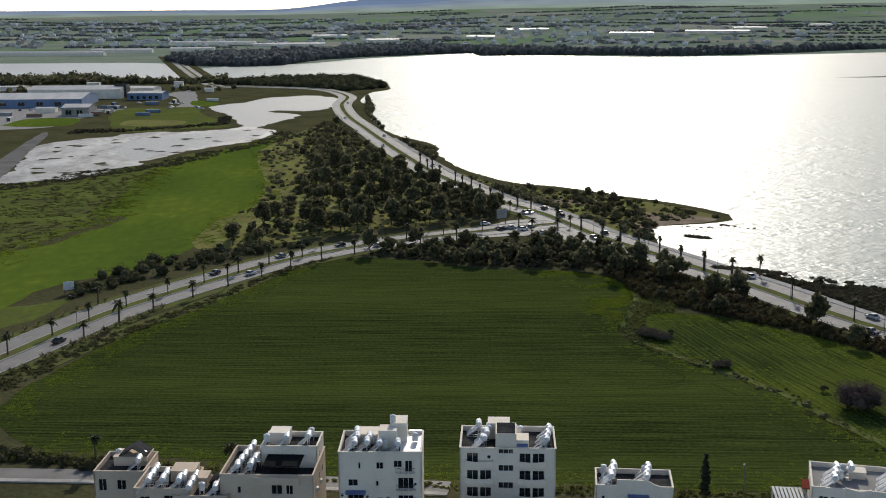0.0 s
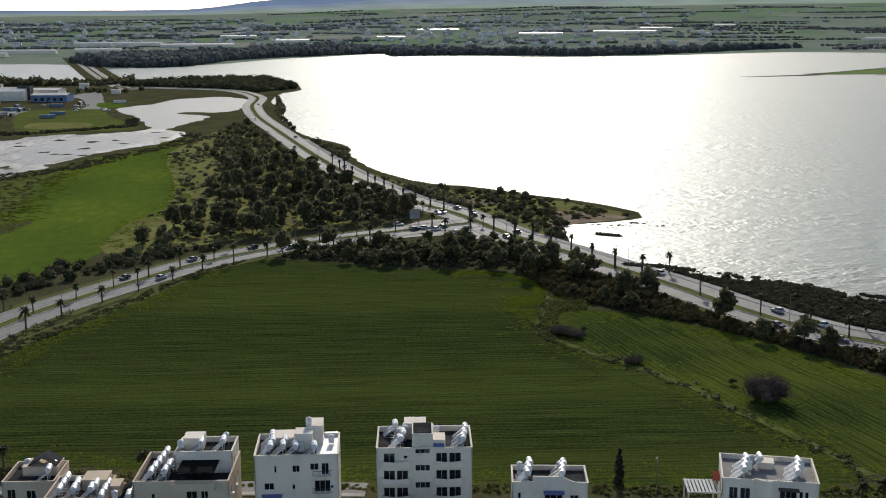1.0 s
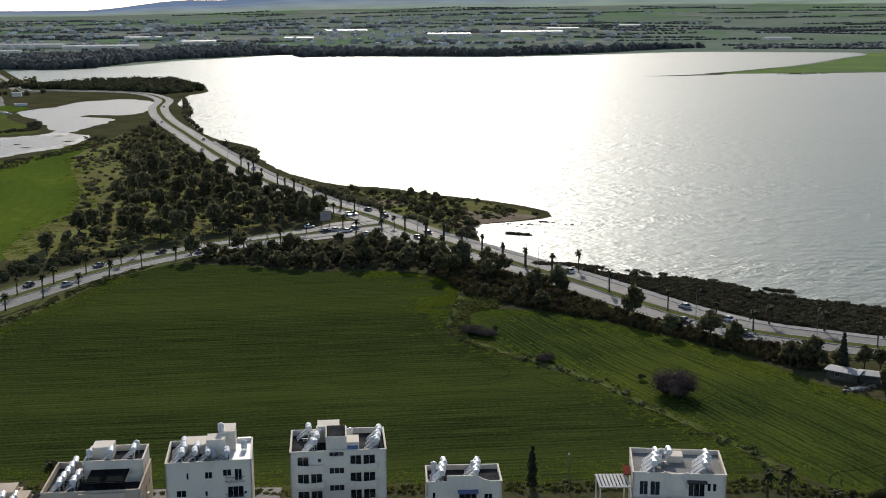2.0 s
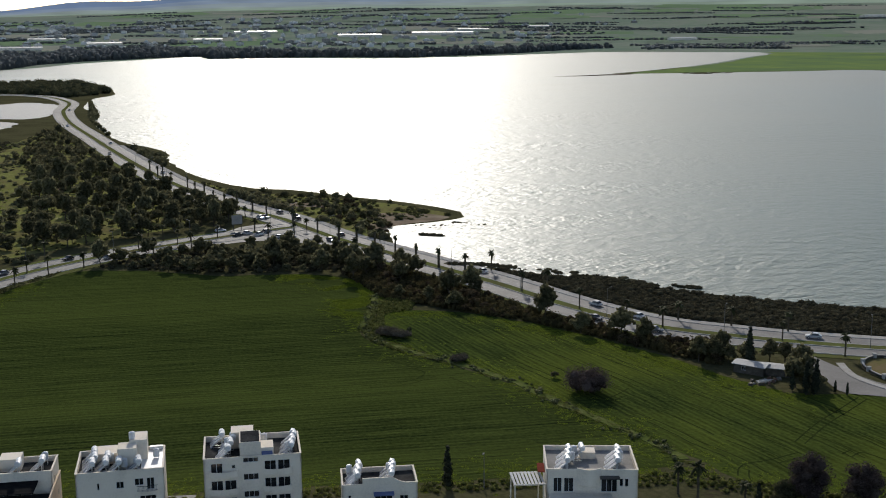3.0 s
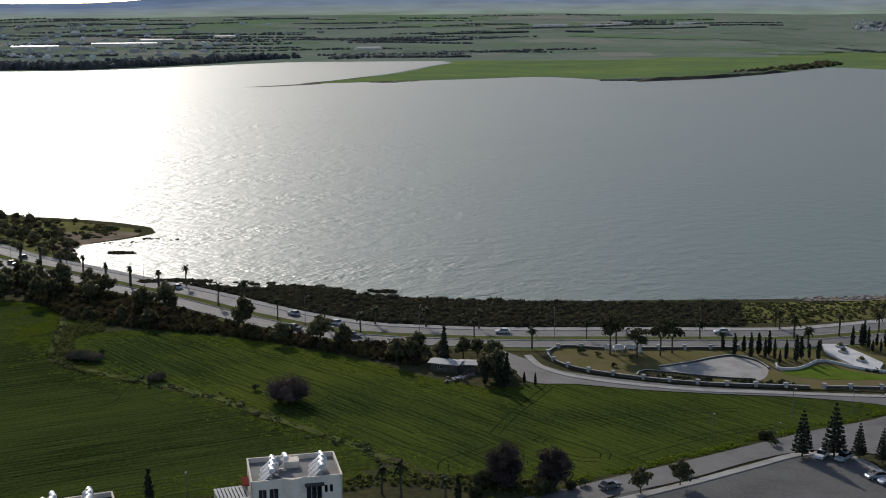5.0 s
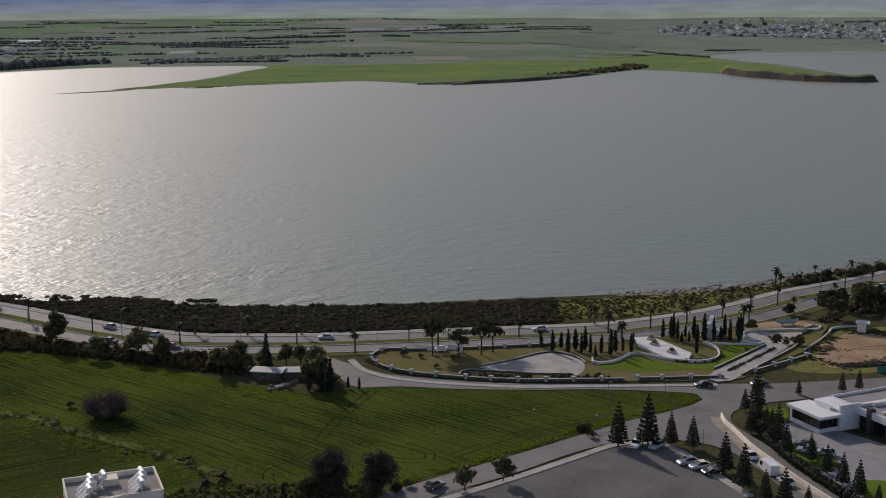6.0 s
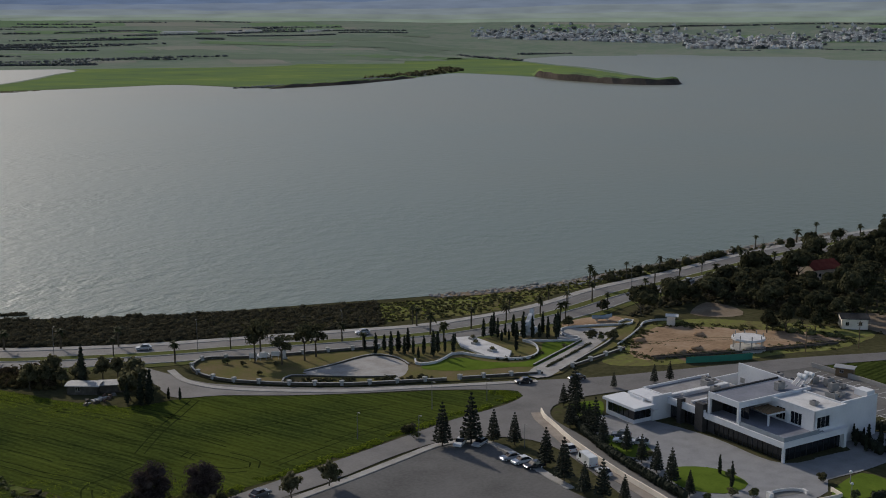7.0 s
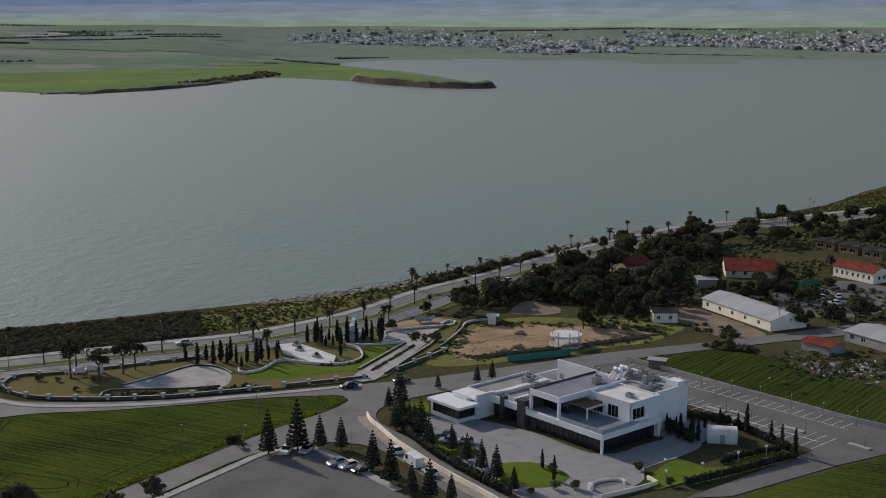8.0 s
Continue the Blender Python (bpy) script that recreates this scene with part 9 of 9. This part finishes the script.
def cliff(line, h, w, label):
    """A low eroded bluff: uneven crest, steep face to the water."""
    bm = bmesh.new()
    prev = None
    crest = spline(line, 14.0, False, 6.0, 60)
    last = len(crest) - 1
    for i, v in enumerate(crest):
        k = (0.75 + 0.3 * noise.noise(v / 90) + 0.25 * noise.noise(v / 22)) * min(1.0, i / 3, (last - i) / 3)
        row = [bm.verts.new((v.x - 4, v.y - 6, 0)), bm.verts.new((v.x + 3, v.y + 4, h * k * 0.8)), bm.verts.new((v.x + 14, v.y + 14, h * k)), bm.verts.new((v.x + w, v.y + w, h * k * 0.3)), bm.verts.new((v.x + w + 30, v.y + w + 30, 0))]
        if prev:
            for j in range(4):
                bm.faces.new((prev[j], row[j], row[j + 1], prev[j + 1])).material_index = 0 if j < 1 else 1
        prev = row
    bmesh.ops.recalc_face_normals(bm, faces=bm.faces)
    return tagged(part("bluff", bm, [M_CLIFF, M_SPIT]), label, "bluff", kind="structure")


cliff([(965, 1306), (1033, 1316), (1138, 1327), (1240, 1368), (1330, 1402)], 6, 40, "low eroded earth bluff on the far spit")
cliff([(1500, 1300), (1456, 1240), (1418, 1140), (1396, 1060), (1424, 990), (1480, 1000)], 15, 60, "dark eroded cliff at the end of the far spit")

sheet("sandbar", [(477, 1481), (518, 1488), (572, 1505), (604, 1503), (562, 1483), (510, 1474)], 0.16, M_CLIFF, "thin dark sandbar off the far spit", "sandbar", 12.0, 4.0)
clump_stuff("spit_scrub", "dark scrub along the far spit's water edge", "scrub", [(940, 1350), (990, 1330), (1140, 1345), (1300, 1410), (1480, 1500), (1460, 1520), (1300, 1450), (1140, 1385), (1000, 1365)], 420, 5.0, 99, M_LEAF_FAR, 2.0, 4.5, 0.35, 12, 0.9)
# mud islands on the salt flat
prnd = random.Random(61)
for i in range(40):
    x, y = prnd.uniform(-255, -120), prnd.uniform(600, 860)
    if not inside(x, y, POND_SALT):
        continue
    bm = bmesh.new()
    L, W, k = prnd.uniform(2, 7), prnd.uniform(2, 6), 22
    ring = []
    for j in range(k):
        a = j * 2 * math.pi / k
        r = 0.7 + 0.7 * noise.noise(Vector((math.cos(a) * 1.5 + i * 7, math.sin(a) * 1.5, i))) + 0.3 * noise.noise(Vector((math.cos(a) * 5 + i * 7, math.sin(a) * 5, i)))
        ring.append(bm.verts.new((L * r * math.cos(a), W * r * math.sin(a), 0.16)))
    top = bm.verts.new((0, 0, 0.5))
    for j in range(k):
        bm.faces.new((ring[j], ring[(j + 1) % k], top))
    tagged(part("mud_bank", bm, M_SCRUB), "dark mud bank with low weeds on the salt flat", "mud bank", "mud banks", "structure").matrix_basis = pose(x, y, 0, 0, 0, prnd.uniform(-15, 15))
# reefs off the peninsula: ragged low shoals
for x, y, L, n in ((112, 467, 7, 9), (119, 461, 5, 7), (104, 463, 5, 6), (96, 466, 3, 5), (100, 459, 3, 4), (104, 382, 14, 9), (122, 369, 12, 8), (140, 353, 10, 8), (112, 376, 6, 5), (700, 1490, 60, 10)):
    bl = []
    for k in range(n):
        r = L * prnd.uniform(0.05, 0.17)
        bl.append((prnd.uniform(-L, L) * 0.6, prnd.uniform(-L, L) * 0.18, 0.08, r, min(0.45, r * 0.5)))
    me = mesh_of("reef", *foliage(bl, 10, 0.2, 0.95, 0.4), M_SCRUBLEAF)
    tagged(new("reef", me), "low dark weedy shoal at the water's edge", "reef", "shoals", "stuff").matrix_basis = pose(x, y, 0.05, 0, 0, -40 if y < 400 else -12)
SHOALS = ([(90, 392), (101, 388), (112, 380), (110, 377.4), (100, 384), (90, 388)], [(126.5, 364.5), (136, 357), (143, 349.5), (147.5, 342), (145.5, 339), (138, 346.5), (129.5, 355), (124.6, 361)], [(151, 341), (155, 338.6), (158.5, 335.6), (157, 333.6), (152, 337.6)], [(92, 447), (99, 444), (100.4, 440), (96, 440.6), (91.6, 444)])
for q in SHOALS:
    sheet("shoal", q, 0.15, M_SCRUB, "narrow dark shoal parallel to the lake shore", "shoal", 2.0, 0.6)
    clump_stuff("shoal_scrub", "low dark scrub on the shoal", "scrub", q, 170, 0.5, 211, M_SCRUBLEAF, 0.3, 0.9, 0.6, 20, 0.14)
tufts("peninsula_thicket", "dark bushes between the road and the peninsula", "thicket", along(spline([(74, 438), (66, 458), (56, 486), (44, 520), (26, 572)], 3.0), 70, 2.6, 191, off_road), 191, M_LEAF, 1.2, 2.6, 0.85, 50, 0.32, 0.7, 0.15)
# containers, huts and plots in the industrial yards
crnd = random.Random(88)
M_BOXES = [paint("container_grey", (0.28, 0.28, 0.27), 0.6), paint("container_rust", (0.22, 0.13, 0.09), 0.7), paint("container_blue", (0.10, 0.16, 0.24), 0.6), paint("container_white", (0.55, 0.55, 0.53), 0.6)]


def container(material):
    t = thing("container", "corrugated steel container in the industrial yard", "container", group="yard containers")
    bm = bmesh.new()
    box(bm, -6, -1.2, 0.1, 6, 1.2, 2.7)
    part("body", bm, material, t)
    slab_part("frame", ID, [(-6.05, -1.25, 0, -5.85, 1.25, 2.78), (5.85, -1.25, 0, 6.05, 1.25, 2.78)], M_DARKFRAME, t)
    for i in range(8):
        slab_part("rib", ID, [(-5.2 + 1.4 * i, -1.26, 0.2, -4.9 + 1.4 * i, -1.2, 2.6)], material, t)
    return t


for i in range(30):
    x, y = crnd.choice(((-330, 960), (-270, 1000), (-300, 1080), (-390, 1000), (-240, 1120), (-360, 1130)))
    put("container%d" % (i % 4), lambda: container(M_BOXES[i % 4]), pose(x + crnd.uniform(-30, 30), y + crnd.uniform(-25, 25), 0.08, 0, 0, crnd.choice((0, 4, 90, 94))))
for k, q in enumerate(([(-330, 905), (-285, 900), (-290, 960), (-330, 965)], [(-225, 1090), (-205, 1085), (-215, 1140), (-238, 1145)], [(-240, 900), (-200, 905), (-205, 940), (-245, 945)])):
    sheet("field", q, 0.1, M_FIELD_L if k != 2 else M_GROVE, "rough green plot among the yards", "field", 6.0, 3.0)
clump_stuff("yard_trees", "dark trees among the industrial sheds", "trees", [(-460, 1240), (-300, 1260), (-230, 1290), (-225, 1330), (-300, 1310), (-460, 1300)], 60, 9.0, 89, M_LEAF, 2.5, 4.5, 0.9, 12, 1.2)
# spiky plants in rows along the carriageway
def agave():
    t = thing("agave", "spiky grey-green agave beside the carriageway", "agave", group="roadside agaves")
    bm = bmesh.new()
    rnd = random.Random(3)
    for i in range(18):
        a, lift = i * 2.4, 0.35 + 0.5 * (i / 18)
        d = Vector((math.cos(a), math.sin(a), 0))
        s = Vector((-d.y, d.x, 0)) * 0.11
        p, q, e = Vector((0, 0, 0.1)), d * 0.5 + Vector((0, 0, 0.55 * lift + 0.2)), d * (1.05 - 0.4 * i / 18) + Vector((0, 0, 1.35 * lift))
        v = [bm.verts.new(c) for c in (p - s * 0.7, p + s * 0.7, q + s, q - s, e)]
        bm.faces.new(v[:4])
        bm.faces.new((v[3], v[2], v[4]))
    part("leaf_rosette", bm, M_LEAF, t)
    return t


for line, d, y0, y1, gap in ((left_line, 10.6, 268, 345, 3.0), (left_line, -10.6, 272, 345, 3.2), (left_line, 11.8, 275, 330, 3.4)):
    run = 0.0
    for k in range(1, len(line) - 1):
        for u in (0.0, 0.5):
            run += (line[k] - line[k - 1]).length / 2
            if y0 < line[k].y < y1 and run > gap:
                run = 0.0
                q = offset_line(line[k - 1:k + 2], d)[1].lerp(offset_line(line[k - 1:k + 2], d)[2], u)
                put("agave", agave, pose(q.x, q.y, 0.1, 0, 0, crnd.uniform(0, 360)) @ Matrix.Scale(crnd.uniform(0.8, 1.4), 4))
